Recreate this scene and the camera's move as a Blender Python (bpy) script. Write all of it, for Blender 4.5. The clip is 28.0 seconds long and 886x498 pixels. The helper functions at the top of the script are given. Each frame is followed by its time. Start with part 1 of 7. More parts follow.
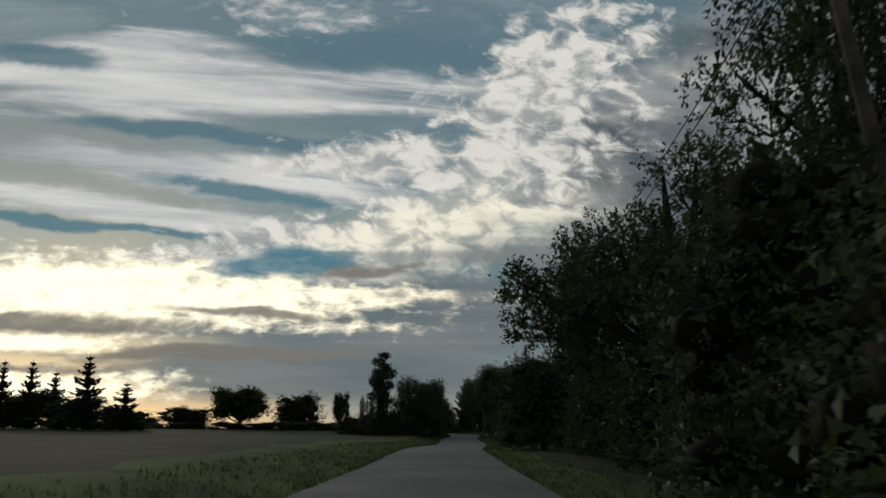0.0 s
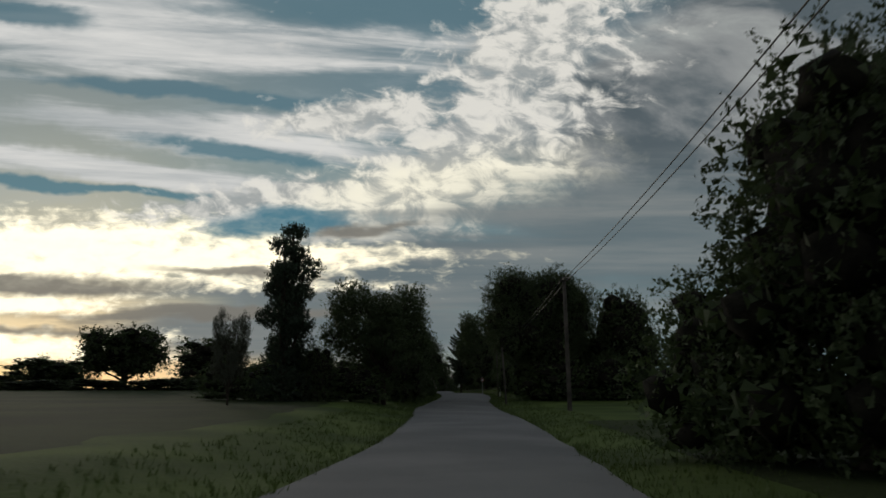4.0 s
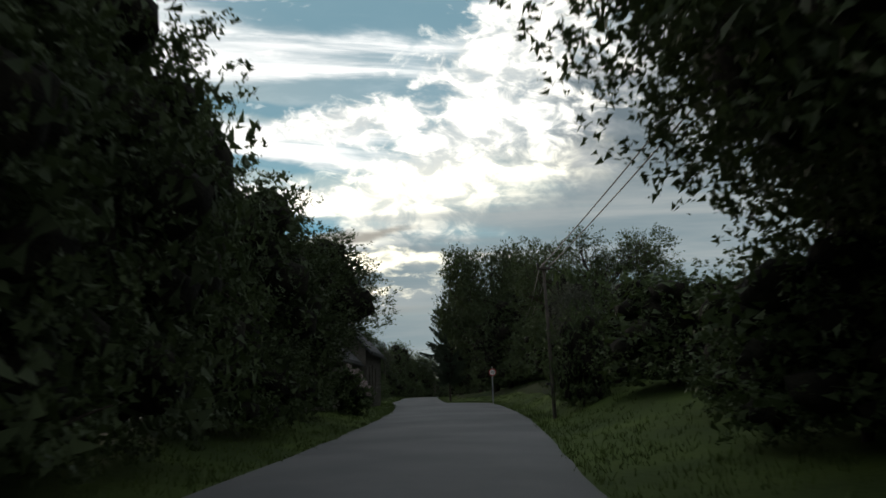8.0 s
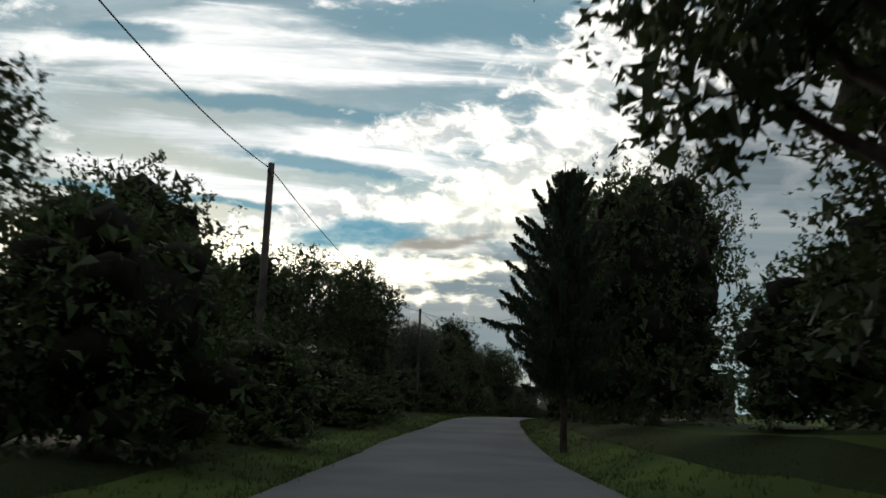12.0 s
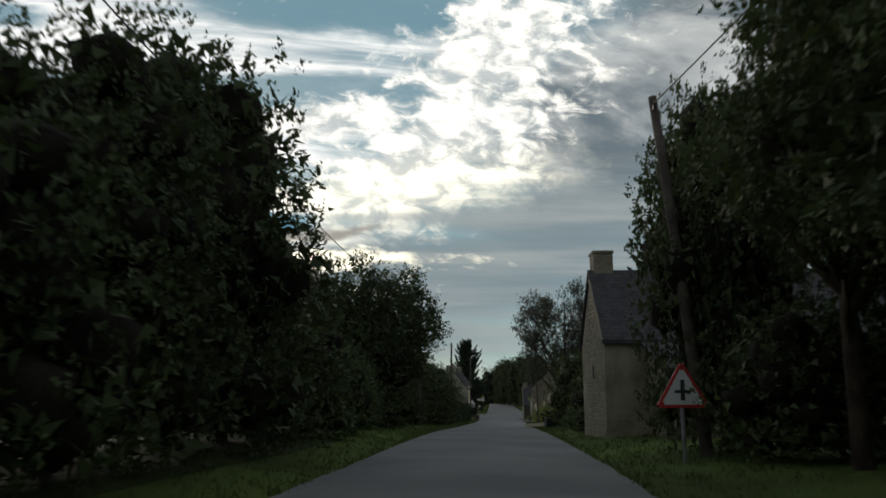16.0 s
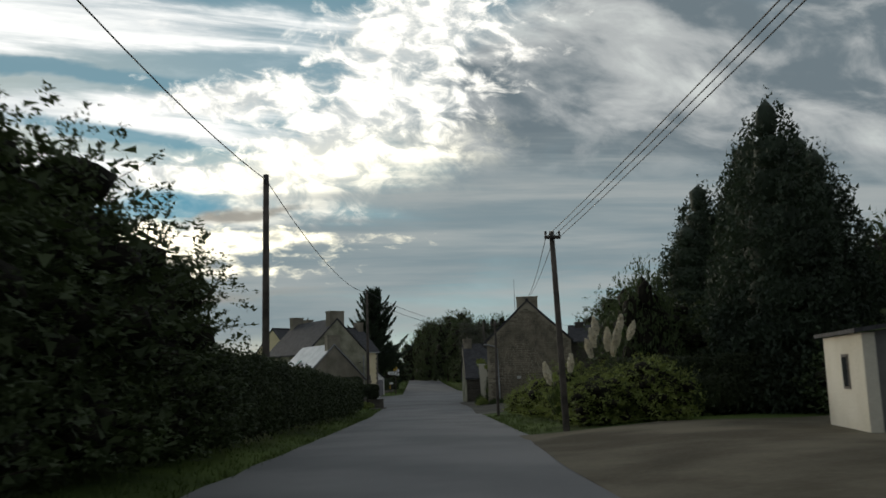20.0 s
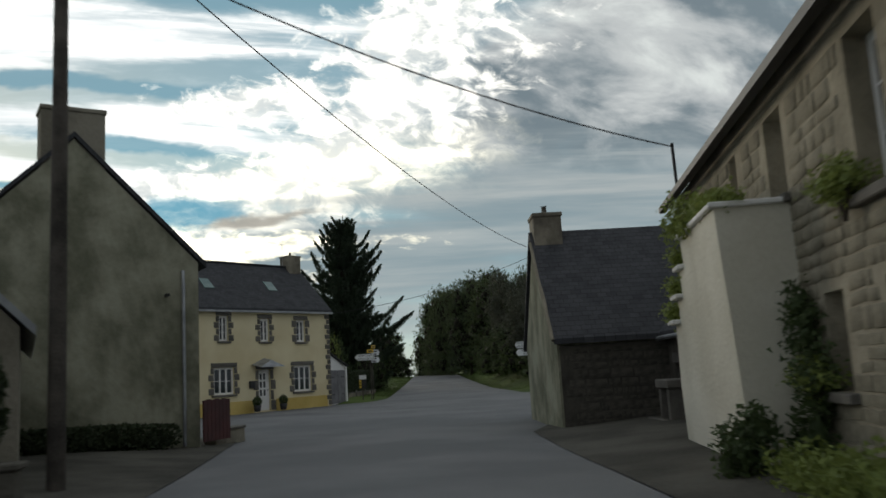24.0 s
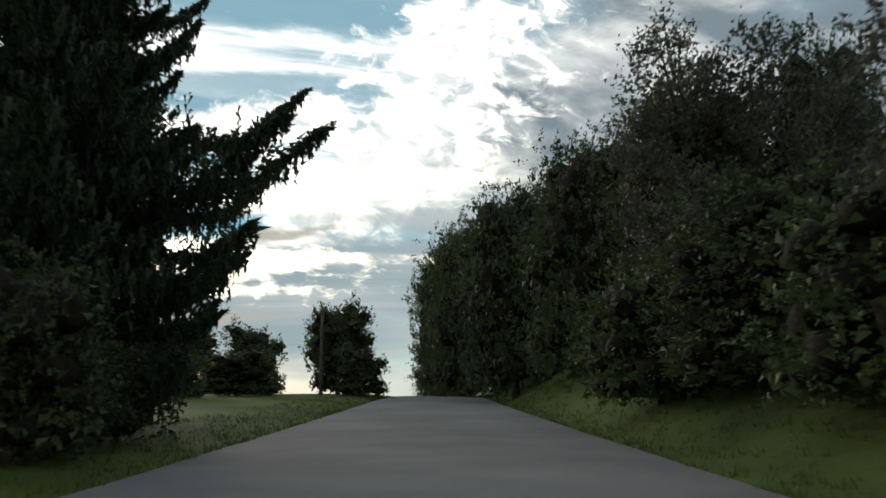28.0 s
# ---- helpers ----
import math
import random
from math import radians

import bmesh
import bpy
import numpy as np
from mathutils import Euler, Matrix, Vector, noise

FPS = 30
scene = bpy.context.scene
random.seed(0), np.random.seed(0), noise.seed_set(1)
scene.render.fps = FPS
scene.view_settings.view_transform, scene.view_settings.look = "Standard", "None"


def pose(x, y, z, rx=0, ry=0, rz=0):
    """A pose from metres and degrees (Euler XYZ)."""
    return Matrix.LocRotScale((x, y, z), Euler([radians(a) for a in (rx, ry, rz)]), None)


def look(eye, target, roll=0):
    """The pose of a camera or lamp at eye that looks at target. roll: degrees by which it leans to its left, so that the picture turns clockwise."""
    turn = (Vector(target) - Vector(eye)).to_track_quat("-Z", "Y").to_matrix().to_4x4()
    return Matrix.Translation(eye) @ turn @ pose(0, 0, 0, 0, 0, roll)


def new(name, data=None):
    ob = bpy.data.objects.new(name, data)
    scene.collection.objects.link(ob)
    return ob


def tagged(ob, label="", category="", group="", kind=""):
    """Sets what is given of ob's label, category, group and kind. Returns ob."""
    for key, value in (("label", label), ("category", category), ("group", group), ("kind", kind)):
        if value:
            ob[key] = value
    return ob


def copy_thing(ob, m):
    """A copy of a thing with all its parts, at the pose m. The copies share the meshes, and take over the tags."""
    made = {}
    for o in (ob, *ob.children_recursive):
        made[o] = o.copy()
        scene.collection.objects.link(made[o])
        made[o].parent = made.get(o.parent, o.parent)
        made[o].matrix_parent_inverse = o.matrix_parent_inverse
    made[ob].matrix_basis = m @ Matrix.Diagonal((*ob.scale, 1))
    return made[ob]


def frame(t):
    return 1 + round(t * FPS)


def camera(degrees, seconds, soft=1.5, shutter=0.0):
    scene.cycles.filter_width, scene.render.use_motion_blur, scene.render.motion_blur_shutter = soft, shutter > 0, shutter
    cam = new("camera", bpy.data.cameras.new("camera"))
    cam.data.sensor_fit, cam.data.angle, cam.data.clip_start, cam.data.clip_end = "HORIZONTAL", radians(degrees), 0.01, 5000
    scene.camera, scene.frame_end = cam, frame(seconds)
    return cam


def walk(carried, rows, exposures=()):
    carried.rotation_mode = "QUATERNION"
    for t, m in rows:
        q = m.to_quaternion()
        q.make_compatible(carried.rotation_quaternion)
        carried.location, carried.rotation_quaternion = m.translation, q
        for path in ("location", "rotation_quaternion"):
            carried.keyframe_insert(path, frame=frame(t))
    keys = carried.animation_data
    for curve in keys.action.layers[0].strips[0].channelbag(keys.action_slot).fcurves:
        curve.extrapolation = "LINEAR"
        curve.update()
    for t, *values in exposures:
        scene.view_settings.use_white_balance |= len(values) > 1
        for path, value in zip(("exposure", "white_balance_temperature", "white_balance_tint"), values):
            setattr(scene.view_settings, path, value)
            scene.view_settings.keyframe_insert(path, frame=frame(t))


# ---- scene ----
import colorsys

# the drive: seconds, place, turn
PATH = [
    (0.0, 0.00, -0.00, -0.000, 102.57, -0.75, 2.91),
    (0.5, -0.26, 6.27, 0.063, 102.55, -1.18, 2.89),
    (1.0, -0.52, 12.55, 0.120, 102.51, -1.60, 2.96),
    (1.5, -0.79, 18.84, 0.158, 102.25, -1.66, 2.96),
    (2.0, -1.07, 25.13, 0.187, 100.53, -0.90, 3.04),
    (2.5, -1.35, 31.45, 0.279, 100.01, -0.87, 2.87),
    (3.0, -1.62, 37.78, 0.345, 99.84, -0.94, 2.64),
    (3.5, -1.83, 44.12, 0.384, 99.69, -0.47, 2.54),
    (5.5, -1.62, 69.91, 0.320, 100.02, 0.24, 2.49),
    (6.0, -1.76, 76.56, 0.401, 100.17, 0.46, 2.30),
    (6.5, -1.99, 83.27, 0.462, 99.92, 0.73, 2.36),
    (7.0, -2.19, 89.96, 0.499, 99.77, 1.53, 2.54),
    (7.5, -2.26, 96.55, 0.558, 99.92, 1.60, 2.48),
    (8.0, -2.36, 103.15, 0.628, 99.97, 1.33, 2.34),
    (8.5, -2.51, 109.77, 0.741, 100.12, 0.48, 1.99),
    (9.0, -2.63, 116.43, 0.825, 100.12, 0.00, 1.64),
    (9.5, -2.76, 123.01, 0.912, 100.21, -1.07, 1.31),
    (10.0, -2.93, 129.42, 0.989, 100.31, -2.59, 1.03),
    (10.5, -3.18, 135.57, 1.061, 100.18, -1.69, 3.12),
    (11.0, -3.58, 141.50, 1.160, 100.23, -1.22, 5.91),
    (11.5, -4.19, 147.33, 1.285, 100.50, -2.19, 7.31),
    (13.5, -7.05, 172.70, 1.107, 100.70, 1.01, 7.12),
    (14.0, -7.63, 179.41, 1.226, 100.64, 2.11, 5.35),
    (14.5, -8.08, 186.16, 1.348, 100.44, 2.34, 3.84),
    (15.0, -8.43, 193.03, 1.461, 100.26, 1.97, 2.56),
    (15.5, -8.66, 200.28, 1.535, 100.14, 0.98, 1.47),
    (16.0, -8.62, 207.86, 1.543, 99.98, 0.18, 0.09),
    (16.5, -8.26, 215.62, 1.489, 99.74, -0.01, -0.75),
    (17.0, -7.73, 223.41, 1.408, 99.60, 0.23, -1.68),
    (17.5, -7.31, 230.96, 1.327, 99.45, 0.93, -2.35),
    (18.0, -6.89, 238.07, 1.218, 99.22, 1.55, -3.03),
    (18.5, -6.46, 244.69, 1.088, 99.07, 1.43, -3.71),
    (19.0, -6.02, 250.87, 0.947, 98.90, 0.84, -4.33),
    (19.5, -5.57, 256.73, 0.785, 98.71, 1.07, -4.75),
    (20.0, -5.15, 262.42, 0.623, 98.50, 1.68, -5.15),
    (20.5, -4.73, 268.06, 0.484, 98.43, 1.59, -5.56),
    (21.0, -4.23, 273.91, 0.358, 98.33, 1.57, -5.89),
    (21.5, -3.64, 279.93, 0.249, 98.31, 1.82, -6.01),
    (23.5, -1.52, 305.33, -0.359, 98.61, 2.09, -4.14),
    (24.0, -0.91, 311.91, -0.370, 98.51, 3.28, -3.85),
    (24.5, -0.41, 318.57, -0.459, 98.58, 2.30, -3.50),
    (25.0, 0.02, 325.38, -0.610, 98.69, 0.29, -3.33),
    (25.5, 0.44, 332.06, -0.669, 98.86, 0.15, -3.45),
    (26.0, 0.97, 338.66, -0.731, 98.85, 1.22, -3.76),
    (26.5, 1.60, 345.02, -0.685, 99.01, 1.76, -3.70),
    (27.0, 2.13, 351.54, -0.696, 99.28, 0.63, -3.63),
    (27.5, 2.57, 358.21, -0.647, 99.78, 0.38, -3.48),
    (28.0, 2.95, 364.99, -0.574, 100.06, 0.21, -3.10),
]
cam = camera(55.83, 28.0, soft=1.6, shutter=0.18)
walk(cam, [(t, pose(*p)) for t, *p in PATH], exposures=[(0.0, -0.1), (3.5, -0.1), (6.0, 0.5), (8.0, 0.9), (11.5, 0.85), (14.0, 0.4), (16.0, 0.7), (17.0, 0.8), (18.0, 1.0), (19.0, 0.8), (21.0, 0.75), (24.0, 1.0), (25.0, 1.05), (28.0, 1.25)])

PATH_Y = np.array([r[2] for r in PATH])
PATH_X = np.array([r[1] for r in PATH])
PATH_Z = np.array([r[3] for r in PATH])


def line_x(y):
    """The road's line."""
    if y > PATH_Y[-1]:
        return PATH_X[-1] + (y - PATH_Y[-1]) * 0.045
    return float(np.interp(y, PATH_Y, PATH_X)) if y > 0 else -y * 0.04


def road_z(y):
    """The road's height: gentle slopes, a crest past the crossroads."""
    if y > PATH_Y[-1]:
        d = y - PATH_Y[-1]
        return PATH_Z[-1] - 1.06 + (0.010 * d * (1 - d / 70) + 1.12 * (d / 70) ** 2 * (3 - d / 35) if d < 70 else 1.12 - 0.022 * (min(d, 200) - 70))
    return float(np.interp(y, PATH_Y, PATH_Z)) - 1.06


# ---- sky and light ----
SUN_AZ, SUN_EL = -27.0, 7.0
world = bpy.data.worlds.new("world")
scene.world = world
world.use_nodes = True
wn, wl = world.node_tree.nodes, world.node_tree.links
wn.clear()


def m2(tree, op, a, b=None, c=None, clamp=False):
    """A maths node; a, b and c are sockets or numbers."""
    n = tree.nodes.new("ShaderNodeMath")
    n.operation = op
    n.use_clamp = clamp
    for i, v in enumerate((a, b, c)):
        if v is None:
            continue
        if isinstance(v, (int, float)):
            n.inputs[i].default_value = v
        else:
            tree.links.new(v, n.inputs[i])
    return n.outputs[0]


def mixc(tree, fac, a, b):
    n = tree.nodes.new("ShaderNodeMix")
    n.data_type = "RGBA"
    for i, v in ((0, fac), (6, a), (7, b)):
        if isinstance(v, (int, float)):
            n.inputs[i].default_value = v
        elif isinstance(v, tuple):
            n.inputs[i].default_value = (*v, 1)
        else:
            tree.links.new(v, n.inputs[i])
    return n.outputs[2]


def smooth(tree, v, lo, hi):
    n = tree.nodes.new("ShaderNodeMapRange")
    n.interpolation_type = "SMOOTHSTEP"
    tree.links.new(v, n.inputs[0])
    n.inputs[1].default_value, n.inputs[2].default_value = lo, hi
    return n.outputs[0]


# cloud forms: across, up, half width, half height (tangents), tilt
STREAKS = [(-0.384, 0.442, 0.318, 0.042, -2.3), (-0.384, 0.325, 0.284, 0.019, -8.0), (-0.43, 0.271, 0.243, 0.016, -7.8), (-0.463, 0.493, 0.128, 0.027, -0.4), (-0.24, 0.335, 0.101, 0.014, -4.1)]
BLUE = [(-0.1, 0.483, 0.223, 0.03, -3.5), (-0.38, 0.377, 0.25, 0.011, -6.2), (-0.295, 0.296, 0.162, 0.01, -9.0), (-0.479, 0.25, 0.203, 0.007, -6.7), (-0.244, 0.204, 0.091, 0.018, 1.4), (-0.591, 0.486, 0.081, 0.015, -5.5)]
ALTO = [(-0.019, 0.295, 0.223, 0.071, 34.2), (-0.27, 0.235, 0.169, 0.022, 6.4), (0.065, 0.428, 0.149, 0.074, 39.5), (-0.147, 0.343, 0.122, 0.024, 4.2)]
SHEET = [(0.75, 0.36, 0.42, 0.26, 0.0), (0.391, 0.376, 0.284, 0.203, 10.5), (0.19, 0.339, 0.155, 0.128, 20.8)]
LOW = [(-0.051, 0.14, 0.378, 0.061, 3.6), (0.267, 0.177, 0.338, 0.088, 0.5), (0.70, 0.13, 0.50, 0.13, 0.0), (-0.2, 0.07, 0.284, 0.041, 0.7)]
GLOW = [(-0.559, 0.177, 0.351, 0.035, -2.5), (-0.351, 0.161, 0.223, 0.03, -1.5), (-0.552, 0.107, 0.128, 0.014, 0.6), (-0.568, 0.055, 0.155, 0.022, -2.1)]
LANTERN = (-0.046, 0.248, 0.149, 0.042, 8.5)
GAP = (-0.244, 0.203, 0.088, 0.016, 1.4)
STRAT = [(-0.555, 0.133, 0.176, 0.011, -1.4), (-0.36, 0.094, 0.223, 0.009, 0.7), (-0.634, 0.074, 0.203, 0.006, 0.7), (-0.279, 0.144, 0.108, 0.006, -3.4), (-0.149, 0.191, 0.068, 0.007, 4.5)]
wt = world.node_tree
coord = wn.new("ShaderNodeTexCoord")
sep = wn.new("ShaderNodeSeparateXYZ")
wl.new(coord.outputs["Generated"], sep.inputs[0])
dx, dy, dz = sep.outputs
ahead = m2(wt, "MAXIMUM", dy, 0.05)
u0, v0 = m2(wt, "DIVIDE", dx, ahead), m2(wt, "DIVIDE", dz, ahead)


def vec(x, y, z=0.0):
    n = wn.new("ShaderNodeCombineXYZ")
    for i, v in enumerate((x, y, z)):
        if isinstance(v, (int, float)):
            n.inputs[i].default_value = v
        else:
            wl.new(v, n.inputs[i])
    return n.outputs[0]


def fbm(v, scale, detail=5, rough=0.55, warp=0.0):
    n = wn.new("ShaderNodeTexNoise")
    n.inputs["Scale"].default_value, n.inputs["Detail"].default_value = scale, detail
    n.inputs["Roughness"].default_value, n.inputs["Distortion"].default_value = rough, warp
    wl.new(v, n.inputs["Vector"])
    return n.outputs[0]


def centred(v, k):
    return m2(wt, "MULTIPLY", m2(wt, "SUBTRACT", v, 0.5), k)


# the cloud deck in perspective: cells shrink towards the horizon
lift = m2(wt, "ADD", m2(wt, "MAXIMUM", dz, 0.0), 0.10)
px_, py_ = m2(wt, "DIVIDE", dx, lift), m2(wt, "DIVIDE", dy, lift)
deck = vec(px_, py_)
w1 = fbm(vec(m2(wt, "MULTIPLY", u0, 1.0), m2(wt, "MULTIPLY", v0, 1.6)), 7, 4, 0.6)
w2 = fbm(vec(u0, m2(wt, "MULTIPLY", v0, 1.6), 4.0), 7, 4, 0.6)
u1 = m2(wt, "ADD", u0, centred(w1, 0.09))
v1 = m2(wt, "ADD", v0, centred(w2, 0.045))
# fibres that fall gently to the right
tilt = m2(wt, "ADD", v0, m2(wt, "MULTIPLY", u0, 0.10))
fibre = fbm(vec(m2(wt, "MULTIPLY", u0, 2.2), m2(wt, "MULTIPLY", tilt, 24)), 1.0, 6, 0.62, 0.4)
wisp = fbm(vec(m2(wt, "MULTIPLY", u0, 5), m2(wt, "MULTIPLY", tilt, 17), 2.0), 1.0, 6, 0.62, 0.6)
grains = fbm(vec(m2(wt, "ADD", u0, m2(wt, "MULTIPLY", v0, 0.3)), m2(wt, "MULTIPLY", v0, 1.5), 3.0), 24, 6, 0.62, 0.5)
tuft = wn.new("ShaderNodeTexVoronoi")
tuft.feature = "SMOOTH_F1"
tuft.inputs["Scale"].default_value, tuft.inputs["Smoothness"].default_value = 34.0, 0.7
wl.new(vec(m2(wt, "ADD", u1, m2(wt, "MULTIPLY", v1, 0.35)), m2(wt, "MULTIPLY", v1, 1.5)), tuft.inputs["Vector"])
cells = m2(wt, "ADD", m2(wt, "MULTIPLY", grains, 0.9), m2(wt, "MULTIPLY", m2(wt, "SUBTRACT", 0.75, tuft.outputs["Distance"]), 0.16))
lumps = fbm(vec(px_, py_, 5.0), 1.5, 5, 0.55, 0.3)
fine = fbm(vec(u0, m2(wt, "MULTIPLY", v0, 2.2), 7.0), 34, 4, 0.6, 0.4)
strata = fbm(vec(m2(wt, "MULTIPLY", u0, 2.5), m2(wt, "MULTIPLY", v0, 34), 9.0), 1.0, 5, 0.55, 0.2)


def patch(shapes, grain, amount, soft, uu=None, vv=None):
    """Cover from 0 to 1 of soft ellipses (across, up, half width, half height, tilt), ragged by the grain."""
    total = None
    for cx, cy, rx, ry, ang in shapes:
        c, s = math.cos(radians(ang)), math.sin(radians(ang))
        a, b = m2(wt, "SUBTRACT", uu or u1, cx), m2(wt, "SUBTRACT", vv or v1, cy)
        p = m2(wt, "ADD", m2(wt, "MULTIPLY", a, c / rx), m2(wt, "MULTIPLY", b, s / rx))
        q = m2(wt, "ADD", m2(wt, "MULTIPLY", a, -s / ry), m2(wt, "MULTIPLY", b, c / ry))
        d = m2(wt, "SUBTRACT", 1.0, m2(wt, "SQRT", m2(wt, "ADD", m2(wt, "MULTIPLY", p, p), m2(wt, "MULTIPLY", q, q))))
        total = d if total is None else m2(wt, "MAXIMUM", total, d)
    return smooth(wt, m2(wt, "ADD", total, centred(grain, amount)), -soft, soft)


def times(a, b):
    return m2(wt, "MULTIPLY", a, b)


sky = wn.new("ShaderNodeTexSky")
sky.sky_type, sky.sun_disc = "NISHITA", False
sky.sun_elevation, sky.sun_rotation = radians(SUN_EL), radians(SUN_AZ)
skyc = wn.new("ShaderNodeVectorMath")
skyc.operation = "SCALE"
skyc.inputs[3].default_value = 0.1
wl.new(sky.outputs[0], skyc.inputs[0])

# nearness to the hidden sun
sun_dir = (math.sin(radians(SUN_AZ)) * math.cos(radians(SUN_EL)), math.cos(radians(SUN_AZ)) * math.cos(radians(SUN_EL)), math.sin(radians(SUN_EL)))
dot = wn.new("ShaderNodeVectorMath")
dot.operation = "DOT_PRODUCT"
wl.new(coord.outputs["Generated"], dot.inputs[0])
dot.inputs[1].default_value = sun_dir
near_sun = smooth(wt, dot.outputs["Value"], 0.80, 1.0)
towards = smooth(wt, dot.outputs["Value"], -0.5, 0.95)

blue = mixc(wt, smooth(wt, v0, 0.12, 0.42), (0.095, 0.225, 0.275), (0.105, 0.185, 0.225))
col = mixc(wt, 0.86, skyc.outputs[0], blue)
veil = smooth(wt, wisp, 0.42, 0.72)
col = mixc(wt, times(veil, 0.30), col, (0.42, 0.47, 0.49))
white = mixc(wt, smooth(wt, fibre, 0.35, 0.68), (0.40, 0.43, 0.44), (0.72, 0.715, 0.69))
# long bands of high cloud, upper
col = mixc(wt, times(patch(STREAKS, fibre, 2.6, 0.45), 0.97), col, white)
col = mixc(wt, times(patch(BLUE, wisp, 1.8, 0.4), 0.92), col, blue)
# small lumps over the blue
billow = fbm(vec(m2(wt, "ADD", u0, m2(wt, "MULTIPLY", v0, 0.4)), m2(wt, "MULTIPLY", v0, 1.7), 11.0), 7.5, 6, 0.55, 0.35)
puffs = smooth(wt, m2(wt, "ADD", m2(wt, "ADD", m2(wt, "MULTIPLY", billow, 0.7), m2(wt, "MULTIPLY", fine, 0.35)), centred(lumps, 0.9)), 0.60, 0.78)
col = mixc(wt, times(puffs, smooth(wt, v0, 0.25, 0.34)), col, (0.6, 0.6, 0.58))
# the grey sheet to the side
grey = mixc(wt, smooth(wt, m2(wt, "ADD", billow, centred(lumps, 0.35)), 0.40, 0.64), (0.09, 0.115, 0.13), (0.265, 0.28, 0.282))
grey = mixc(wt, times(smooth(wt, billow, 0.58, 0.74), 0.38), grey, (0.52, 0.55, 0.52))
col = mixc(wt, patch(SHEET, lumps, 1.6, 0.45), col, grey)
# mottled field of small clouds
mott = mixc(wt, smooth(wt, cells, 0.40, 0.58), (0.37, 0.39, 0.385), (0.77, 0.75, 0.69))
mott = mixc(wt, times(smooth(wt, lumps, 0.48, 0.7), 0.5), mott, (0.36, 0.38, 0.375))
mott = mixc(wt, times(smooth(wt, fine, 0.52, 0.7), 0.45), mott, (0.82, 0.80, 0.72))
col = mixc(wt, times(patch(ALTO, cells, 3.2, 0.42), 0.96), col, mott)
glint = mixc(wt, smooth(wt, cells, 0.38, 0.58), (0.5, 0.5, 0.44), (1.0, 0.95, 0.76))
col = mixc(wt, times(patch([LANTERN], cells, 1.6, 0.8), 0.85), col, glint)
# smooth grey layer over the horizon
lowc = mixc(wt, smooth(wt, strata, 0.35, 0.7), (0.125, 0.162, 0.178), (0.215, 0.235, 0.235))
col = mixc(wt, times(patch(LOW, strata, 1.5, 0.45), 0.95), col, lowc)
# lit sheets near the sun
lit = mixc(wt, smooth(wt, fine, 0.36, 0.66), (0.50, 0.47, 0.34), (0.98, 0.91, 0.68))
lit = mixc(wt, times(near_sun, 0.8), lit, (1.7, 1.55, 1.15))
col = mixc(wt, times(patch(GLOW, m2(wt, "MULTIPLY", m2(wt, "ADD", fine, strata), 0.5), 4.4, 0.5), 0.92), col, lit)
col = mixc(wt, times(patch([GAP], wisp, 1.2, 0.35), 0.9), col, (0.075, 0.20, 0.265))
col = mixc(wt, times(patch(STRAT, strata, 2.6, 0.5), 0.9), col, (0.20, 0.19, 0.165))
# warm band on the horizon below the sun
warm = times(times(smooth(wt, m2(wt, "SUBTRACT", 0.0, v0), -0.055, -0.012), smooth(wt, m2(wt, "SUBTRACT", 0.0, u0), 0.12, 0.5)), smooth(wt, strata, 0.36, 0.6))
col = mixc(wt, times(warm, 0.9), col, (0.95, 0.72, 0.34))
# the rest of the sky: dull cloud, darker away from the sun
rest = mixc(wt, smooth(wt, lumps, 0.3, 0.7), (0.15, 0.17, 0.19), (0.34, 0.36, 0.37))
rest = mixc(wt, towards, mixc(wt, 0.45, rest, (0.09, 0.10, 0.11)), rest)
view = times(smooth(wt, dy, 0.45, 0.72), m2(wt, "SUBTRACT", 1.0, smooth(wt, dz, 0.45, 0.62)))
col = mixc(wt, view, rest, col)
bg = wn.new("ShaderNodeBackground")
out = wn.new("ShaderNodeOutputWorld")
wl.new(col, bg.inputs[0])
wl.new(bg.outputs[0], out.inputs[0])

sun = new("sun", bpy.data.lights.new("sun", "SUN"))
sun.data.energy, sun.data.angle, sun.data.color = 0.6, radians(14), (1.0, 0.9, 0.75)
_az, _el = radians(SUN_AZ), radians(SUN_EL)
sun.matrix_world = look((0, 0, 0), (-math.sin(_az) * math.cos(_el), -math.cos(_az) * math.cos(_el), -math.sin(_el)))

# ---- materials ----


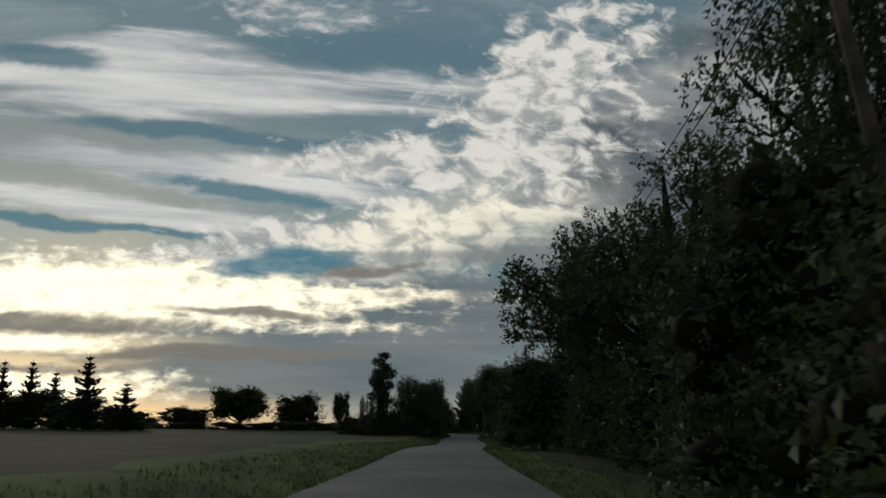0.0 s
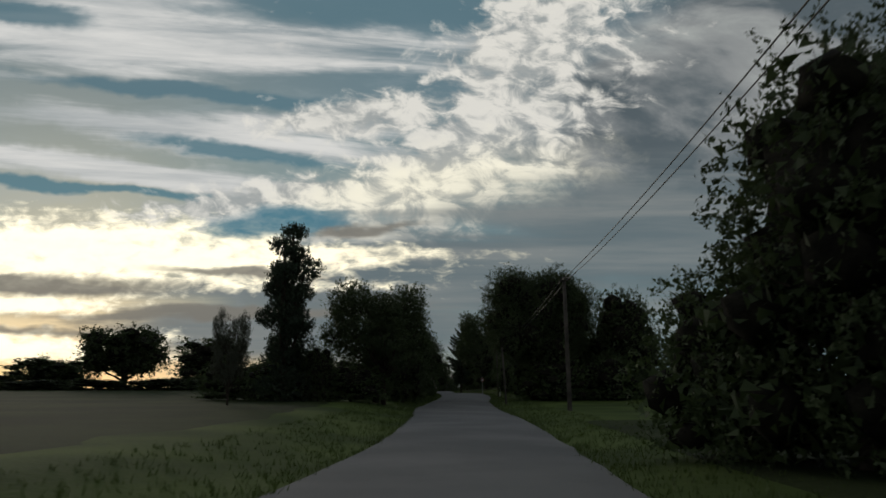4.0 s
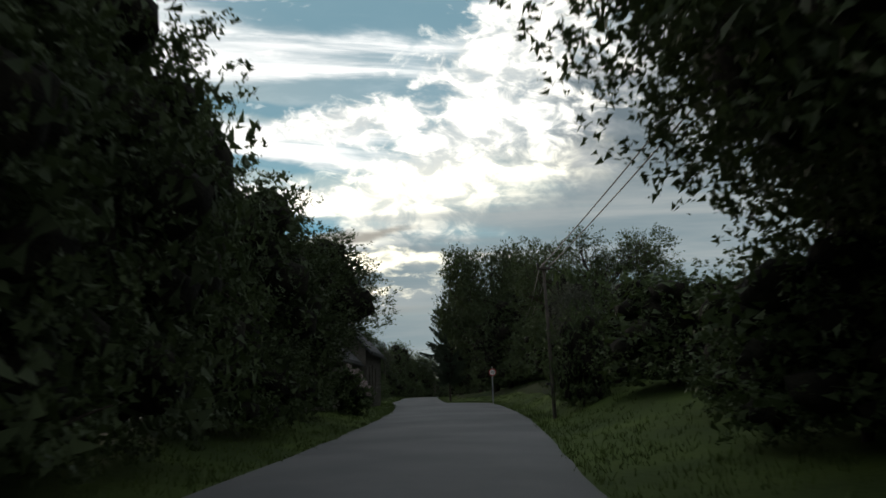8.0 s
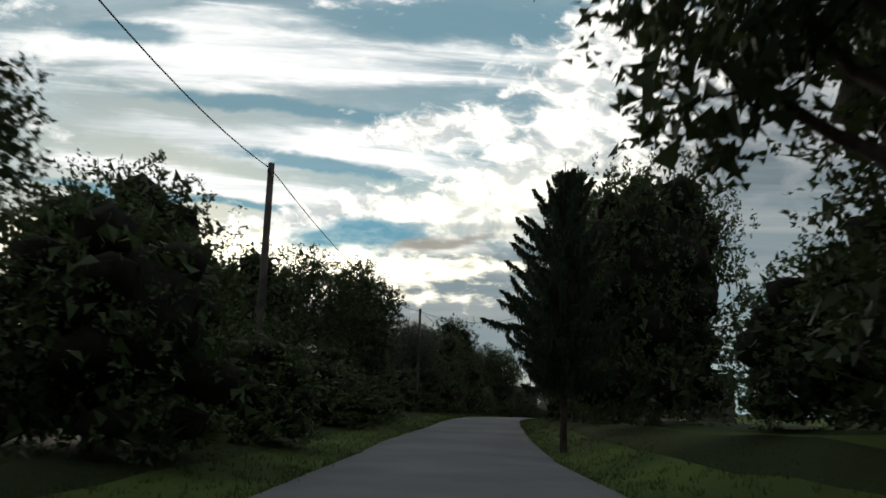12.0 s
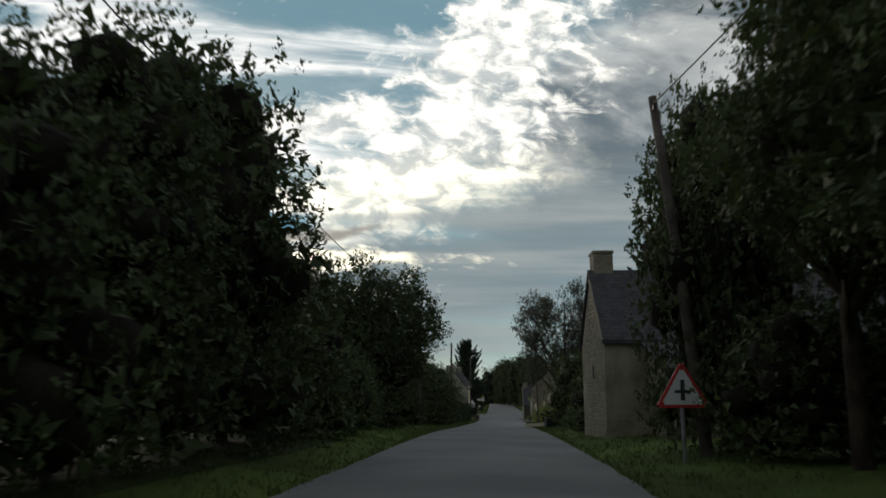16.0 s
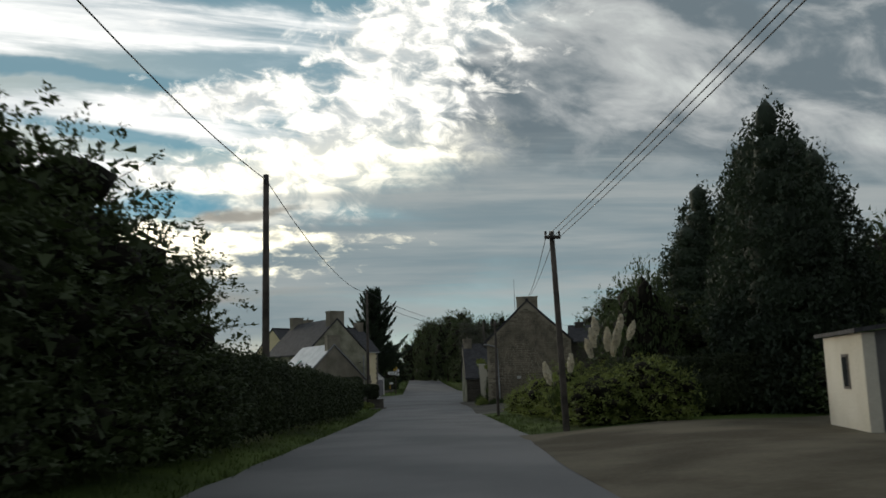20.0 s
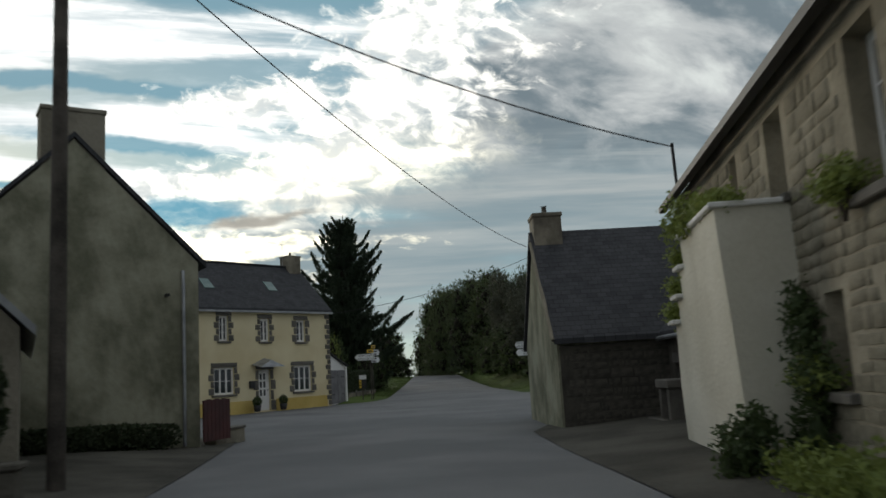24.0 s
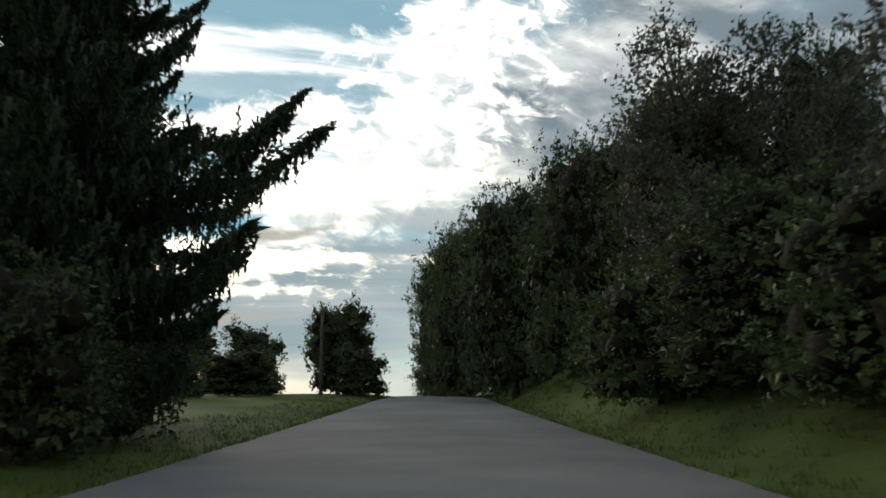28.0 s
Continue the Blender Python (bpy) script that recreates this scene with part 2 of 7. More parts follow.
def material(name, c1, c2, scale=3.0, rough=0.9, bump=0.3, fine=40.0, metal=0.0, island=0.0, spread=0.0, coord_kind="Object"):
    """A surface of two colours in two scales of noise, with relief."""
    mat = bpy.data.materials.new(name)
    mat.use_nodes = True
    t = mat.node_tree
    bsdf = t.nodes["Principled BSDF"]
    tc = t.nodes.new("ShaderNodeTexCoord")
    n1 = t.nodes.new("ShaderNodeTexNoise")
    n1.inputs["Scale"].default_value, n1.inputs["Detail"].default_value = scale, 5
    n2 = t.nodes.new("ShaderNodeTexNoise")
    n2.inputs["Scale"].default_value, n2.inputs["Detail"].default_value = fine, 3
    for n in (n1, n2):
        t.links.new(tc.outputs[coord_kind], n.inputs["Vector"])
    f = m2(t, "ADD", smooth(t, n1.outputs[0], 0.3, 0.7), m2(t, "MULTIPLY", m2(t, "SUBTRACT", n2.outputs[0], 0.5), 0.7), clamp=True)
    if island:
        g = t.nodes.new("ShaderNodeNewGeometry")
        f = m2(t, "ADD", m2(t, "MULTIPLY", f, 1 - island), m2(t, "MULTIPLY", g.outputs["Random Per Island"], island))
    if spread:
        g = t.nodes.new("ShaderNodeObjectInfo")
        f = m2(t, "ADD", m2(t, "MULTIPLY", f, 1 - spread), m2(t, "MULTIPLY", g.outputs["Random"], spread))
    t.links.new(mixc(t, f, c1, c2), bsdf.inputs["Base Color"])
    bsdf.inputs["Roughness"].default_value, bsdf.inputs["Metallic"].default_value = rough, metal
    if rough > 0.89:
        bsdf.inputs["Specular IOR Level"].default_value = 0.12
    if bump:
        b = t.nodes.new("ShaderNodeBump")
        b.inputs["Strength"].default_value, b.inputs["Distance"].default_value = bump, 0.03
        t.links.new(n2.outputs[0], b.inputs["Height"])
        t.links.new(b.outputs[0], bsdf.inputs["Normal"])
    return mat


def leafy(name, c1, c2):
    mat = material(name, c1, c2, 0.6, 0.75, 0, 6.0, island=0.5)
    t = mat.node_tree
    bsdf = t.nodes["Principled BSDF"]
    tr = t.nodes.new("ShaderNodeBsdfTranslucent")
    tr.inputs[0].default_value = (*(0.8 * v for v in c2), 1)
    mx = t.nodes.new("ShaderNodeMixShader")
    mx.inputs[0].default_value = 0.2
    t.links.new(bsdf.outputs[0], mx.inputs[1])
    t.links.new(tr.outputs[0], mx.inputs[2])
    t.links.new(mx.outputs[0], t.nodes["Material Output"].inputs[0])
    return mat


M_ASPHALT = material("asphalt", (0.118, 0.12, 0.124), (0.178, 0.178, 0.178), 0.35, 0.85, 0.5, 60)
M_GROUND = material("grass_ground", (0.038, 0.060, 0.014), (0.085, 0.122, 0.026), 0.25, 0.95, 0.8, 9)
M_LEAF = leafy("oak_leaf", (0.026, 0.042, 0.015), (0.07, 0.098, 0.032))
M_SILVER = leafy("willow_leaf", (0.04, 0.048, 0.03), (0.10, 0.108, 0.075))
M_BUSH = leafy("hedge_leaf", (0.03, 0.05, 0.017), (0.082, 0.118, 0.036))
M_HEDGE = leafy("clipped_leaf", (0.018, 0.028, 0.012), (0.05, 0.068, 0.026))
M_NEEDLE = leafy("needle", (0.015, 0.027, 0.016), (0.042, 0.066, 0.032))
M_IVY = leafy("ivy_leaf", (0.09, 0.13, 0.025), (0.28, 0.33, 0.08))
M_BLADE = leafy("grass_blade", (0.045, 0.072, 0.015), (0.10, 0.145, 0.03))
M_BLOOM = leafy("flower", (0.42, 0.30, 0.32), (0.68, 0.56, 0.56))
M_BARK = material("bark", (0.03, 0.024, 0.018), (0.08, 0.065, 0.05), 3, 0.95, 0.8, 25)
# Crown insides: twig brown taken near black, the shade put into the colour
M_INNER = material("inner_shade", (0.010, 0.009, 0.007), (0.028, 0.026, 0.018), 3, 0.95, 0.8, 20)
M_POLE = material("weathered_pole", (0.05, 0.045, 0.04), (0.12, 0.105, 0.09), 2, 0.9, 0.5, 30)
M_CABLE = material("cable", (0.01, 0.01, 0.01), (0.02, 0.02, 0.02), 2, 0.6, 0, 9)
M_STONE = material("stone_wall", (0.13, 0.115, 0.09), (0.3, 0.27, 0.21), 1.2, 0.95, 0.9, 9)
M_RENDER = material("cement_render", (0.17, 0.155, 0.12), (0.3, 0.275, 0.22), 0.7, 0.95, 0.4, 14)
M_YELLOW = material("yellow_render", (0.66, 0.56, 0.34), (0.76, 0.67, 0.44), 0.6, 0.92, 0.3, 30)
M_WHITE = material("white_paint", (0.7, 0.69, 0.66), (0.82, 0.81, 0.79), 1, 0.8, 0.15, 20)
M_SLATE = material("slate", (0.022, 0.023, 0.025), (0.052, 0.053, 0.056), 2.5, 0.78, 0.5, 18)
M_SLATE.node_tree.nodes["Principled BSDF"].inputs["Specular IOR Level"].default_value = 0.25


# ---- mesh helpers ----
def link(name, bm, mat, parent=None, label=""):
    me = bpy.data.meshes.new(name)
    bm.normal_update()
    bm.to_mesh(me)
    bm.free()
    for mm in mat if isinstance(mat, (list, tuple)) else [mat]:
        me.materials.append(mm)
    ob = new(name, me)
    if parent is not None:
        ob.parent = parent
    if label:
        tagged(ob, label)
    return ob


part = link


def raw(name, verts, faces, mat, parent=None, smooth_faces=False):
    """A mesh from arrays: faces are rows of equal length."""
    me = bpy.data.meshes.new(name)
    verts, faces = np.asarray(verts, np.float32), np.asarray(faces, np.int32)
    k = faces.shape[1]
    me.vertices.add(len(verts))
    me.vertices.foreach_set("co", verts.ravel())
    me.loops.add(faces.size)
    me.loops.foreach_set("vertex_index", faces.ravel())
    me.polygons.add(len(faces))
    me.polygons.foreach_set("loop_start", np.arange(0, faces.size, k, dtype=np.int32))
    if smooth_faces:
        me.polygons.foreach_set("use_smooth", np.ones(len(faces), bool))
    me.update(calc_edges=True)
    me.materials.append(mat)
    ob = new(name, me)
    if parent is not None:
        ob.parent = parent
    return ob


def thing(name, label, category, m=None, group="", kind=""):
    ob = new(name)
    if m is not None:
        ob.matrix_world = m
    return tagged(ob, label, category, group, kind)


def box(bm, x0, x1, y0, y1, z0, z1, bevel=0.0):
    vs = [bm.verts.new(c) for c in ((x0, y0, z0), (x1, y0, z0), (x1, y1, z0), (x0, y1, z0), (x0, y0, z1), (x1, y0, z1), (x1, y1, z1), (x0, y1, z1))]
    fs = [bm.faces.new([vs[i] for i in q]) for q in ((3, 2, 1, 0), (4, 5, 6, 7), (0, 1, 5, 4), (1, 2, 6, 5), (2, 3, 7, 6), (3, 0, 4, 7))]
    if bevel:
        bmesh.ops.bevel(bm, geom=list({e for f in fs for e in f.edges}), offset=bevel, segments=1, affect="EDGES")
    return bm


def boxed(*a, bevel=0.0):
    return box(bmesh.new(), *a, bevel=bevel)


def tube(points, radii, sides=7):
    """Vertices and quads of a tapered tube along points."""
    points = [Vector(p) for p in points]
    vs, fs = [], []
    for i, p in enumerate(points):
        d = (points[min(i + 1, len(points) - 1)] - points[max(i - 1, 0)]).normalized()
        a = d.orthogonal().normalized()
        b = d.cross(a)
        for k in range(sides):
            w = 2 * math.pi * k / sides
            vs.append(p + (a * math.cos(w) + b * math.sin(w)) * radii[i])
    for i in range(len(points) - 1):
        for k in range(sides):
            j = (k + 1) % sides
            fs.append((i * sides + k, i * sides + j, (i + 1) * sides + j, (i + 1) * sides + k))
    return vs, fs


def merged(chunks):
    vs, fs, n = [], [], 0
    for v, f in chunks:
        vs += [tuple(p) for p in v]
        fs += [tuple(i + n for i in q) for q in f]
        n += len(v)
    return vs, fs


# ---- ground and road ----
def edge_left(y):
    return line_x(y) + float(np.interp(y, [0, 40, 85, 97, 105, 112, 118, 160, 178, 187, 205, 213, 250, 285, 322, 334, 345, 352, 358, 360.3, 363.4, 376, 395, 420], [-2.55, -2.3, -2.5, -3.1, -2.9, -2.75, -2.6, -2.5, -2.4, -1.95, -1.95, -2.5, -2.6, -3.1, -3.8, -5.5, -12, -12.5, -7.5, -4.4, -3.8, -3.6, -3.2, -2.8]))


def edge_right(y):
    return line_x(y) + float(np.interp(y, [0, 40, 85, 97, 112, 120, 127, 150, 165, 200, 240, 330, 340, 347, 358.4, 360, 366, 372, 400], [1.85, 1.65, 1.7, 1.35, 1.32, 1.7, 2.0, 2.6, 2.3, 1.8, 2.1, 2.1, 5, 30, 30, 4.3, 4.0, 3.4, 2.8]))


def bank(y, off):
    """Height of the ground over the road, off metres outside of its edge (negative: to the left)."""
    a = abs(off)
    h = 0.12 * min(a / 1.5, 1.0)
    if off > 0:
        h += float(np.interp(y, [90, 110, 120, 128, 150, 180, 200, 365, 380, 420], [0, 0.1, 0.5, 1.1, 1.2, 0.6, 0.1, 0.1, 1.3, 1.6])) * min(max(a - 0.8, 0) / 2.5, 1)
    else:
        h += float(np.interp(y, [20, 60, 90, 150, 180], [0.25, 0.2, 0.3, 0.3, 0.1])) * min(max(a - 1.0, 0) / 2.0, 1)
    return h


def ground_z(x, y):
    l, r = edge_left(y), edge_right(y)
    off = x - r if x > r else (x - l if x < l else 0.0)
    return road_z(y) + (bank(y, off) if off else 0.0)


ys = [-1500, -600, -200, -80] + list(np.arange(-40, 340, 3.0)) + list(np.arange(340, 376, 0.8)) + list(np.arange(377, 470, 3.0)) + [480, 520, 600, 800, 1200, 2000, 3500]
offs = [0.0, 0.4, 0.8, 1.3, 1.8, 2.4, 3.2, 4.5, 6, 8, 11, 15, 22, 35, 70, 150, 400, 1000, 3000]
gv, gf = [], []
for y in ys:
    l, r = edge_left(y), edge_right(y)
    zr = road_z(y)
    row = [(l - o, y, zr + bank(y, -o)) for o in reversed(offs)] + [(0.5 * (l + r), y, zr - 0.03)] + [(r + o, y, zr + bank(y, o)) for o in offs]
    gv += [(x, yy, z - 0.03 + 0.05 * noise.noise((x * 0.4, yy * 0.4, 0)) * (0 if abs(x - 0.5 * (l + r)) < 4 else 1)) for x, yy, z in row]
w = 2 * len(offs) + 1
for i in range(len(ys) - 1):
    for k in range(w - 1):
        gf.append((i * w + k, i * w + k + 1, (i + 1) * w + k + 1, (i + 1) * w + k))
ground = tagged(raw("ground", gv, gf, M_GROUND, smooth_faces=True), "rough green grass and field", "ground", kind="structure")
rv, rf = [], []
rys = list(np.arange(-40, 340, 1.5)) + list(np.arange(340, 376, 0.8)) + list(np.arange(376.5, 470, 1.5))
for y in rys:
    l, r = edge_left(y), edge_right(y)
    jl, jr = 0.1 * noise.noise((0, y * 0.7, 3)), 0.1 * noise.noise((9, y * 0.7, 3))
    z = road_z(y)
    for k in range(9):
        q = k / 8
        rv.append((l + jl + (r + jr - l - jl) * q, y, z + 0.045 - 0.045 * (2 * q - 1) ** 2))
for i in range(len(rys) - 1):
    for k in range(8):
        rf.append((i * 9 + k, i * 9 + k + 1, (i + 1) * 9 + k + 1, (i + 1) * 9 + k))
M_FIELD = material("rough_field", (0.016, 0.025, 0.007), (0.036, 0.049, 0.014), 0.18, 0.95, 0.8, 7)


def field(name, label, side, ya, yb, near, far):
    """Darker rough field or ground that begins near metres outside of the road's edge."""
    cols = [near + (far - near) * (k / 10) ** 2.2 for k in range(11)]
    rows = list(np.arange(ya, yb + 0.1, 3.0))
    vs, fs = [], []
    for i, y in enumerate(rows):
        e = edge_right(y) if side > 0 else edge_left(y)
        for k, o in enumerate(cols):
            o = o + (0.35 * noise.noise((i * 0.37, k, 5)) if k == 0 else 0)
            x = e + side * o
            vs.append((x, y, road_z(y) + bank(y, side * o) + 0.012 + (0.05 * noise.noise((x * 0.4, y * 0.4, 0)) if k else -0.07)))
    for i in range(len(rows) - 1):
        for k in range(10):
            q = (i * 11 + k, i * 11 + k + 1, i * 11 + k + 12, i * 11 + k + 11)
            fs.append(q if side > 0 else q[::-1])
    tagged(raw(name, vs, fs, M_FIELD, smooth_faces=True), label, "field", kind="structure")


field("field_left", "dark stubble field beyond the verge", -1, -39, 141, 2.6, 320)
# strips in the field's dark colour along the rows of trees and hedges
field("undergrowth_right", "dark rough ground below the trees", 1, -39, 78, 1.5, 60)
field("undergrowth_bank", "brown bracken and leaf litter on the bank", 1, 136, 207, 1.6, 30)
field("undergrowth_left", "dark rough ground below the roadside bushes", -1, 141, 231, 1.5, 40)
field("undergrowth_yard", "dark undergrowth beneath the tall hedge", -1, 231, 261, 3.2, 40)
field("undergrowth_lane", "dark rough ground under the hedge on the bank", 1, 366, 438, 3.4, 30)
tagged(raw("road", rv, rf, M_ASPHALT, smooth_faces=True), "worn grey asphalt country road", "road", kind="structure")


# ---- trees ----
def leaf_tris(rng, centres, size, hang=0.0, along=None):
    """Small pointed leaves at the centres, turned at random or roughly along the shoots."""
    n = len(centres)
    a = rng.normal(size=(n, 3))
    a[:, 2] -= hang
    if along is not None:
        a = 0.55 * a + along
    a /= np.linalg.norm(a, axis=1)[:, None]
    b = rng.normal(size=(n, 3))
    b -= (a * b).sum(1)[:, None] * a
    b /= np.linalg.norm(b, axis=1)[:, None]
    s = (size * rng.uniform(0.65, 1.4, n))[:, None]
    v = np.stack([centres - a * s * 0.8 - b * s * 0.5, centres - a * s * 0.5 + b * s * 0.6, centres + a * s], 1).reshape(-1, 3)
    return v, np.arange(3 * n).reshape(-1, 3)


def unit(v):
    return v / np.linalg.norm(v, axis=1)[:, None]


def clumped(rng, lobes, clumps, per, spread, fill=0.35):
    """Leaf places in clumps on and in ellipsoids (x, y, z, rx, ry, rz)."""
    lobes = np.array(lobes, float)
    vol = lobes[:, 3] * lobes[:, 4] + lobes[:, 4] * lobes[:, 5]
    pick = rng.choice(len(lobes), clumps, p=vol / vol.sum())
    d = unit(rng.normal(size=(clumps, 3)))
    rad = np.where(rng.random(clumps) < fill, rng.uniform(0.3, 0.85, clumps), rng.normal(0.96, 0.06, clumps))
    c = lobes[pick, :3] + d * rad[:, None] * lobes[pick, 3:]
    pts = np.repeat(c, per, 0) + rng.normal(size=(clumps * per, 3)) * np.array([spread, spread, spread * 0.8])
    return pts, c


def puffs_on(rng, lobes, k):
    """Smaller puffs that break up the outline of each lobe."""
    out_ = []
    for x, y, z, a, b, c in lobes:
        d = unit(rng.normal(size=(k, 3)) + np.array([0, 0, 0.25]))
        for q in d:
            s = rng.uniform(0.34, 0.52)
            reach = rng.uniform(0.66, 0.86)
            out_.append((x + q[0] * a * reach, y + q[1] * b * reach, z + q[2] * c * reach, a * s, b * s, c * s))
    return out_


def shoots(rng, lobes, clumps, per, length, spread, fill, up=0.25):
    """Leafy shoots that point outwards from the lobes: places and directions of the leaves, and where the shoots begin."""
    lobes = np.array(lobes, float)
    vol = lobes[:, 3] * lobes[:, 4] + lobes[:, 4] * lobes[:, 5]
    pick = rng.choice(len(lobes), clumps, p=vol / vol.sum())
    d = unit(rng.normal(size=(clumps, 3)))
    rad = np.where(rng.random(clumps) < fill, rng.uniform(0.35, 0.85, clumps), rng.normal(0.95, 0.07, clumps))
    c = lobes[pick, :3] + d * rad[:, None] * lobes[pick, 3:]
    way = unit(d + 0.45 * rng.normal(size=(clumps, 3)) + np.array([0, 0, up]))
    t = rng.uniform(-0.7, 1.0, (clumps, per)) * (length * rng.uniform(0.6, 1.4, (clumps, 1)))
    pts = (c[:, None, :] + way[:, None, :] * t[:, :, None]).reshape(-1, 3) + rng.normal(size=(clumps * per, 3)) * spread
    return pts, np.repeat(way, per, 0), c, lobes[pick, :3]


BALLS = {}
for _k in (1, 2):
    _bm = bmesh.new()
    bmesh.ops.create_icosphere(_bm, subdivisions=_k, radius=1.0)
    BALLS[_k] = (np.array([v.co for v in _bm.verts]), np.array([[v.index for v in f.verts] for f in _bm.faces]))
    _bm.free()


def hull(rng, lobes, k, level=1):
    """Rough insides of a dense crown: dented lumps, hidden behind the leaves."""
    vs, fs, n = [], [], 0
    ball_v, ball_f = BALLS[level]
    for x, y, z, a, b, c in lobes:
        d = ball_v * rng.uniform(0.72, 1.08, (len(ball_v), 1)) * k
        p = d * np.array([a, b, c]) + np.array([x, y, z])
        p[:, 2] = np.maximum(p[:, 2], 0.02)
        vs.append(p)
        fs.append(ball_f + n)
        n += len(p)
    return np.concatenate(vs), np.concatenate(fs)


def broadleaf(name, seed, h, r, base, label, mat, size=0.11, clumps=420, per=34, spread=0.05, length=0.22, lobes=11, limbs=9, fill=0.35, category="tree", core=1500, solid=0.0, core_size=2.5, puff=(0.36, 0.52), thick=1.0, shape=None, subs=5, twigs=110, up=0.25):
    """A tree of height h and crown radius r whose crown begins at base; shape gives its lobes in parts of r and h."""
    rng = np.random.default_rng(seed)
    top = thing(name, label, category)
    L = []
    mid = (h + base) / 2
    if shape:
        L = [(x * r, y * r, z * h, a * r, b * r, c * h) for x, y, z, a, b, c in shape]
    else:
        for i in range(lobes):
            w = 2 * math.pi * (i * 0.382 + rng.uniform(0, 0.1))
            q = i / lobes
            z = base + (h - base) * (0.22 + 0.62 * q)
            wide, reach = (mid, 0.62) if base > 0.7 else (0.28 * h, 0.72)
            k = r * math.sqrt(max(0.05, 1 - ((z - wide) / (reach * (h - base))) ** 2)) * rng.uniform(1.02 - 1.66 * puff[0], 1.0 - 0.65 * puff[1])
            s = r * rng.uniform(*puff)
            L.append((k * math.cos(w), k * math.sin(w), z, s, s, min(s, (h - base) * 0.3) * rng.uniform(0.75, 1)))
        if base < 0.7:
            for i in range(7):
                w = 2 * math.pi * (i + rng.uniform(-0.2, 0.2)) / 7
                L.append((r * 0.58 * math.cos(w), r * 0.58 * math.sin(w), h * 0.13, r * 0.36, r * 0.36, h * 0.15))
        if puff[0] > 0.3:
            L.append((0, 0, mid, r * 0.55, r * 0.55, (h - base) * 0.42))
    skin = (puffs_on(rng, L, subs) + L) if subs else L
    pts, way, c, mother = shoots(rng, skin, clumps, per, length, spread, fill, up)
    pts[:, 2] = np.maximum(pts[:, 2], 0.05)
    v, f = leaf_tris(rng, pts, size, along=way * 0.8)
    if core:
        lob = np.array(L)
        k = rng.integers(0, len(lob), core)
        d = unit(rng.normal(size=(core, 3)))
        inner = lob[k, :3] + d * lob[k, 3:] * rng.uniform(0.45, 0.85, core)[:, None]
        inner[:, 2] = np.maximum(inner[:, 2], 0.3)
        v2, f2 = leaf_tris(rng, inner, size * core_size)
        v, f = np.concatenate([v, v2]), np.concatenate([f, f2 + len(v)])
    raw("crown", v, f, mat, top)
    # near-black lumps carry the crown's inner shade as colour
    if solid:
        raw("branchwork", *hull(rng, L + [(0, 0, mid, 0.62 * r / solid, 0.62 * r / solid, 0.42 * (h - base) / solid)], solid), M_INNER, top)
    chunks = []
    lean = rng.uniform(-0.3, 0.3, 2)
    chunks.append(tube([(0, 0, -0.3), (lean[0] * 0.3, lean[1] * 0.3, base * 0.6), (lean[0], lean[1], mid), (lean[0] * 1.4, lean[1] * 1.2, h * 0.86)], [0.032 * h, 0.024 * h, 0.014 * h, 0.003 * h], 8))
    for i in range(limbs):
        x, y, z, *_ = L[i % len(L)]
        z0 = base * 0.8 + (z - base) * 0.5
        bend = rng.normal(0, 0.06 * r, 2)
        chunks.append(tube([(lean[0] * 0.6, lean[1] * 0.6, max(0.3, z0 - 0.6)), (x * 0.5 + bend[0], y * 0.5 + bend[1], z0 + 0.35 * (z - z0)), (x, y, z), (x * 1.12, y * 1.12, z + 0.08 * r)], [0.011 * h * thick, 0.008 * h * thick, 0.005 * h * thick, 0.002 * h], 5))
    for i in rng.choice(len(c), min(len(c), twigs), replace=False):
        a, b = mother[i] * 0.85, c[i]
        m_ = (a + b) / 2 + rng.normal(0, 0.03 * r, 3)
        chunks.append(tube([tuple(a), tuple(m_), tuple(b)], [0.0032 * h, 0.0022 * h, 0.001 * h], 3))
    vs, fs = merged(chunks)
    raw("trunk", vs, fs, M_BARK, top)
    return top


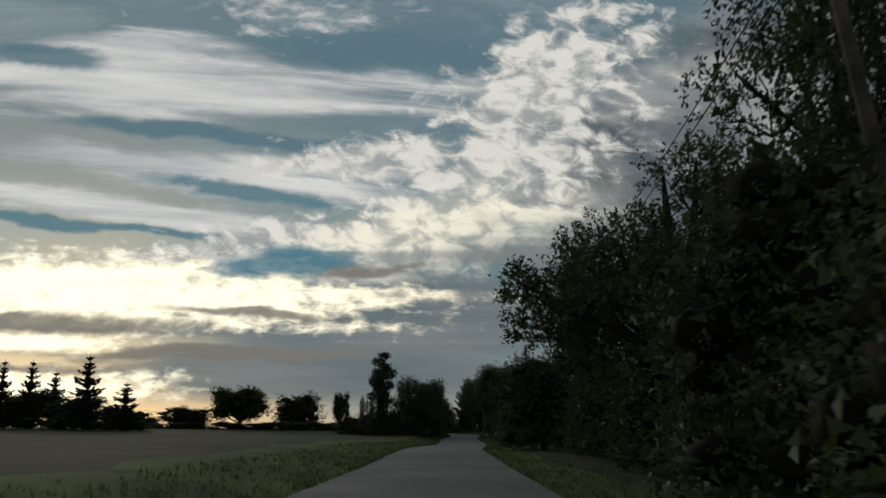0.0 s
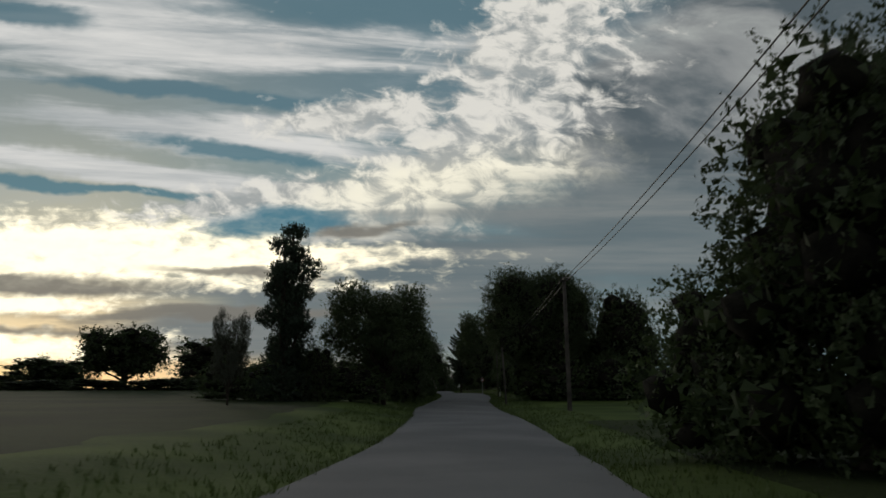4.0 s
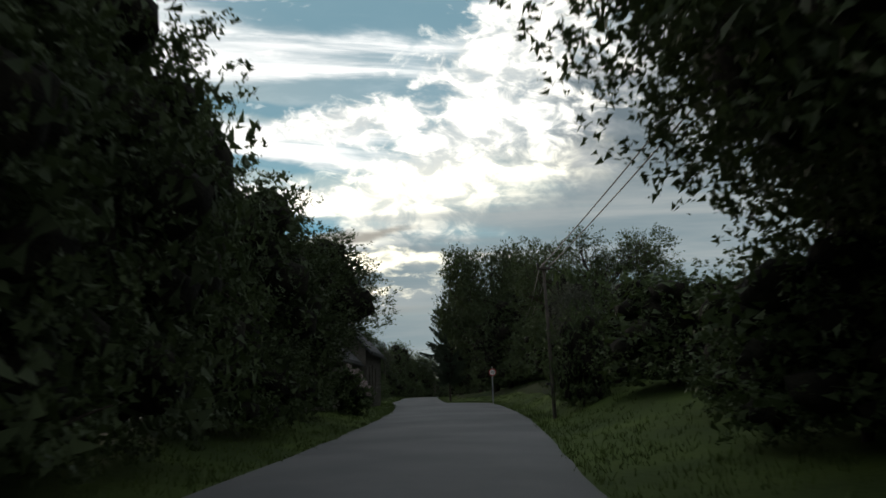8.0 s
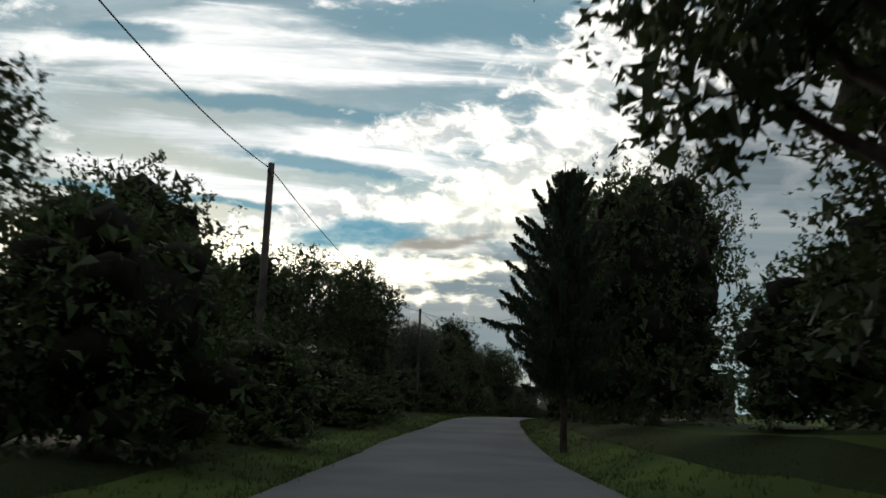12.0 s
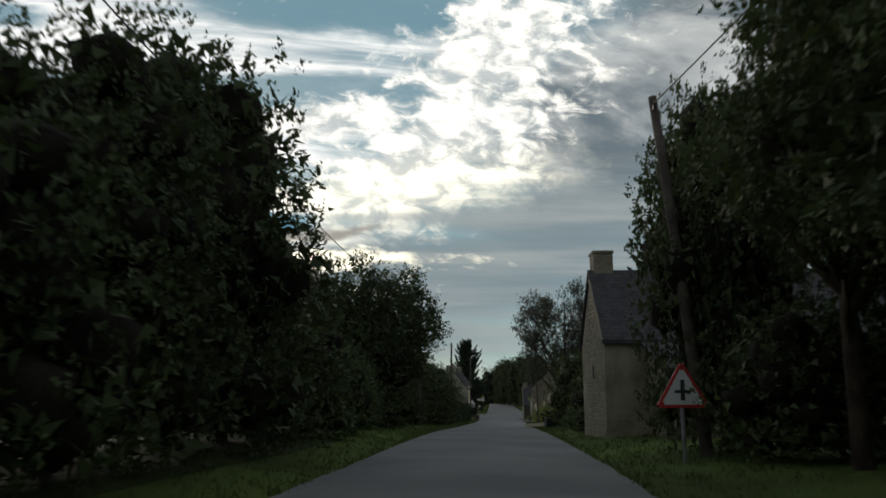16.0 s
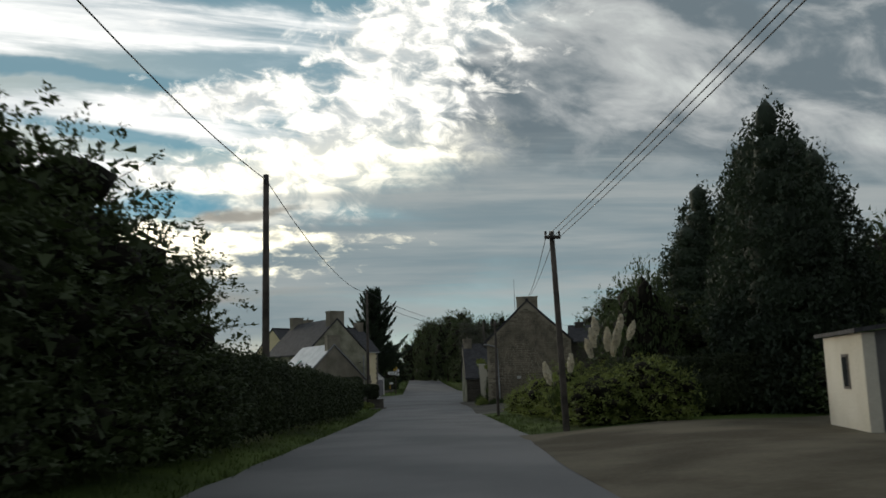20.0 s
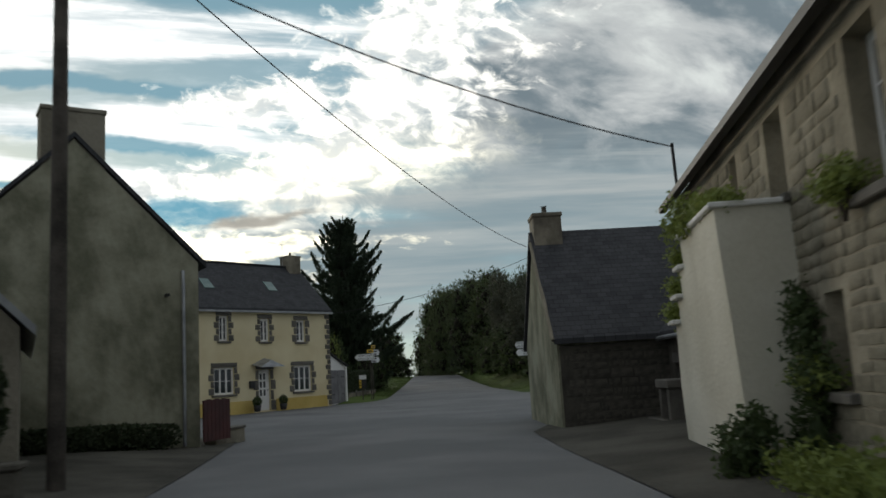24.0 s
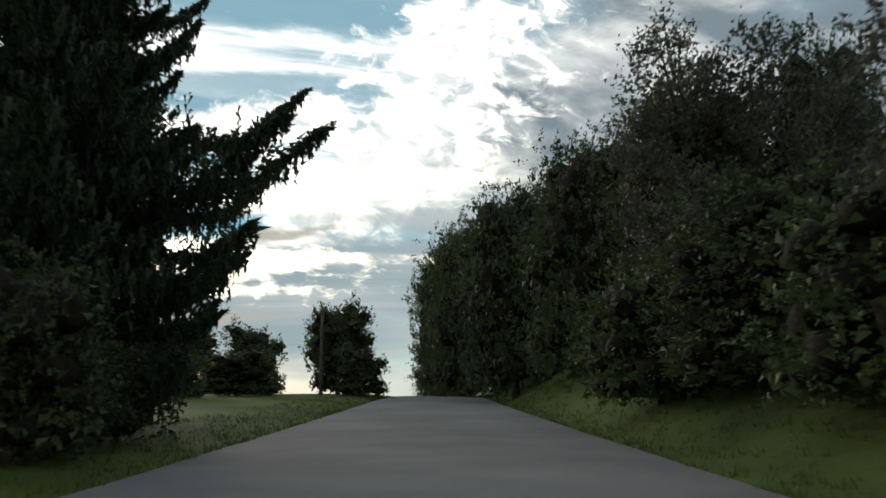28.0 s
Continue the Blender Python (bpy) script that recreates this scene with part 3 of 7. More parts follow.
def conifer(name, seed, h, r, label, mat, whorls=12, category="tree", needle=0.05, base=0.08, power=0.85, vary=0.2, low=0.0, high=0.7, sag=0.1, tassel=0.45, dense=1.0, core=0.3, full=1.0, fan=0.1):
    """A spruce: whorls of boughs that rise from low (slope at the foot) to high (slope at the top), sag in the middle and carry hanging tassels."""
    rng = np.random.default_rng(seed)
    top = thing(name, label, category)
    chunks = [tube([(0, 0, -0.3), (0, 0, h * 0.5), (0, 0, h)], [0.022 * h, 0.013 * h, 0.002 * h], 7)]
    pts, way, sizes = [], [], []
    stops = [0, 0.35, 0.7, 1]
    for i in range(whorls):
        q = (i + rng.uniform(0, 0.6)) / whorls
        z = h * (base + (1 - base - 0.03) * q)
        rad = r * (1 - q) ** power * min(1, 0.66 + 1.6 * q) + 0.12
        n = int(6 + 3 * (1 - q))
        for k in range(n):
            w = 2 * math.pi * (k + rng.uniform(-0.35, 0.35)) / n + i * 0.7
            rr = rad * rng.uniform(1 - 1.6 * vary, 1 + vary)
            cx, cy = math.cos(w), math.sin(w)
            rise = rr * (low + (high - low) * q + rng.uniform(-0.1, 0.1))
            dip = sag * rr * rng.uniform(0.6, 1.3)
            line = [(0, 0, z), (cx * rr * 0.35, cy * rr * 0.35, z + rise * 0.30 - dip * 0.75), (cx * rr * 0.7, cy * rr * 0.7, z + rise * 0.62 - dip), (cx * rr, cy * rr, z + rise)]
            chunks.append(tube(line, [0.0035 * h, 0.0026 * h, 0.0016 * h, 0.0006 * h], 4))
            # needles along the bough and its side shoots
            m = int((14 + 44 * rr) * dense)
            s = rng.uniform(0.05, 1.0, m)
            p = np.stack([np.interp(s, stops, [g[a] for g in line]) for a in range(3)], 1)
            side = rng.normal(0, fan * rr * (1.05 - s) + 0.025, m)
            p += np.stack([-cy * side, cx * side, rng.normal(0, 0.03, m)], 1)
            pts.append(p)
            way.append(np.stack([cx + -cy * np.sign(side) * 0.6, cy + cx * np.sign(side) * 0.6, np.full(m, 0.25)], 1))
            sizes.append(np.full(m, needle))
            # hanging tassels
            m = max(2, int(rr * 9 * full))
            s = rng.uniform(0.12, 0.97, m)
            p = np.stack([np.interp(s, stops, [g[a] for g in line]) for a in range(3)], 1)
            side = rng.normal(0, 1.2 * fan * rr * (1.05 - s) + 0.02, m)
            p += np.stack([-cy * side, cx * side, np.zeros(m)], 1)
            hang = tassel * rng.uniform(0.35, 1.15, m) * np.minimum(1, 1.35 - s) * min(1, 0.35 + rr / 2.5)
            for g in range(8):
                d = (g + rng.uniform(0, 1, m)) / 8
                wob = rng.normal(0, 0.028 * (1.15 - d)[:, None], (m, 2))
                pts.append(np.stack([p[:, 0] + wob[:, 0], p[:, 1] + wob[:, 1], p[:, 2] - hang * d], 1))
                way.append(np.stack([rng.normal(0, 0.35, m), rng.normal(0, 0.35, m), np.full(m, -1.0)], 1))
                sizes.append(needle * (1.15 - 0.5 * d))
    pts, way, sizes = np.concatenate(pts), np.concatenate(way), np.concatenate(sizes)
    n = len(pts)
    a = unit(way + 0.3 * rng.normal(size=(n, 3)))
    b = rng.normal(size=(n, 3))
    b -= (a * b).sum(1)[:, None] * a
    b = unit(b)
    s = (sizes * rng.uniform(0.8, 1.5, n))[:, None]
    v = np.stack([pts - a * s * 1.1 - b * s * 0.42, pts - a * s * 1.1 + b * s * 0.42, pts + a * s * 1.3], 1).reshape(-1, 3)
    f = np.arange(3 * n).reshape(-1, 3)
    raw("crown", v, f, mat, top)
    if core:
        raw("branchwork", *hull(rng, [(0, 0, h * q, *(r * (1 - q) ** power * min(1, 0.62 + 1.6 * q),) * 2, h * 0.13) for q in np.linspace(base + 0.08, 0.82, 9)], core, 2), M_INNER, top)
    vs, fs = merged(chunks)
    raw("trunk", vs, fs, M_BARK, top)
    return top


DOME = "dark green broadleaved tree with a dense rounded crown"
OAK = "dark oak tree with spreading uneven crown"
# a tall pine: separate flat pads over an ivy-clad foot; an old oak with long limbs
PINE_LOBES = [(0.1, 0.1, 0.96, 0.3, 0.3, 0.05), (-0.25, 0, 0.9, 0.36, 0.3, 0.05), (0.35, 0.1, 0.84, 0.3, 0.3, 0.045), (-0.62, 0.1, 0.78, 0.3, 0.3, 0.05), (-0.85, 0, 0.68, 0.2, 0.25, 0.07), (0.5, -0.2, 0.72, 0.4, 0.35, 0.05), (0.15, 0.4, 0.76, 0.42, 0.35, 0.06), (0.0, 0.0, 0.62, 0.5, 0.45, 0.08), (0.62, 0.1, 0.6, 0.36, 0.3, 0.05), (-0.45, 0.3, 0.52, 0.42, 0.35, 0.055), (0.3, -0.2, 0.47, 0.6, 0.5, 0.07), (0.85, 0.1, 0.42, 0.3, 0.3, 0.045), (0.05, 0.1, 0.33, 0.55, 0.5, 0.09), (0.0, 0, 0.2, 0.5, 0.5, 0.12), (0.1, 0, 0.07, 0.7, 0.6, 0.1)]
OAK_LOBES = [(-0.72, -0.1, 0.44, 0.26, 0.3, 0.075), (-0.5, 0.2, 0.54, 0.3, 0.3, 0.08), (-0.85, 0.1, 0.52, 0.15, 0.2, 0.05), (-0.38, -0.3, 0.58, 0.28, 0.3, 0.07), (-0.2, 0.2, 0.68, 0.3, 0.3, 0.08), (0.08, -0.1, 0.82, 0.3, 0.3, 0.08), (0.35, 0.2, 0.86, 0.3, 0.3, 0.09), (0.1, 0.1, 0.66, 0.4, 0.4, 0.1), (0.5, -0.2, 0.7, 0.35, 0.35, 0.1), (0.7, 0.1, 0.56, 0.3, 0.3, 0.09), (-0.1, -0.5, 0.5, 0.3, 0.3, 0.08), (-0.3, 0.55, 0.5, 0.3, 0.3, 0.08), (0.3, 0.5, 0.6, 0.35, 0.3, 0.09), (0.2, -0.6, 0.62, 0.3, 0.3, 0.09), (0.0, 0.0, 0.45, 0.35, 0.4, 0.1), (0.5, 0.0, 0.4, 0.35, 0.35, 0.09), (-0.45, -0.5, 0.42, 0.2, 0.2, 0.06), (-0.5, -0.1, 0.34, 0.2, 0.2, 0.05), (-0.82, 0.0, 0.37, 0.15, 0.2, 0.04)]
OAK_A = broadleaf("oak_tree", 1, 8, 3.6, 1.6, OAK, M_LEAF, size=0.062, clumps=2500, per=12, spread=0.06, lobes=26, core=5200, fill=0.25, puff=(0.26, 0.38), core_size=2.2, subs=4)
OAK_B = broadleaf("oak_tree", 2, 8, 3.4, 0.5, DOME, M_LEAF, size=0.066, clumps=1500, per=13, spread=0.06, lobes=20, core=3000, solid=0.5, fill=0.1, core_size=2.4, subs=4, twigs=30)
OAK_C = broadleaf("oak_tree", 3, 8, 3.8, 2.6, "dark roadside oak with long limbs and an open ragged crown", M_LEAF, size=0.05, clumps=2300, per=13, spread=0.05, fill=0.25, core=900, limbs=18, core_size=2.2, thick=1.3, shape=OAK_LOBES, subs=5, twigs=260)
BUSH_A = broadleaf("bush", 4, 4, 2.4, 0.05, "dense dark green roadside bush", M_BUSH, size=0.056, clumps=720, per=11, spread=0.05, length=0.16, lobes=16, category="bush", solid=0.5, core=1500, fill=0.1, core_size=2.4, subs=3, twigs=30)
BUSH_B = broadleaf("bush", 5, 4, 2.6, 0.05, "dense leafy hedgerow bush with uneven top", M_BUSH, size=0.056, clumps=760, per=11, spread=0.05, length=0.2, lobes=18, category="bush", solid=0.5, core=1500, fill=0.1, core_size=2.4, subs=3, twigs=30)
SPARSE = broadleaf("young_tree", 6, 6, 2.6, 0.75, "thin-leaved tree with fine twigs against the sky", M_SILVER, size=0.046, clumps=2600, per=12, spread=0.06, length=0.16, limbs=16, fill=0.35, core=1200, core_size=1.6, lobes=22, puff=(0.22, 0.34), subs=4, twigs=260)
SPRUCE = conifer("spruce_tree", 7, 12, 4.6, "tall broad dark spruce with upswept boughs", M_NEEDLE, whorls=22, needle=0.066, power=0.66, vary=0.34, low=-0.04, high=0.95, sag=0.13, tassel=0.62, dense=4.5, core=0.42, full=4.0, fan=0.2)
SPRUCE_B = conifer("spruce_tree", 8, 9, 3.2, "dark spruce with long hanging tassels on its boughs", M_NEEDLE, whorls=17, needle=0.05, power=0.72, vary=0.24, low=-0.02, high=0.75, sag=0.09, tassel=0.55, dense=4.5, core=0.5, base=0.24, full=5.0)
HIGH = broadleaf("oak_tree", 13, 9, 3.6, 1.6, "dense tall tree with a dome crown over a bare trunk", M_LEAF, size=0.055, clumps=6500, per=13, spread=0.05, lobes=26, core=14000, solid=0.66, fill=0.2, core_size=2.0)
LIMBED = broadleaf("oak_tree", 14, 6.5, 3.4, 2.6, "open oak with leafy limbs reaching over the road", M_LEAF, size=0.045, clumps=1900, per=14, spread=0.05, fill=0.3, core=600, limbs=18, twigs=240, lobes=22, puff=(0.2, 0.3))
PINE = broadleaf("pine_tree", 15, 7, 2.3, 1.8, "tall ragged pine with dark separate tufts over ivy", M_NEEDLE, size=0.05, clumps=2300, per=14, spread=0.04, length=0.16, fill=0.2, core=1800, limbs=15, thick=1.3, shape=PINE_LOBES, subs=5, up=0.7)
GOLD = broadleaf("golden_shrub", 17, 4, 2.4, 0.05, "rambling yellow-green shrub with light leaves", M_IVY, size=0.05, clumps=800, per=11, spread=0.05, lobes=14, fill=0.1, core=1500, solid=0.5, category="bush", subs=3)
FAR_SPRUCE = conifer("spruce_tree", 12, 9, 2.6, "dark spruce in the far tree line", M_NEEDLE, whorls=13, needle=0.12, low=-0.05, high=0.5, dense=0.8, core=0.35, full=0.6)
FAR_A = broadleaf("field_tree", 10, 8, 3.8, 0.9, "dark round tree in the far hedge line", M_LEAF, size=0.12, clumps=560, per=10, spread=0.12, lobes=16, core=700, solid=0.6, puff=(0.28, 0.4), subs=3, twigs=0)
FAR_B = broadleaf("field_tree", 11, 8, 3.6, 0.2, "dark dense tree in the far hedge line", M_LEAF, size=0.12, clumps=560, per=10, spread=0.12, lobes=13, core=800, solid=0.6, subs=3, twigs=0)


def cypress():
    """Leaf clumps on a tall rounded cone."""
    rng = np.random.default_rng(9)
    top = thing("cypress_tree", "dense dark conical cypress", "tree")
    n = 1300
    z = 9 * (1 - np.sqrt(rng.random(n)) * 0.98)
    prof = 2.4 * np.minimum(1, ((9.05 - z) / 9) ** 0.62) * (0.88 + 0.12 * np.minimum(1, z / 1.5))
    w = rng.uniform(0, 2 * math.pi, n)
    r = prof * np.where(rng.random(n) < 0.25, rng.uniform(0.3, 0.8, n), rng.normal(0.95, 0.08, n))
    c = np.stack([r * np.cos(w), r * np.sin(w), z], 1)
    pts = np.repeat(c, 18, 0) + rng.normal(size=(n * 18, 3)) * np.array([0.13, 0.13, 0.24])
    v, f = leaf_tris(rng, pts, 0.085, -1.0)
    zs_ = np.linspace(0.3, 8.2, 9)
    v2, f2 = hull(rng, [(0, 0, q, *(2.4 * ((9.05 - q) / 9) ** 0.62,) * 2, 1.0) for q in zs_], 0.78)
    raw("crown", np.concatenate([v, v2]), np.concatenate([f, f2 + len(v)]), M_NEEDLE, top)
    vs, fs = tube([(0, 0, -0.3), (0, 0, 4), (0, 0, 8.6)], [0.2, 0.14, 0.02], 7)
    raw("trunk", vs, fs, M_BARK, top)
    return top


CYPRESS = cypress()
PROTO = {"a": (OAK_A, 8, 3.6), "b": (OAK_B, 8, 3.4), "c": (OAK_C, 8, 3.8), "u": (BUSH_A, 4, 2.4), "v": (BUSH_B, 4, 2.6), "s": (SPARSE, 6, 2.6), "p": (SPRUCE, 12, 4.9), "q": (SPRUCE_B, 9, 3.2), "y": (CYPRESS, 9, 2.4), "m": (HIGH, 9, 3.6), "n": (LIMBED, 6.5, 3.4), "t": (PINE, 7, 2.3), "i": (GOLD, 4, 2.4), "f": (FAR_A, 8, 3.8), "g": (FAR_B, 8, 3.6), "h": (FAR_SPRUCE, 9, 2.6)}
USED = {}


def plant(kind, x, y, width, height, turn=0.0, group=""):
    """One tree or bush, width metres across and height metres tall."""
    ob, h, r = PROTO[kind]
    m = pose(x, y, ground_z(x, y) - 0.05, 0, 0, turn) @ Matrix.Diagonal((width / 2 / r, width / 2 / r, height / h, 1))
    if kind not in USED:
        USED[kind] = ob
        ob.matrix_world = m
        return ob
    m = m @ Matrix.Diagonal((*(1 / s for s in ob.scale), 1))
    return copy_thing(ob, m)


plant("c", 5.0, 21.5, 9.6, 9.2, 0)
plant("c", 7.0, 13.5, 8.0, 11.8, 220)
plant("a", 4.6, 30.0, 5.4, 8.2, 330)
plant("b", 10.0, 28.0, 7.0, 6.0, 10)
plant("u", 5.5, 12.0, 4.0, 3.4, 290)
plant("v", 5.0, 16.0, 4.0, 4.0, 150)
plant("b", 4.8, 20.0, 4.4, 3.6, 30)
plant("b", 5.3, 24.0, 4.8, 3.8, 100)
plant("b", 5.0, 28.0, 4.8, 3.8, 70)
plant("b", 4.8, 32.0, 4.6, 3.6, 230)
plant("v", 4.9, 35.0, 4.0, 2.5, 300)
plant("b", 9.5, 20.0, 6.0, 5.0, 150)
plant("b", 9.4, 15.0, 6.0, 4.6, 240)
plant("u", 5.8, 45.0, 4.4, 3.0, 340)
plant("v", 6.0, 50.0, 4.4, 2.6, 60)
plant("u", 6.4, 55.0, 4.5, 2.8, 150)
plant("b", 2.6, 39.5, 5.4, 4.7, 0)
plant("b", 7.9, 42.0, 6.0, 3.4, 130)
plant("b", 3.2, 61.7, 4.8, 6.2, 260)
plant("b", 5.2, 63.0, 4.1, 7.2, 170)
plant("b", 7.7, 63.0, 4.4, 7.6, 110)
plant("b", 9.5, 62.0, 4.3, 7.2, 240)
plant("v", 2.2, 63.5, 3.4, 3.0, 100)
plant("u", 5.1, 59.0, 4.5, 3.0, 40)
plant("v", 8.3, 58.0, 5.0, 3.4, 80)
plant("m", 1.9, 110.0, 7.5, 9.5, 280)
plant("m", 3.3, 111.5, 7.0, 8.8, 80)
plant("b", 8.6, 112.0, 6.6, 8.3, 80)
plant("b", 5.4, 116.0, 6.0, 5.0, 0)
plant("b", 10.0, 117.0, 6.0, 6.0, 0)
plant("v", 3.3, 108.0, 5.5, 3.0, 130)
plant("u", 6.9, 109.0, 5.0, 3.2, 130)
plant("g", 21.0, 130.0, 7.9, 6.5, 100)
plant("g", 17.7, 131.0, 5.9, 5.5, 100)
plant("g", 21.3, 125.0, 3.9, 5.0, 180)
plant("v", 2.0, 113.0, 4.0, 2.6, 200)
plant("h", -51.6, 107.0, 6.5, 9.9, 120)
plant("h", -61.9, 112.0, 5.3, 9.4, 340)
plant("h", -45.5, 105.0, 5.7, 6.2, 130)
plant("h", -61.6, 118.0, 5.6, 8.3, 110)
plant("h", -64.7, 110.0, 4.5, 9.3, 120)
plant("g", -63.0, 115.0, 13.2, 5.7, 240)
plant("g", -54.0, 110.0, 8.9, 4.9, 190)
plant("g", -46.9, 108.0, 8.0, 3.4, 10)
plant("f", -53.8, 150.0, 10.1, 4.0, 230)
plant("f", -43.0, 146.0, 9.9, 7.1, 260)
plant("g", -32.5, 146.0, 10.9, 6.6, 100)
plant("f", -25.8, 150.0, 3.4, 7.3, 90)
plant("f", -42.7, 146.0, 11.0, 8.0, 160)
plant("g", -53.3, 150.0, 8.3, 4.1, 40)
plant("g", -65.4, 160.0, 9.1, 2.4, 210)
plant("f", -71.5, 160.0, 5.0, 3.9, 190)
plant("g", -57.0, 140.0, 9.0, 1.2, 0)
plant("g", -49.9, 140.0, 9.0, 1.3, 210)
plant("g", -42.8, 140.0, 9.0, 1.4, 40)
plant("g", -36.4, 140.0, 9.0, 1.5, 190)
plant("g", -30.1, 140.0, 9.0, 1.6, 220)
plant("g", -24.6, 140.0, 9.0, 1.7, 190)
plant("t", -11.7, 92.6, 4.6, 8.9, 300)
plant("v", -12.5, 96.0, 4.0, 2.4, 200)
plant("s", -11.9, 84.0, 1.6, 4.1, 110)
plant("a", -7.6, 97.2, 6.4, 7.0, 300)
plant("b", -14.5, 110.0, 7.0, 2.8, 90)
plant("v", -10.5, 109.0, 6.0, 2.7, 10)
plant("c", -7.0, 95.6, 4.8, 6.0, 120)
plant("v", -8.6, 95.0, 5.0, 2.0, 30)
plant("b", -10.0, 93.0, 2.2, 3.1, 10)
plant("b", -11.6, 94.0, 1.7, 3.3, 220)
plant("v", -12.0, 94.0, 5.0, 2.4, 250)
plant("v", -15.1, 96.0, 5.0, 2.2, 10)
plant("b", -6.7, 103.6, 3.4, 5.0, 350)
plant("b", -7.5, 106.5, 4.2, 5.8, 260)
plant("b", -7.5, 109.5, 5.0, 6.6, 230)
plant("b", -7.5, 113.0, 5.0, 6.8, 240)
plant("v", -8.2, 117.0, 5.0, 6.6, 0)
plant("b", -7.6, 121.5, 5.0, 6.0, 280)
plant("u", -7.3, 111.0, 3.4, 3.2, 20)
plant("v", -7.4, 119.0, 3.4, 3.0, 110)
plant("m", -7.9, 127.3, 5.7, 5.3, 120)
plant("u", -8.2, 126.6, 4.6, 2.9, 40)
plant("i", 0.7, 283.5, 2.4, 1.4, 70)
plant("i", 2.2, 283.6, 2.6, 1.7, 200)
plant("i", 1.4, 288.0, 2.8, 1.8, 150)
plant("i", 1.2, 290.6, 2.6, 1.5, 290)
plant("i", 1.3, 293.5, 2.4, 1.3, 220)
plant("i", 1.5, 297.0, 2.2, 1.1, 320)
plant("i", 1.8, 300.5, 2.0, 1.0, 220)
plant("v", 1.1, 131.0, 3.0, 4.3, 330)
plant("u", 0.6, 127.0, 1.9, 2.9, 160)
plant("s", 1.9, 129.0, 4.0, 3.3, 290)
plant("v", 1.9, 130.0, 4.0, 2.6, 60)
plant("u", 2.6, 124.0, 4.5, 3.0, 230)
plant("v", 3.0, 118.0, 4.0, 2.6, 180)
plant("n", 2.3, 135.6, 7.0, 5.6, 20)
plant("v", 3.2, 140.0, 5.0, 3.0, 270)
plant("u", 3.6, 134.0, 5.0, 2.8, 50)
plant("a", -1.1, 160.0, 8.1, 10.5, 130)
plant("b", -0.2, 157.0, 6.2, 6.8, 210)
plant("a", 2.3, 145.0, 4.2, 3.6, 320)
plant("v", 1.7, 150.0, 4.4, 2.8, 230)
plant("b", 2.6, 150.0, 6.4, 4.6, 90)
plant("b", 4.6, 145.0, 6.0, 3.0, 210)
plant("u", 0.9, 154.0, 3.6, 2.4, 170)
plant("b", 1.2, 164.0, 7.0, 8.5, 340)
plant("b", 4.3, 155.0, 7.5, 7.0, 60)
plant("b", 2.8, 153.8, 5.2, 7.2, 160)
plant("v", -0.0, 169.0, 4.4, 3.4, 50)
plant("q", -4.7, 176.0, 3.5, 7.9, 190)
plant("g", -15.6, 196.0, 5.2, 6.9, 200)
plant("v", -10.8, 158.0, 5.0, 3.6, 190)
plant("u", -9.8, 153.5, 4.0, 2.3, 110)
plant("a", -11.8, 159.0, 5.0, 5.0, 50)
plant("v", -11.6, 165.0, 5.0, 3.8, 90)
plant("b", -13.1, 168.0, 5.0, 5.5, 190)
plant("u", -11.9, 172.0, 4.0, 2.8, 300)
plant("q", -4.0, 190.5, 8.6, 11.5, 100)
plant("b", -2.2, 186.0, 6.0, 9.0, 30)
plant("b", -1.9, 194.0, 6.0, 9.0, 50)
plant("b", -2.1, 179.0, 6.0, 8.5, 340)
plant("u", -4.3, 197.0, 3.0, 2.2, 250)
plant("a", -14.9, 190.0, 6.6, 7.4, 20)
plant("v", -15.2, 197.0, 5.0, 3.0, 150)
plant("b", -17.3, 184.0, 7.0, 7.0, 220)
plant("v", -14.1, 184.0, 5.0, 3.0, 160)
plant("v", -15.0, 203.5, 4.6, 2.8, 290)
plant("b", -14.4, 208.4, 4.8, 4.9, 260)
plant("v", -14.1, 212.0, 5.0, 4.5, 90)
plant("s", -14.8, 208.0, 3.8, 6.2, 30)
plant("s", -15.1, 211.5, 4.6, 6.4, 20)
plant("v", -13.7, 216.0, 4.6, 4.2, 310)
plant("b", -13.9, 219.0, 5.4, 6.6, 210)
plant("b", -13.7, 224.0, 6.6, 8.4, 130)
plant("b", -13.9, 228.0, 5.4, 5.4, 80)
plant("u", -12.7, 231.0, 4.0, 3.2, 80)
plant("v", -12.5, 235.0, 4.0, 3.0, 260)
plant("b", -0.2, 222.0, 4.5, 8.4, 60)
plant("b", -3.3, 224.0, 3.6, 7.6, 100)
plant("a", -2.0, 216.5, 7.4, 7.4, 270)
plant("b", 0.2, 217.5, 6.0, 6.0, 230)
plant("u", -3.0, 221.0, 3.0, 2.6, 90)
plant("c", -3.1, 219.2, 4.8, 8.6, 40)
plant("a", -12.0, 248.0, 7.1, 8.0, 30)
plant("b", -12.2, 247.6, 6.2, 6.2, 260)
plant("s", -17.4, 246.0, 4.0, 8.1, 180)
plant("s", -15.7, 248.0, 3.3, 8.2, 90)
plant("s", -18.6, 245.0, 2.9, 7.4, 290)
plant("u", -13.4, 239.0, 4.0, 3.0, 100)
plant("v", -13.2, 243.0, 4.4, 3.0, 330)
plant("u", -12.3, 252.0, 3.6, 2.4, 290)
plant("v", -16.5, 242.0, 5.0, 3.4, 310)
plant("u", -19.7, 243.0, 5.0, 3.2, 200)
plant("q", 2.1, 247.0, 6.0, 10.5, 300)
plant("b", 5.5, 247.0, 10.2, 16.2, 170)
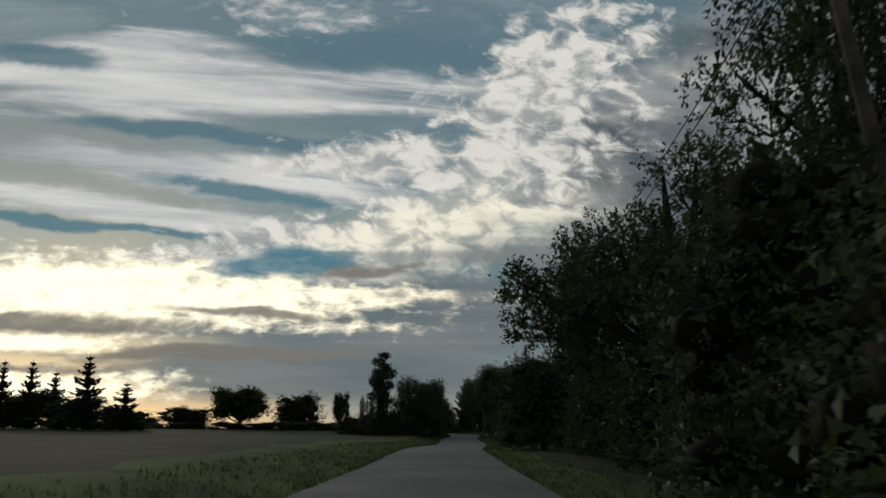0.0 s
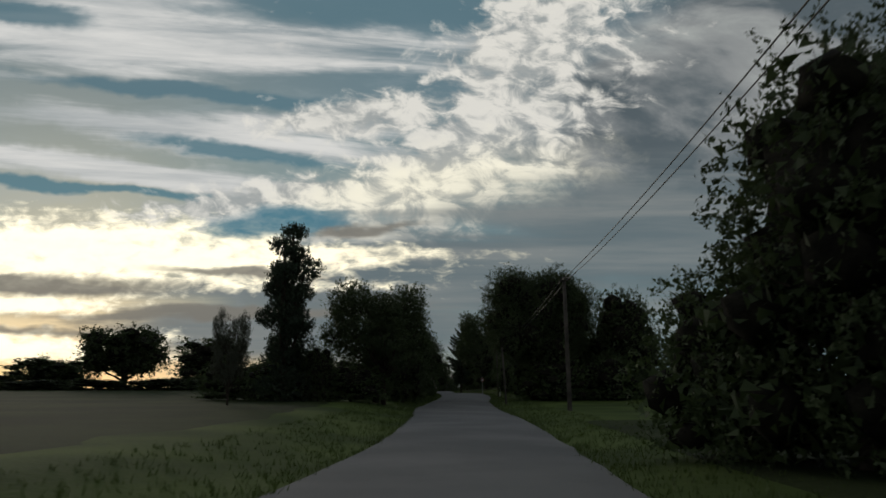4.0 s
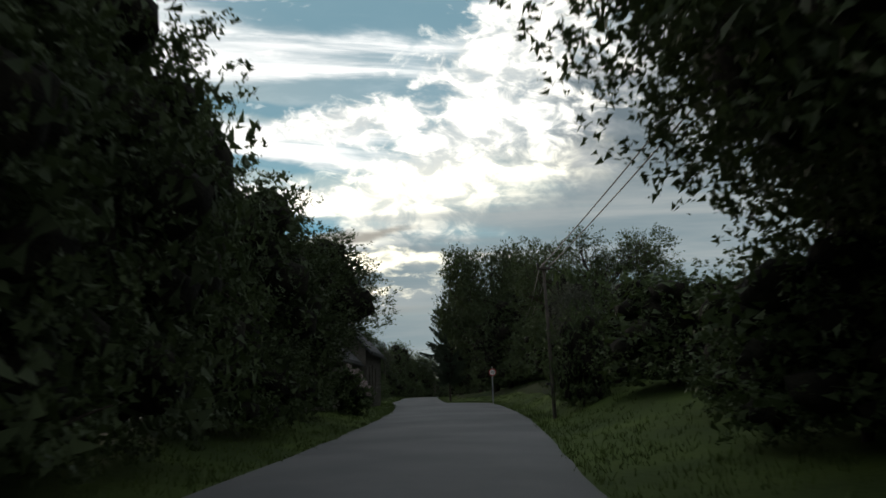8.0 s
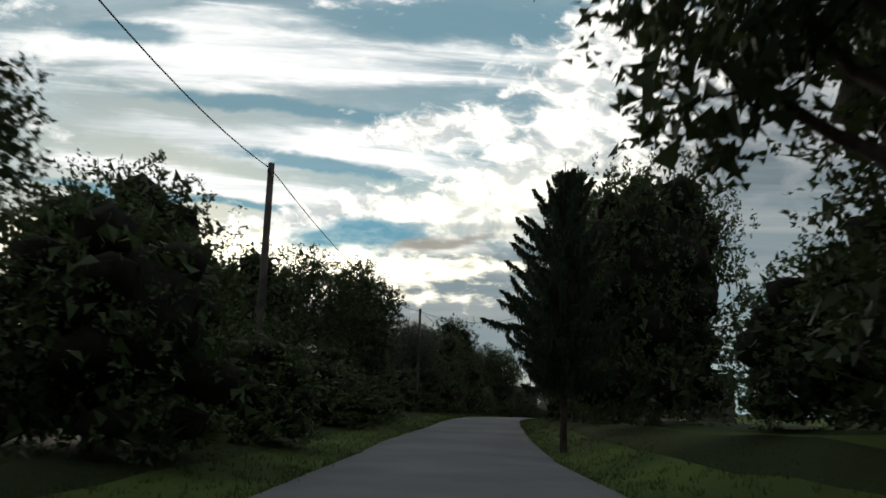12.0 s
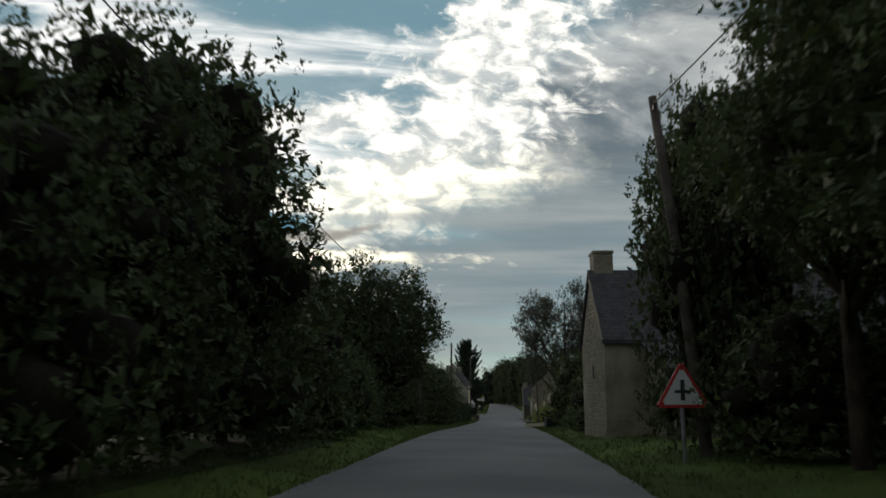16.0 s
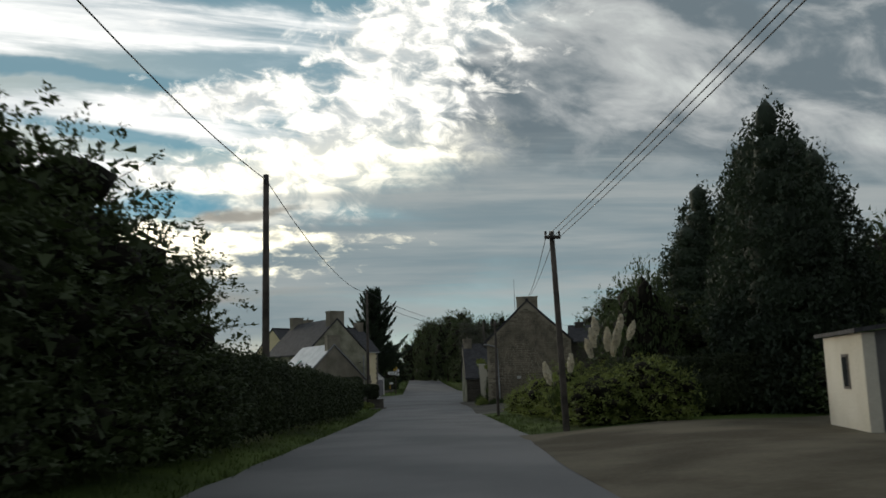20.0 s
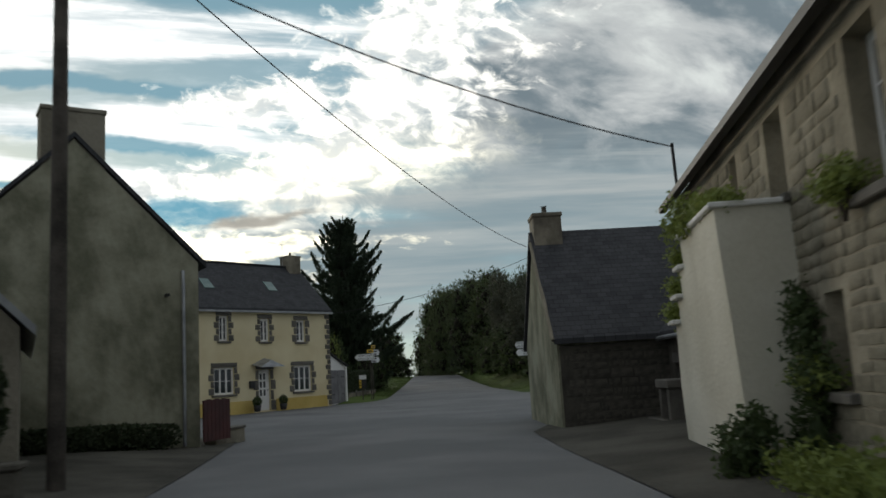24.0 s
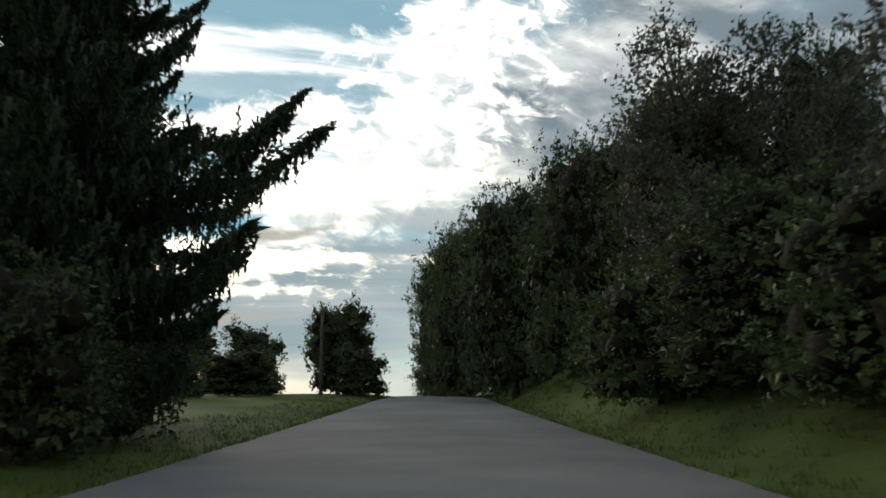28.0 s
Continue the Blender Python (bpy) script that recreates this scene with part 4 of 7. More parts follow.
plant("b", 2.8, 249.0, 7.0, 7.6, 180)
plant("b", -0.1, 250.0, 3.1, 5.3, 300)
plant("s", -1.9, 255.3, 5.2, 8.2, 250)
plant("v", -1.8, 250.0, 3.6, 3.8, 90)
plant("v", -1.2, 247.0, 4.0, 3.0, 70)
plant("u", -1.8, 250.0, 3.0, 2.0, 240)
plant("b", -9.4, 276.6, 4.6, 4.0, 340)
plant("v", -10.0, 281.0, 3.4, 2.4, 310)
plant("y", 7.3, 286.4, 4.6, 9.7, 210)
plant("y", 9.5, 287.8, 4.6, 8.5, 110)
plant("y", 8.9, 291.0, 4.8, 9.9, 50)
plant("y", 11.4, 303.8, 6.0, 9.2, 310)
plant("y", 12.6, 304.6, 6.0, 11.6, 170)
plant("y", 14.8, 304.0, 6.0, 13.6, 320)
plant("y", 16.8, 302.0, 6.0, 13.6, 350)
plant("b", 17.4, 332.0, 9.0, 9.8, 320)
plant("b", 14.5, 331.0, 7.0, 7.5, 230)
plant("v", 8.0, 283.2, 4.0, 2.2, 40)
plant("v", 3.5, 288.0, 2.6, 4.7, 220)
plant("b", 4.4, 290.0, 5.0, 4.2, 20)
plant("g", 19.4, 300.0, 5.6, 9.0, 190)
plant("v", 7.7, 279.0, 5.0, 3.0, 230)
plant("b", 7.8, 421.0, 8.6, 12.2, 350)
plant("b", 11.6, 414.0, 8.8, 11.6, 170)
plant("p", -3.95, 381.6, 11.2, 14.5, 170)
plant("b", -8.1, 378.0, 4.5, 9.0, 160)
plant("b", -9.4, 376.0, 4.0, 8.4, 180)
plant("v", -4.6, 371.0, 2.8, 4.1, 210)
plant("g", -0.9, 420.0, 4.4, 6.5, 110)
plant("v", -2.1, 376.0, 3.0, 2.8, 0)
plant("i", -4.6, 367.0, 2.0, 4.1, 300)
plant("s", 10.9, 373.0, 6.1, 7.1, 350)
plant("s", 11.3, 384.0, 6.7, 8.3, 160)
plant("b", 9.5, 379.0, 5.0, 4.0, 200)
plant("b", 6.2, 428.0, 5.0, 11.6, 170)
plant("b", 7.2, 416.0, 5.7, 11.4, 290)
plant("b", 8.6, 405.0, 6.3, 11.0, 180)
plant("b", 10.2, 395.0, 6.5, 9.5, 320)
plant("b", 11.2, 387.0, 6.2, 8.4, 220)
plant("v", 8.6, 383.0, 4.0, 3.2, 220)
plant("v", 9.4, 375.0, 4.4, 3.0, 170)
plant("u", 10.4, 367.0, 3.0, 2.4, 220)
plant("v", 12.5, 367.0, 5.0, 3.4, 260)
plant("u", 16.7, 365.0, 5.0, 3.4, 220)
plant("v", 20.9, 364.0, 6.0, 3.6, 110)
plant("v", 26.2, 363.0, 6.0, 3.6, 280)
plant("b", 33.0, 368.0, 8.0, 4.6, 230)
plant("g", -15.4, 440.0, 7.6, 7.1, 210)
plant("g", -9.7, 440.0, 6.6, 6.9, 330)
plant("f", -0.7, 418.0, 4.8, 5.9, 90)
plant("g", 14.2, 600.0, 15.0, 20.0, 90)
plant("g", 25.0, 612.0, 16.0, 18.0, 30)
plant("f", 37.0, 618.0, 18.0, 17.0, 200)
plant("g", 0.9, 414.0, 3.6, 3.1, 330)
plant("g", -5.8, 412.0, 5.7, 2.7, 100)
plant("g", -8.2, 407.0, 4.5, 2.3, 120)
plant("b", -11.6, 263.0, 4.4, 2.8, 230)
plant("v", -11.0, 267.0, 4.6, 4.3, 300)
plant("b", -10.1, 270.5, 5.0, 3.9, 180)
plant("v", -10.1, 274.0, 5.0, 2.7, 50)
plant("b", -9.6, 277.5, 5.0, 2.0, 260)
plant("v", -13.2, 182.0, 5.0, 2.2, 100)
plant("v", -13.5, 186.0, 5.0, 2.0, 330)
plant("v", -13.2, 190.0, 4.0, 1.8, 260)
plant("v", 2.6, 141.0, 5.0, 3.2, 190)
plant("u", 2.2, 146.0, 5.0, 3.2, 350)
plant("v", 1.7, 151.0, 5.0, 3.2, 170)
plant("u", 1.0, 156.0, 5.0, 3.2, 10)
plant("v", 0.3, 161.0, 5.0, 3.2, 120)
plant("v", -13.6, 240.0, 5.0, 2.5, 100)
plant("u", -13.3, 244.5, 5.0, 2.5, 280)
plant("v", -13.0, 249.0, 5.0, 2.5, 110)
plant("u", -12.6, 254.0, 5.0, 2.5, 140)
plant("v", -13.4, 258.5, 5.0, 2.5, 110)
plant("b", -11.7, 265.0, 6.0, 4.6, 20)
plant("b", -11.1, 269.0, 6.4, 4.8, 300)
plant("b", -10.6, 272.5, 6.0, 4.9, 140)
plant("b", -16.0, 269.0, 7.0, 5.6, 100)
plant("b", -10.0, 273.5, 5.6, 4.8, 30)
plant("b", 4.1, 10.5, 5.0, 4.8, 80)
plant("v", 4.0, 6.0, 4.0, 3.2, 70)
plant("v", -9.6, 149.5, 4.5, 2.6, 200)
plant("u", -9.0, 146.0, 4.0, 2.2, 110)
plant("u", 10.3, 371.0, 4.5, 2.6, 300)
plant("v", 10.3, 376.0, 4.5, 2.6, 120)
plant("u", 10.3, 381.0, 4.5, 2.6, 350)
plant("v", 10.3, 386.0, 4.5, 2.6, 20)
plant("u", 10.3, 392.0, 4.5, 2.6, 260)
plant("v", 10.3, 399.0, 4.5, 2.6, 290)
plant("u", 10.3, 406.0, 4.5, 2.6, 220)
plant("v", 10.3, 414.0, 4.5, 2.6, 240)
plant("u", 10.3, 422.0, 4.5, 2.6, 40)
plant("b", 6.7, 22.5, 5.4, 5.8, 130)
plant("v", 5.2, 149.0, 5.0, 1.7, 150)
plant("v", 4.6, 154.0, 5.0, 1.7, 230)
plant("v", 5.5, 144.0, 5.0, 1.8, 0)
plant("b", 14.4, 386.0, 4.7, 9.6, 220)
plant("b", 12.5, 390.0, 3.4, 9.4, 250)
plant("s", 0.3, 255.6, 3.4, 7.2, 170)
plant("u", -3.3, 238.0, 1.8, 0.9, 60)
plant("v", -3.0, 240.6, 2.0, 0.8, 110)
plant("u", -2.8, 243.4, 2.2, 0.9, 300)
plant("v", -2.6, 246.2, 2.0, 0.8, 20)


# ---- poles and cables ----
def utility_pole(x, y, top, lean_x=0.0, lean_y=0.0, radius=0.1, arm=False, label="weathered wooden utility pole on the verge"):
    z0 = ground_z(x, y)
    p = thing("utility_pole", label, "pole", pose(x, y, z0))
    h = top - z0
    vs, fs = tube([(0, 0, -0.3), (lean_x * 0.5, lean_y * 0.5, h * 0.5), (lean_x, lean_y, h), (lean_x, lean_y, h + 0.001)], [radius * 1.15, radius, radius * 0.82, 0.004], 12)
    raw("post", vs, fs, M_POLE, p, True)
    if arm:
        part("crossarm", boxed(lean_x - 0.2, lean_x + 0.2, lean_y - radius - 0.05, lean_y - radius + 0.03, h - 0.2, h - 0.12, bevel=0.01), M_POLE, p)
        for k in (-0.17, 0.17):
            vs, fs = tube([(lean_x + k, lean_y - radius, h - 0.12), (lean_x + k, lean_y - radius, h - 0.04), (lean_x + k, lean_y - radius, h + 0.0)], [0.02, 0.035, 0.02], 8)
            raw("insulator", vs, fs, M_CABLE, p)
    else:
        part("bracket", boxed(lean_x - 0.03, lean_x + 0.03, lean_y - radius - 0.08, lean_y - radius + 0.02, h - 0.3, h - 0.2, bevel=0.006), M_CABLE, p)
    return (x + lean_x, y + lean_y, top - 0.15)


def cable(a, b, sag=0.5, radius=0.014):
    a, b = Vector(a), Vector(b)
    pts = []
    for i in range(17):
        q = i / 16
        p = a.lerp(b, q)
        p.z -= sag * 4 * q * (1 - q)
        pts.append(p)
    vs, fs = tube(pts, [radius] * 17, 5)
    tagged(raw("overhead_cable", vs, fs, M_CABLE, None, True), "black overhead cable slung between poles", "cable", "overhead cables")


P1 = utility_pole(5.1, 9.5, 6.4, -1.0)
P2 = utility_pole(2.75, 50.1, 5.3, -0.45, radius=0.09)
P3 = utility_pole(2.35, 90.3, 5.8, -0.15, arm=True)
utility_pole(-0.2, 103.5, 3.15, -0.25, radius=0.055, label="thin pale leaning pole on the verge")
P9 = utility_pole(-0.2, 127.2, 4.35, -0.15, radius=0.05, arm=True)
PA = utility_pole(-9.35, 150.9, 7.3)
PB = utility_pole(-12.2, 173.3, 7.2)
PC = utility_pole(-13.7, 206.8, 7.3)
PD = utility_pole(-10.0, 255.5, 6.6)
PD2 = utility_pole(-7.95, 286.3, 6.45)
PR = utility_pole(-0.38, 282.6, 4.05, -0.14, radius=0.075, arm=True)
utility_pole(0.6, 299.6, 2.9, 0.0, radius=0.06, arm=True, label="thin dark pole before the stone gable")
PE = utility_pole(-5.05, 322.9, 6.8)
PF = utility_pole(9.0, 360.2, 6.6, -0.45)
utility_pole(-1.4, 413.7, 4.6)
R2_BRACKET = (-3.45, 235.2, 5.0)
for a, b in ((P1, P2), (P2, P3), (P3, P9), (P9, (1.0, 160, 5.5))):
    for dx_ in (-0.12, 0.12):
        cable((a[0] + dx_, a[1], a[2]), (b[0] + dx_, b[1], b[2]), 0.6 if a is P1 else 0.35)
for a, b in ((PA, PB), (PB, PC), (PC, PD), (PD, PD2), (PD2, PE)):
    cable(a, b, 0.8)
for k in (0.0, 0.15, 0.3):
    cable(R2_BRACKET, (PR[0] + k - 0.15, PR[1], PR[2] - 0.1 * k), 0.5, 0.008)


# ---- houses ----
def prism(length, depth, eave, ridge):
    """A gabled block: along x, depth in y, ridge along x."""
    bm = bmesh.new()
    prof = [(0, -0.5), (depth, -0.5), (depth, eave), (depth / 2, ridge), (0, eave)]
    a = [bm.verts.new((0, y, z)) for y, z in prof]
    b = [bm.verts.new((length, y, z)) for y, z in prof]
    bm.faces.new(a)
    bm.faces.new(list(reversed(b)))
    for i in range(5):
        j = (i + 1) % 5
        bm.faces.new((a[j], a[i], b[i], b[j]))
    return bm


def roof_of(length, depth, eave, ridge, over=0.18, end=0.08, thick=0.12):
    bm = bmesh.new()
    up = (ridge - eave) / (depth / 2)
    lo = eave - over * up + 0.06
    for s in (0, 1):
        ye = -over if s == 0 else depth + over
        prof = [(ye, lo), (depth / 2, ridge + 0.06), (depth / 2, ridge + 0.06 + thick), (ye, lo + thick)]
        a = [bm.verts.new((-end, y, z)) for y, z in prof]
        b = [bm.verts.new((length + end, y, z)) for y, z in prof]
        bm.faces.new(a)
        bm.faces.new(list(reversed(b)))
        for i in range(4):
            j = (i + 1) % 4
            bm.faces.new((a[j], a[i], b[i], b[j]))
    bmesh.ops.recalc_face_normals(bm, faces=bm.faces)
    return bm


def chimney(parent, x, y, z0, z1, sx, sy, mat):
    bm = boxed(x - sx / 2, x + sx / 2, y - sy / 2, y + sy / 2, z0, z1 - 0.1, bevel=0.015)
    box(bm, x - sx / 2 - 0.03, x + sx / 2 + 0.03, y - sy / 2 - 0.03, y + sy / 2 + 0.03, z1 - 0.1, z1, bevel=0.015)
    return part("chimney", bm, mat, parent)


def house(name, label, corner, heading, length, depth, eave, ridge, mat, chimneys=(), roof_mat=None, category="house"):
    """A house whose front runs length metres from corner along heading (degrees from +x), depth to its left. Heights over the ground."""
    x, y = corner
    z0 = min(ground_z(x, y), road_z(y) + 0.3)
    h = thing(name, label, category, pose(x, y, z0, 0, 0, heading))
    part("wall", prism(length, depth, eave, ridge), mat, h)
    part("roof", roof_of(length, depth, eave, ridge), roof_mat or M_SLATE, h)
    for cx, sx, sy, top in chimneys:
        chimney(h, cx, depth / 2, ridge - 0.9, top, sx, sy, mat)
    return h


# ---- building parts ----
M_GRANITE = material("granite", (0.10, 0.095, 0.085), (0.21, 0.195, 0.17), 2.5, 0.9, 0.6, 22, spread=0.45)
M_FIELDSTONE = material("field_stone", (0.085, 0.076, 0.06), (0.25, 0.22, 0.165), 2.0, 0.95, 0.8, 16, spread=0.3)
M_PALESTONE = material("pale_stone", (0.20, 0.18, 0.135), (0.37, 0.335, 0.255), 2.0, 0.95, 0.7, 16, spread=0.55)
M_PALEWALL = material("pale_stone_wall", (0.20, 0.18, 0.135), (0.38, 0.34, 0.26), 1.0, 0.95, 0.7, 12)
M_GLASS = material("window_glass", (0.02, 0.025, 0.03), (0.04, 0.045, 0.05), 1, 0.06, 0, 5)
M_DOOR = material("dark_wood", (0.05, 0.045, 0.045), (0.11, 0.10, 0.10), 3, 0.7, 0.3, 30)
M_RED = material("red_paint", (0.05, 0.012, 0.012), (0.085, 0.02, 0.018), 2, 0.7, 0.2, 25)
M_CREAM = material("cream_plaster", (0.58, 0.55, 0.45), (0.72, 0.69, 0.59), 0.8, 0.9, 0.4, 18)
M_WHITEWASH = material("worn_whitewash", (0.22, 0.20, 0.16), (0.62, 0.59, 0.50), 1.3, 0.95, 0.6, 8)
M_GUTTER = material("zinc", (0.25, 0.26, 0.27), (0.38, 0.39, 0.4), 3, 0.45, 0.1, 20, metal=0.6)
M_SKYLIGHT = material("skylight_glass", (0.10, 0.17, 0.16), (0.16, 0.24, 0.22), 1, 0.05, 0, 5)
M_BLACK = material("black_plastic", (0.012, 0.012, 0.013), (0.025, 0.025, 0.026), 2, 0.5, 0.1, 20)
M_SHUTTER = material("pale_shutter", (0.46, 0.46, 0.43), (0.55, 0.55, 0.52), 2, 0.6, 0.1, 30)
M_SHEDWALL = material("shed_cement", (0.10, 0.10, 0.10), (0.19, 0.188, 0.18), 0.8, 0.95, 0.5, 10)
# pale, smooth and part metal, so that the roof mirrors the sky
M_SMOOTHROOF = material("smooth_roof", (0.22, 0.23, 0.24), (0.34, 0.35, 0.36), 1.5, 0.32, 0.1, 8, metal=0.7)
M_DIRT = material("yard_dirt", (0.075, 0.065, 0.045), (0.165, 0.145, 0.105), 0.5, 0.95, 0.9, 12)
M_PLUME = leafy("pampas_plume", (0.6, 0.55, 0.42), (0.8, 0.76, 0.62))
M_DARKSTONE = material("dark_stone", (0.05, 0.046, 0.04), (0.13, 0.12, 0.10), 1.6, 0.95, 0.8, 12, spread=0.3)
M_LICHEN = material("lichen_render", (0.16, 0.16, 0.11), (0.37, 0.36, 0.27), 0.9, 0.95, 0.5, 7)
M_SIGN = material("sign_white", (0.66, 0.68, 0.68), (0.72, 0.74, 0.74), 1, 0.4, 0, 10)
M_YSIGN = material("sign_yellow", (0.62, 0.40, 0.03), (0.7, 0.46, 0.05), 1, 0.4, 0, 10)
M_INK = material("sign_ink", (0.02, 0.02, 0.022), (0.03, 0.03, 0.032), 1, 0.5, 0, 10)
M_REDSIGN = material("sign_red", (0.42, 0.02, 0.02), (0.5, 0.03, 0.03), 1, 0.4, 0, 10)

# slates in rows: relief and tone on the roofs
_t = M_SLATE.node_tree
_b = _t.nodes.new("ShaderNodeTexBrick")
_tc = _t.nodes.new("ShaderNodeTexCoord")
_t.links.new(_tc.outputs["Object"], _b.inputs["Vector"])
_b.inputs["Scale"].default_value, _b.inputs["Mortar Size"].default_value = 2.2, 0.015
_b.inputs["Color1"].default_value, _b.inputs["Color2"].default_value, _b.inputs["Mortar"].default_value = (0.09, 0.09, 0.097, 1), (0.05, 0.052, 0.058, 1), (0.02, 0.02, 0.02, 1)
_p = _t.nodes["Principled BSDF"]
_old = _p.inputs["Base Color"].links[0].from_socket
_t.links.new(mixc(_t, 0.5, _old, _b.outputs[0]), _p.inputs["Base Color"])


def block_mesh(name, mat, seed):
    """A unit block with uneven rounded corners, to be scaled."""
    rng = random.Random(seed)
    bm = bmesh.new()
    a = [(-0.5 + rng.uniform(0, 0.05), -0.5 + rng.uniform(0, 0.06)), (0.5 - rng.uniform(0, 0.05), -0.5 + rng.uniform(0, 0.06)), (0.5 - rng.uniform(0, 0.05), 0.5 - rng.uniform(0, 0.06)), (-0.5 + rng.uniform(0, 0.05), 0.5 - rng.uniform(0, 0.06))]
    back = [bm.verts.new((x, 0.5, z)) for x, z in a]
    midv = [bm.verts.new((x, -0.2, z)) for x, z in a]
    front = [bm.verts.new((x * 0.93, -0.5, z * 0.9)) for x, z in a]
    for p, q in ((back, midv), (midv, front)):
        for i in range(4):
            j = (i + 1) % 4
            bm.faces.new((p[i], p[j], q[j], q[i]))
    bm.faces.new(front)
    bmesh.ops.recalc_face_normals(bm, faces=bm.faces)
    me = bpy.data.meshes.new(name)
    bm.to_mesh(me)
    bm.free()
    me.materials.append(mat)
    return me


GRANITE_BLOCKS = [block_mesh("granite_block", M_GRANITE, s) for s in range(3)]
FIELD_BLOCKS = [block_mesh("field_block", M_FIELDSTONE, s + 10) for s in range(4)]
PALE_BLOCKS = [block_mesh("pale_block", M_PALESTONE, s + 20) for s in range(4)]
DARK_BLOCKS = [block_mesh("dark_block", M_DARKSTONE, s + 40) for s in range(4)]


def stone(parent, meshes, x, y, z, sx, sz, depth, rng, turn=0.0):
    ob = new("stone", rng.choice(meshes))
    ob.parent = parent
    ob.matrix_basis = pose(x, y, z, 0, 0, turn) @ Matrix.Diagonal((sx, depth, sz, 1))
    return ob


def joined(parent, meshes, mats, name="stonework"):
    """The stones past the first few hundred, as one mesh of loose blocks."""
    data = [(np.array([v.co for v in me.vertices]), np.array([list(p.vertices) for p in me.polygons])) for me in meshes]
    vs, fs, n = [], [], 0
    for k, m in mats:
        v, f = data[k]
        mm = np.array(m)
        vs.append(v @ mm[:3, :3].T + mm[:3, 3])
        fs.append(f + n)
        n += len(v)
    ob = raw(name, np.concatenate(vs), np.concatenate(fs), meshes[0].materials[0], parent)
    return tagged(ob, kind="stuff")


def masonry(parent, meshes, inside, x0, x1, z0, z1, seed, course=0.15, width=0.27, proud=0.007, turn=0.0, origin=(0, 0), limit=300):
    """Courses of uneven stones on a wall's face; inside(x, z) tells where the wall is. turn 90: the wall runs along y."""
    rng = random.Random(seed)
    z, n, rest = z0, 0, []
    while z < z1:
        h = course * rng.uniform(0.65, 1.5)
        x = x0 - rng.uniform(0, width)
        while x < x1:
            w = width * rng.uniform(0.4, 1.9)
            cx, cz = x + w / 2, z + h / 2
            if all(inside(px, pz) for px in (x + 0.02, x + w - 0.02) for pz in (z + 0.02, z + h - 0.02)):
                d = proud * rng.uniform(0.4, 1.4)
                if turn:
                    m = pose(origin[0] - d / 2 + 0.01, origin[1] + cx, cz, 0, rng.uniform(-4, 4), -90)
                else:
                    m = pose(origin[0] + cx, origin[1] - d / 2 + 0.01, cz, 0, rng.uniform(-4, 4), 0)
                m = m @ Matrix.Diagonal((w - 0.012, d + 0.02, h - 0.012, 1))
                k = rng.randrange(len(meshes))
                if n < limit:
                    ob = new("stone", meshes[k])
                    ob.parent = parent
                    ob.matrix_basis = m
                else:
                    rest.append((k, m))
                n += 1
            x += w
        z += h
    if rest:
        joined(parent, meshes, rest)


def pierced(length, height, thick, holes, low=-0.5):
    """A wall along x with rectangular openings (x0, x1, z0, z1) through it."""
    bm = bmesh.new()
    xs = sorted({0.0, length, *(h[0] for h in holes), *(h[1] for h in holes)})
    zs = sorted({low, height, *(h[2] for h in holes), *(h[3] for h in holes)})
    for a, b in zip(xs, xs[1:]):
        run = None
        for c, d in zip(zs, zs[1:]):
            hole = any(h[0] < (a + b) / 2 < h[1] and h[2] < (c + d) / 2 < h[3] for h in holes)
            if hole:
                if run:
                    box(bm, a, b, 0, thick, run[0], run[1])
                run = None
            else:
                run = (run[0], d) if run else (c, d)
        if run:
            box(bm, a, b, 0, thick, run[0], run[1])
    bmesh.ops.remove_doubles(bm, verts=bm.verts, dist=0.0005)
    return bm


def gable_slab(x, depth, eave, ridge, thick):
    bm = bmesh.new()
    prof = [(0, -0.5), (depth, -0.5), (depth, eave), (depth / 2, ridge), (0, eave)]
    a = [bm.verts.new((x, y, z)) for y, z in prof]
    b = [bm.verts.new((x + thick, y, z)) for y, z in prof]
    bm.faces.new(a)
    bm.faces.new(list(reversed(b)))
    for i in range(5):
        j = (i + 1) % 5
        bm.faces.new((a[j], a[i], b[i], b[j]))
    bmesh.ops.recalc_face_normals(bm, faces=bm.faces)
    return bm


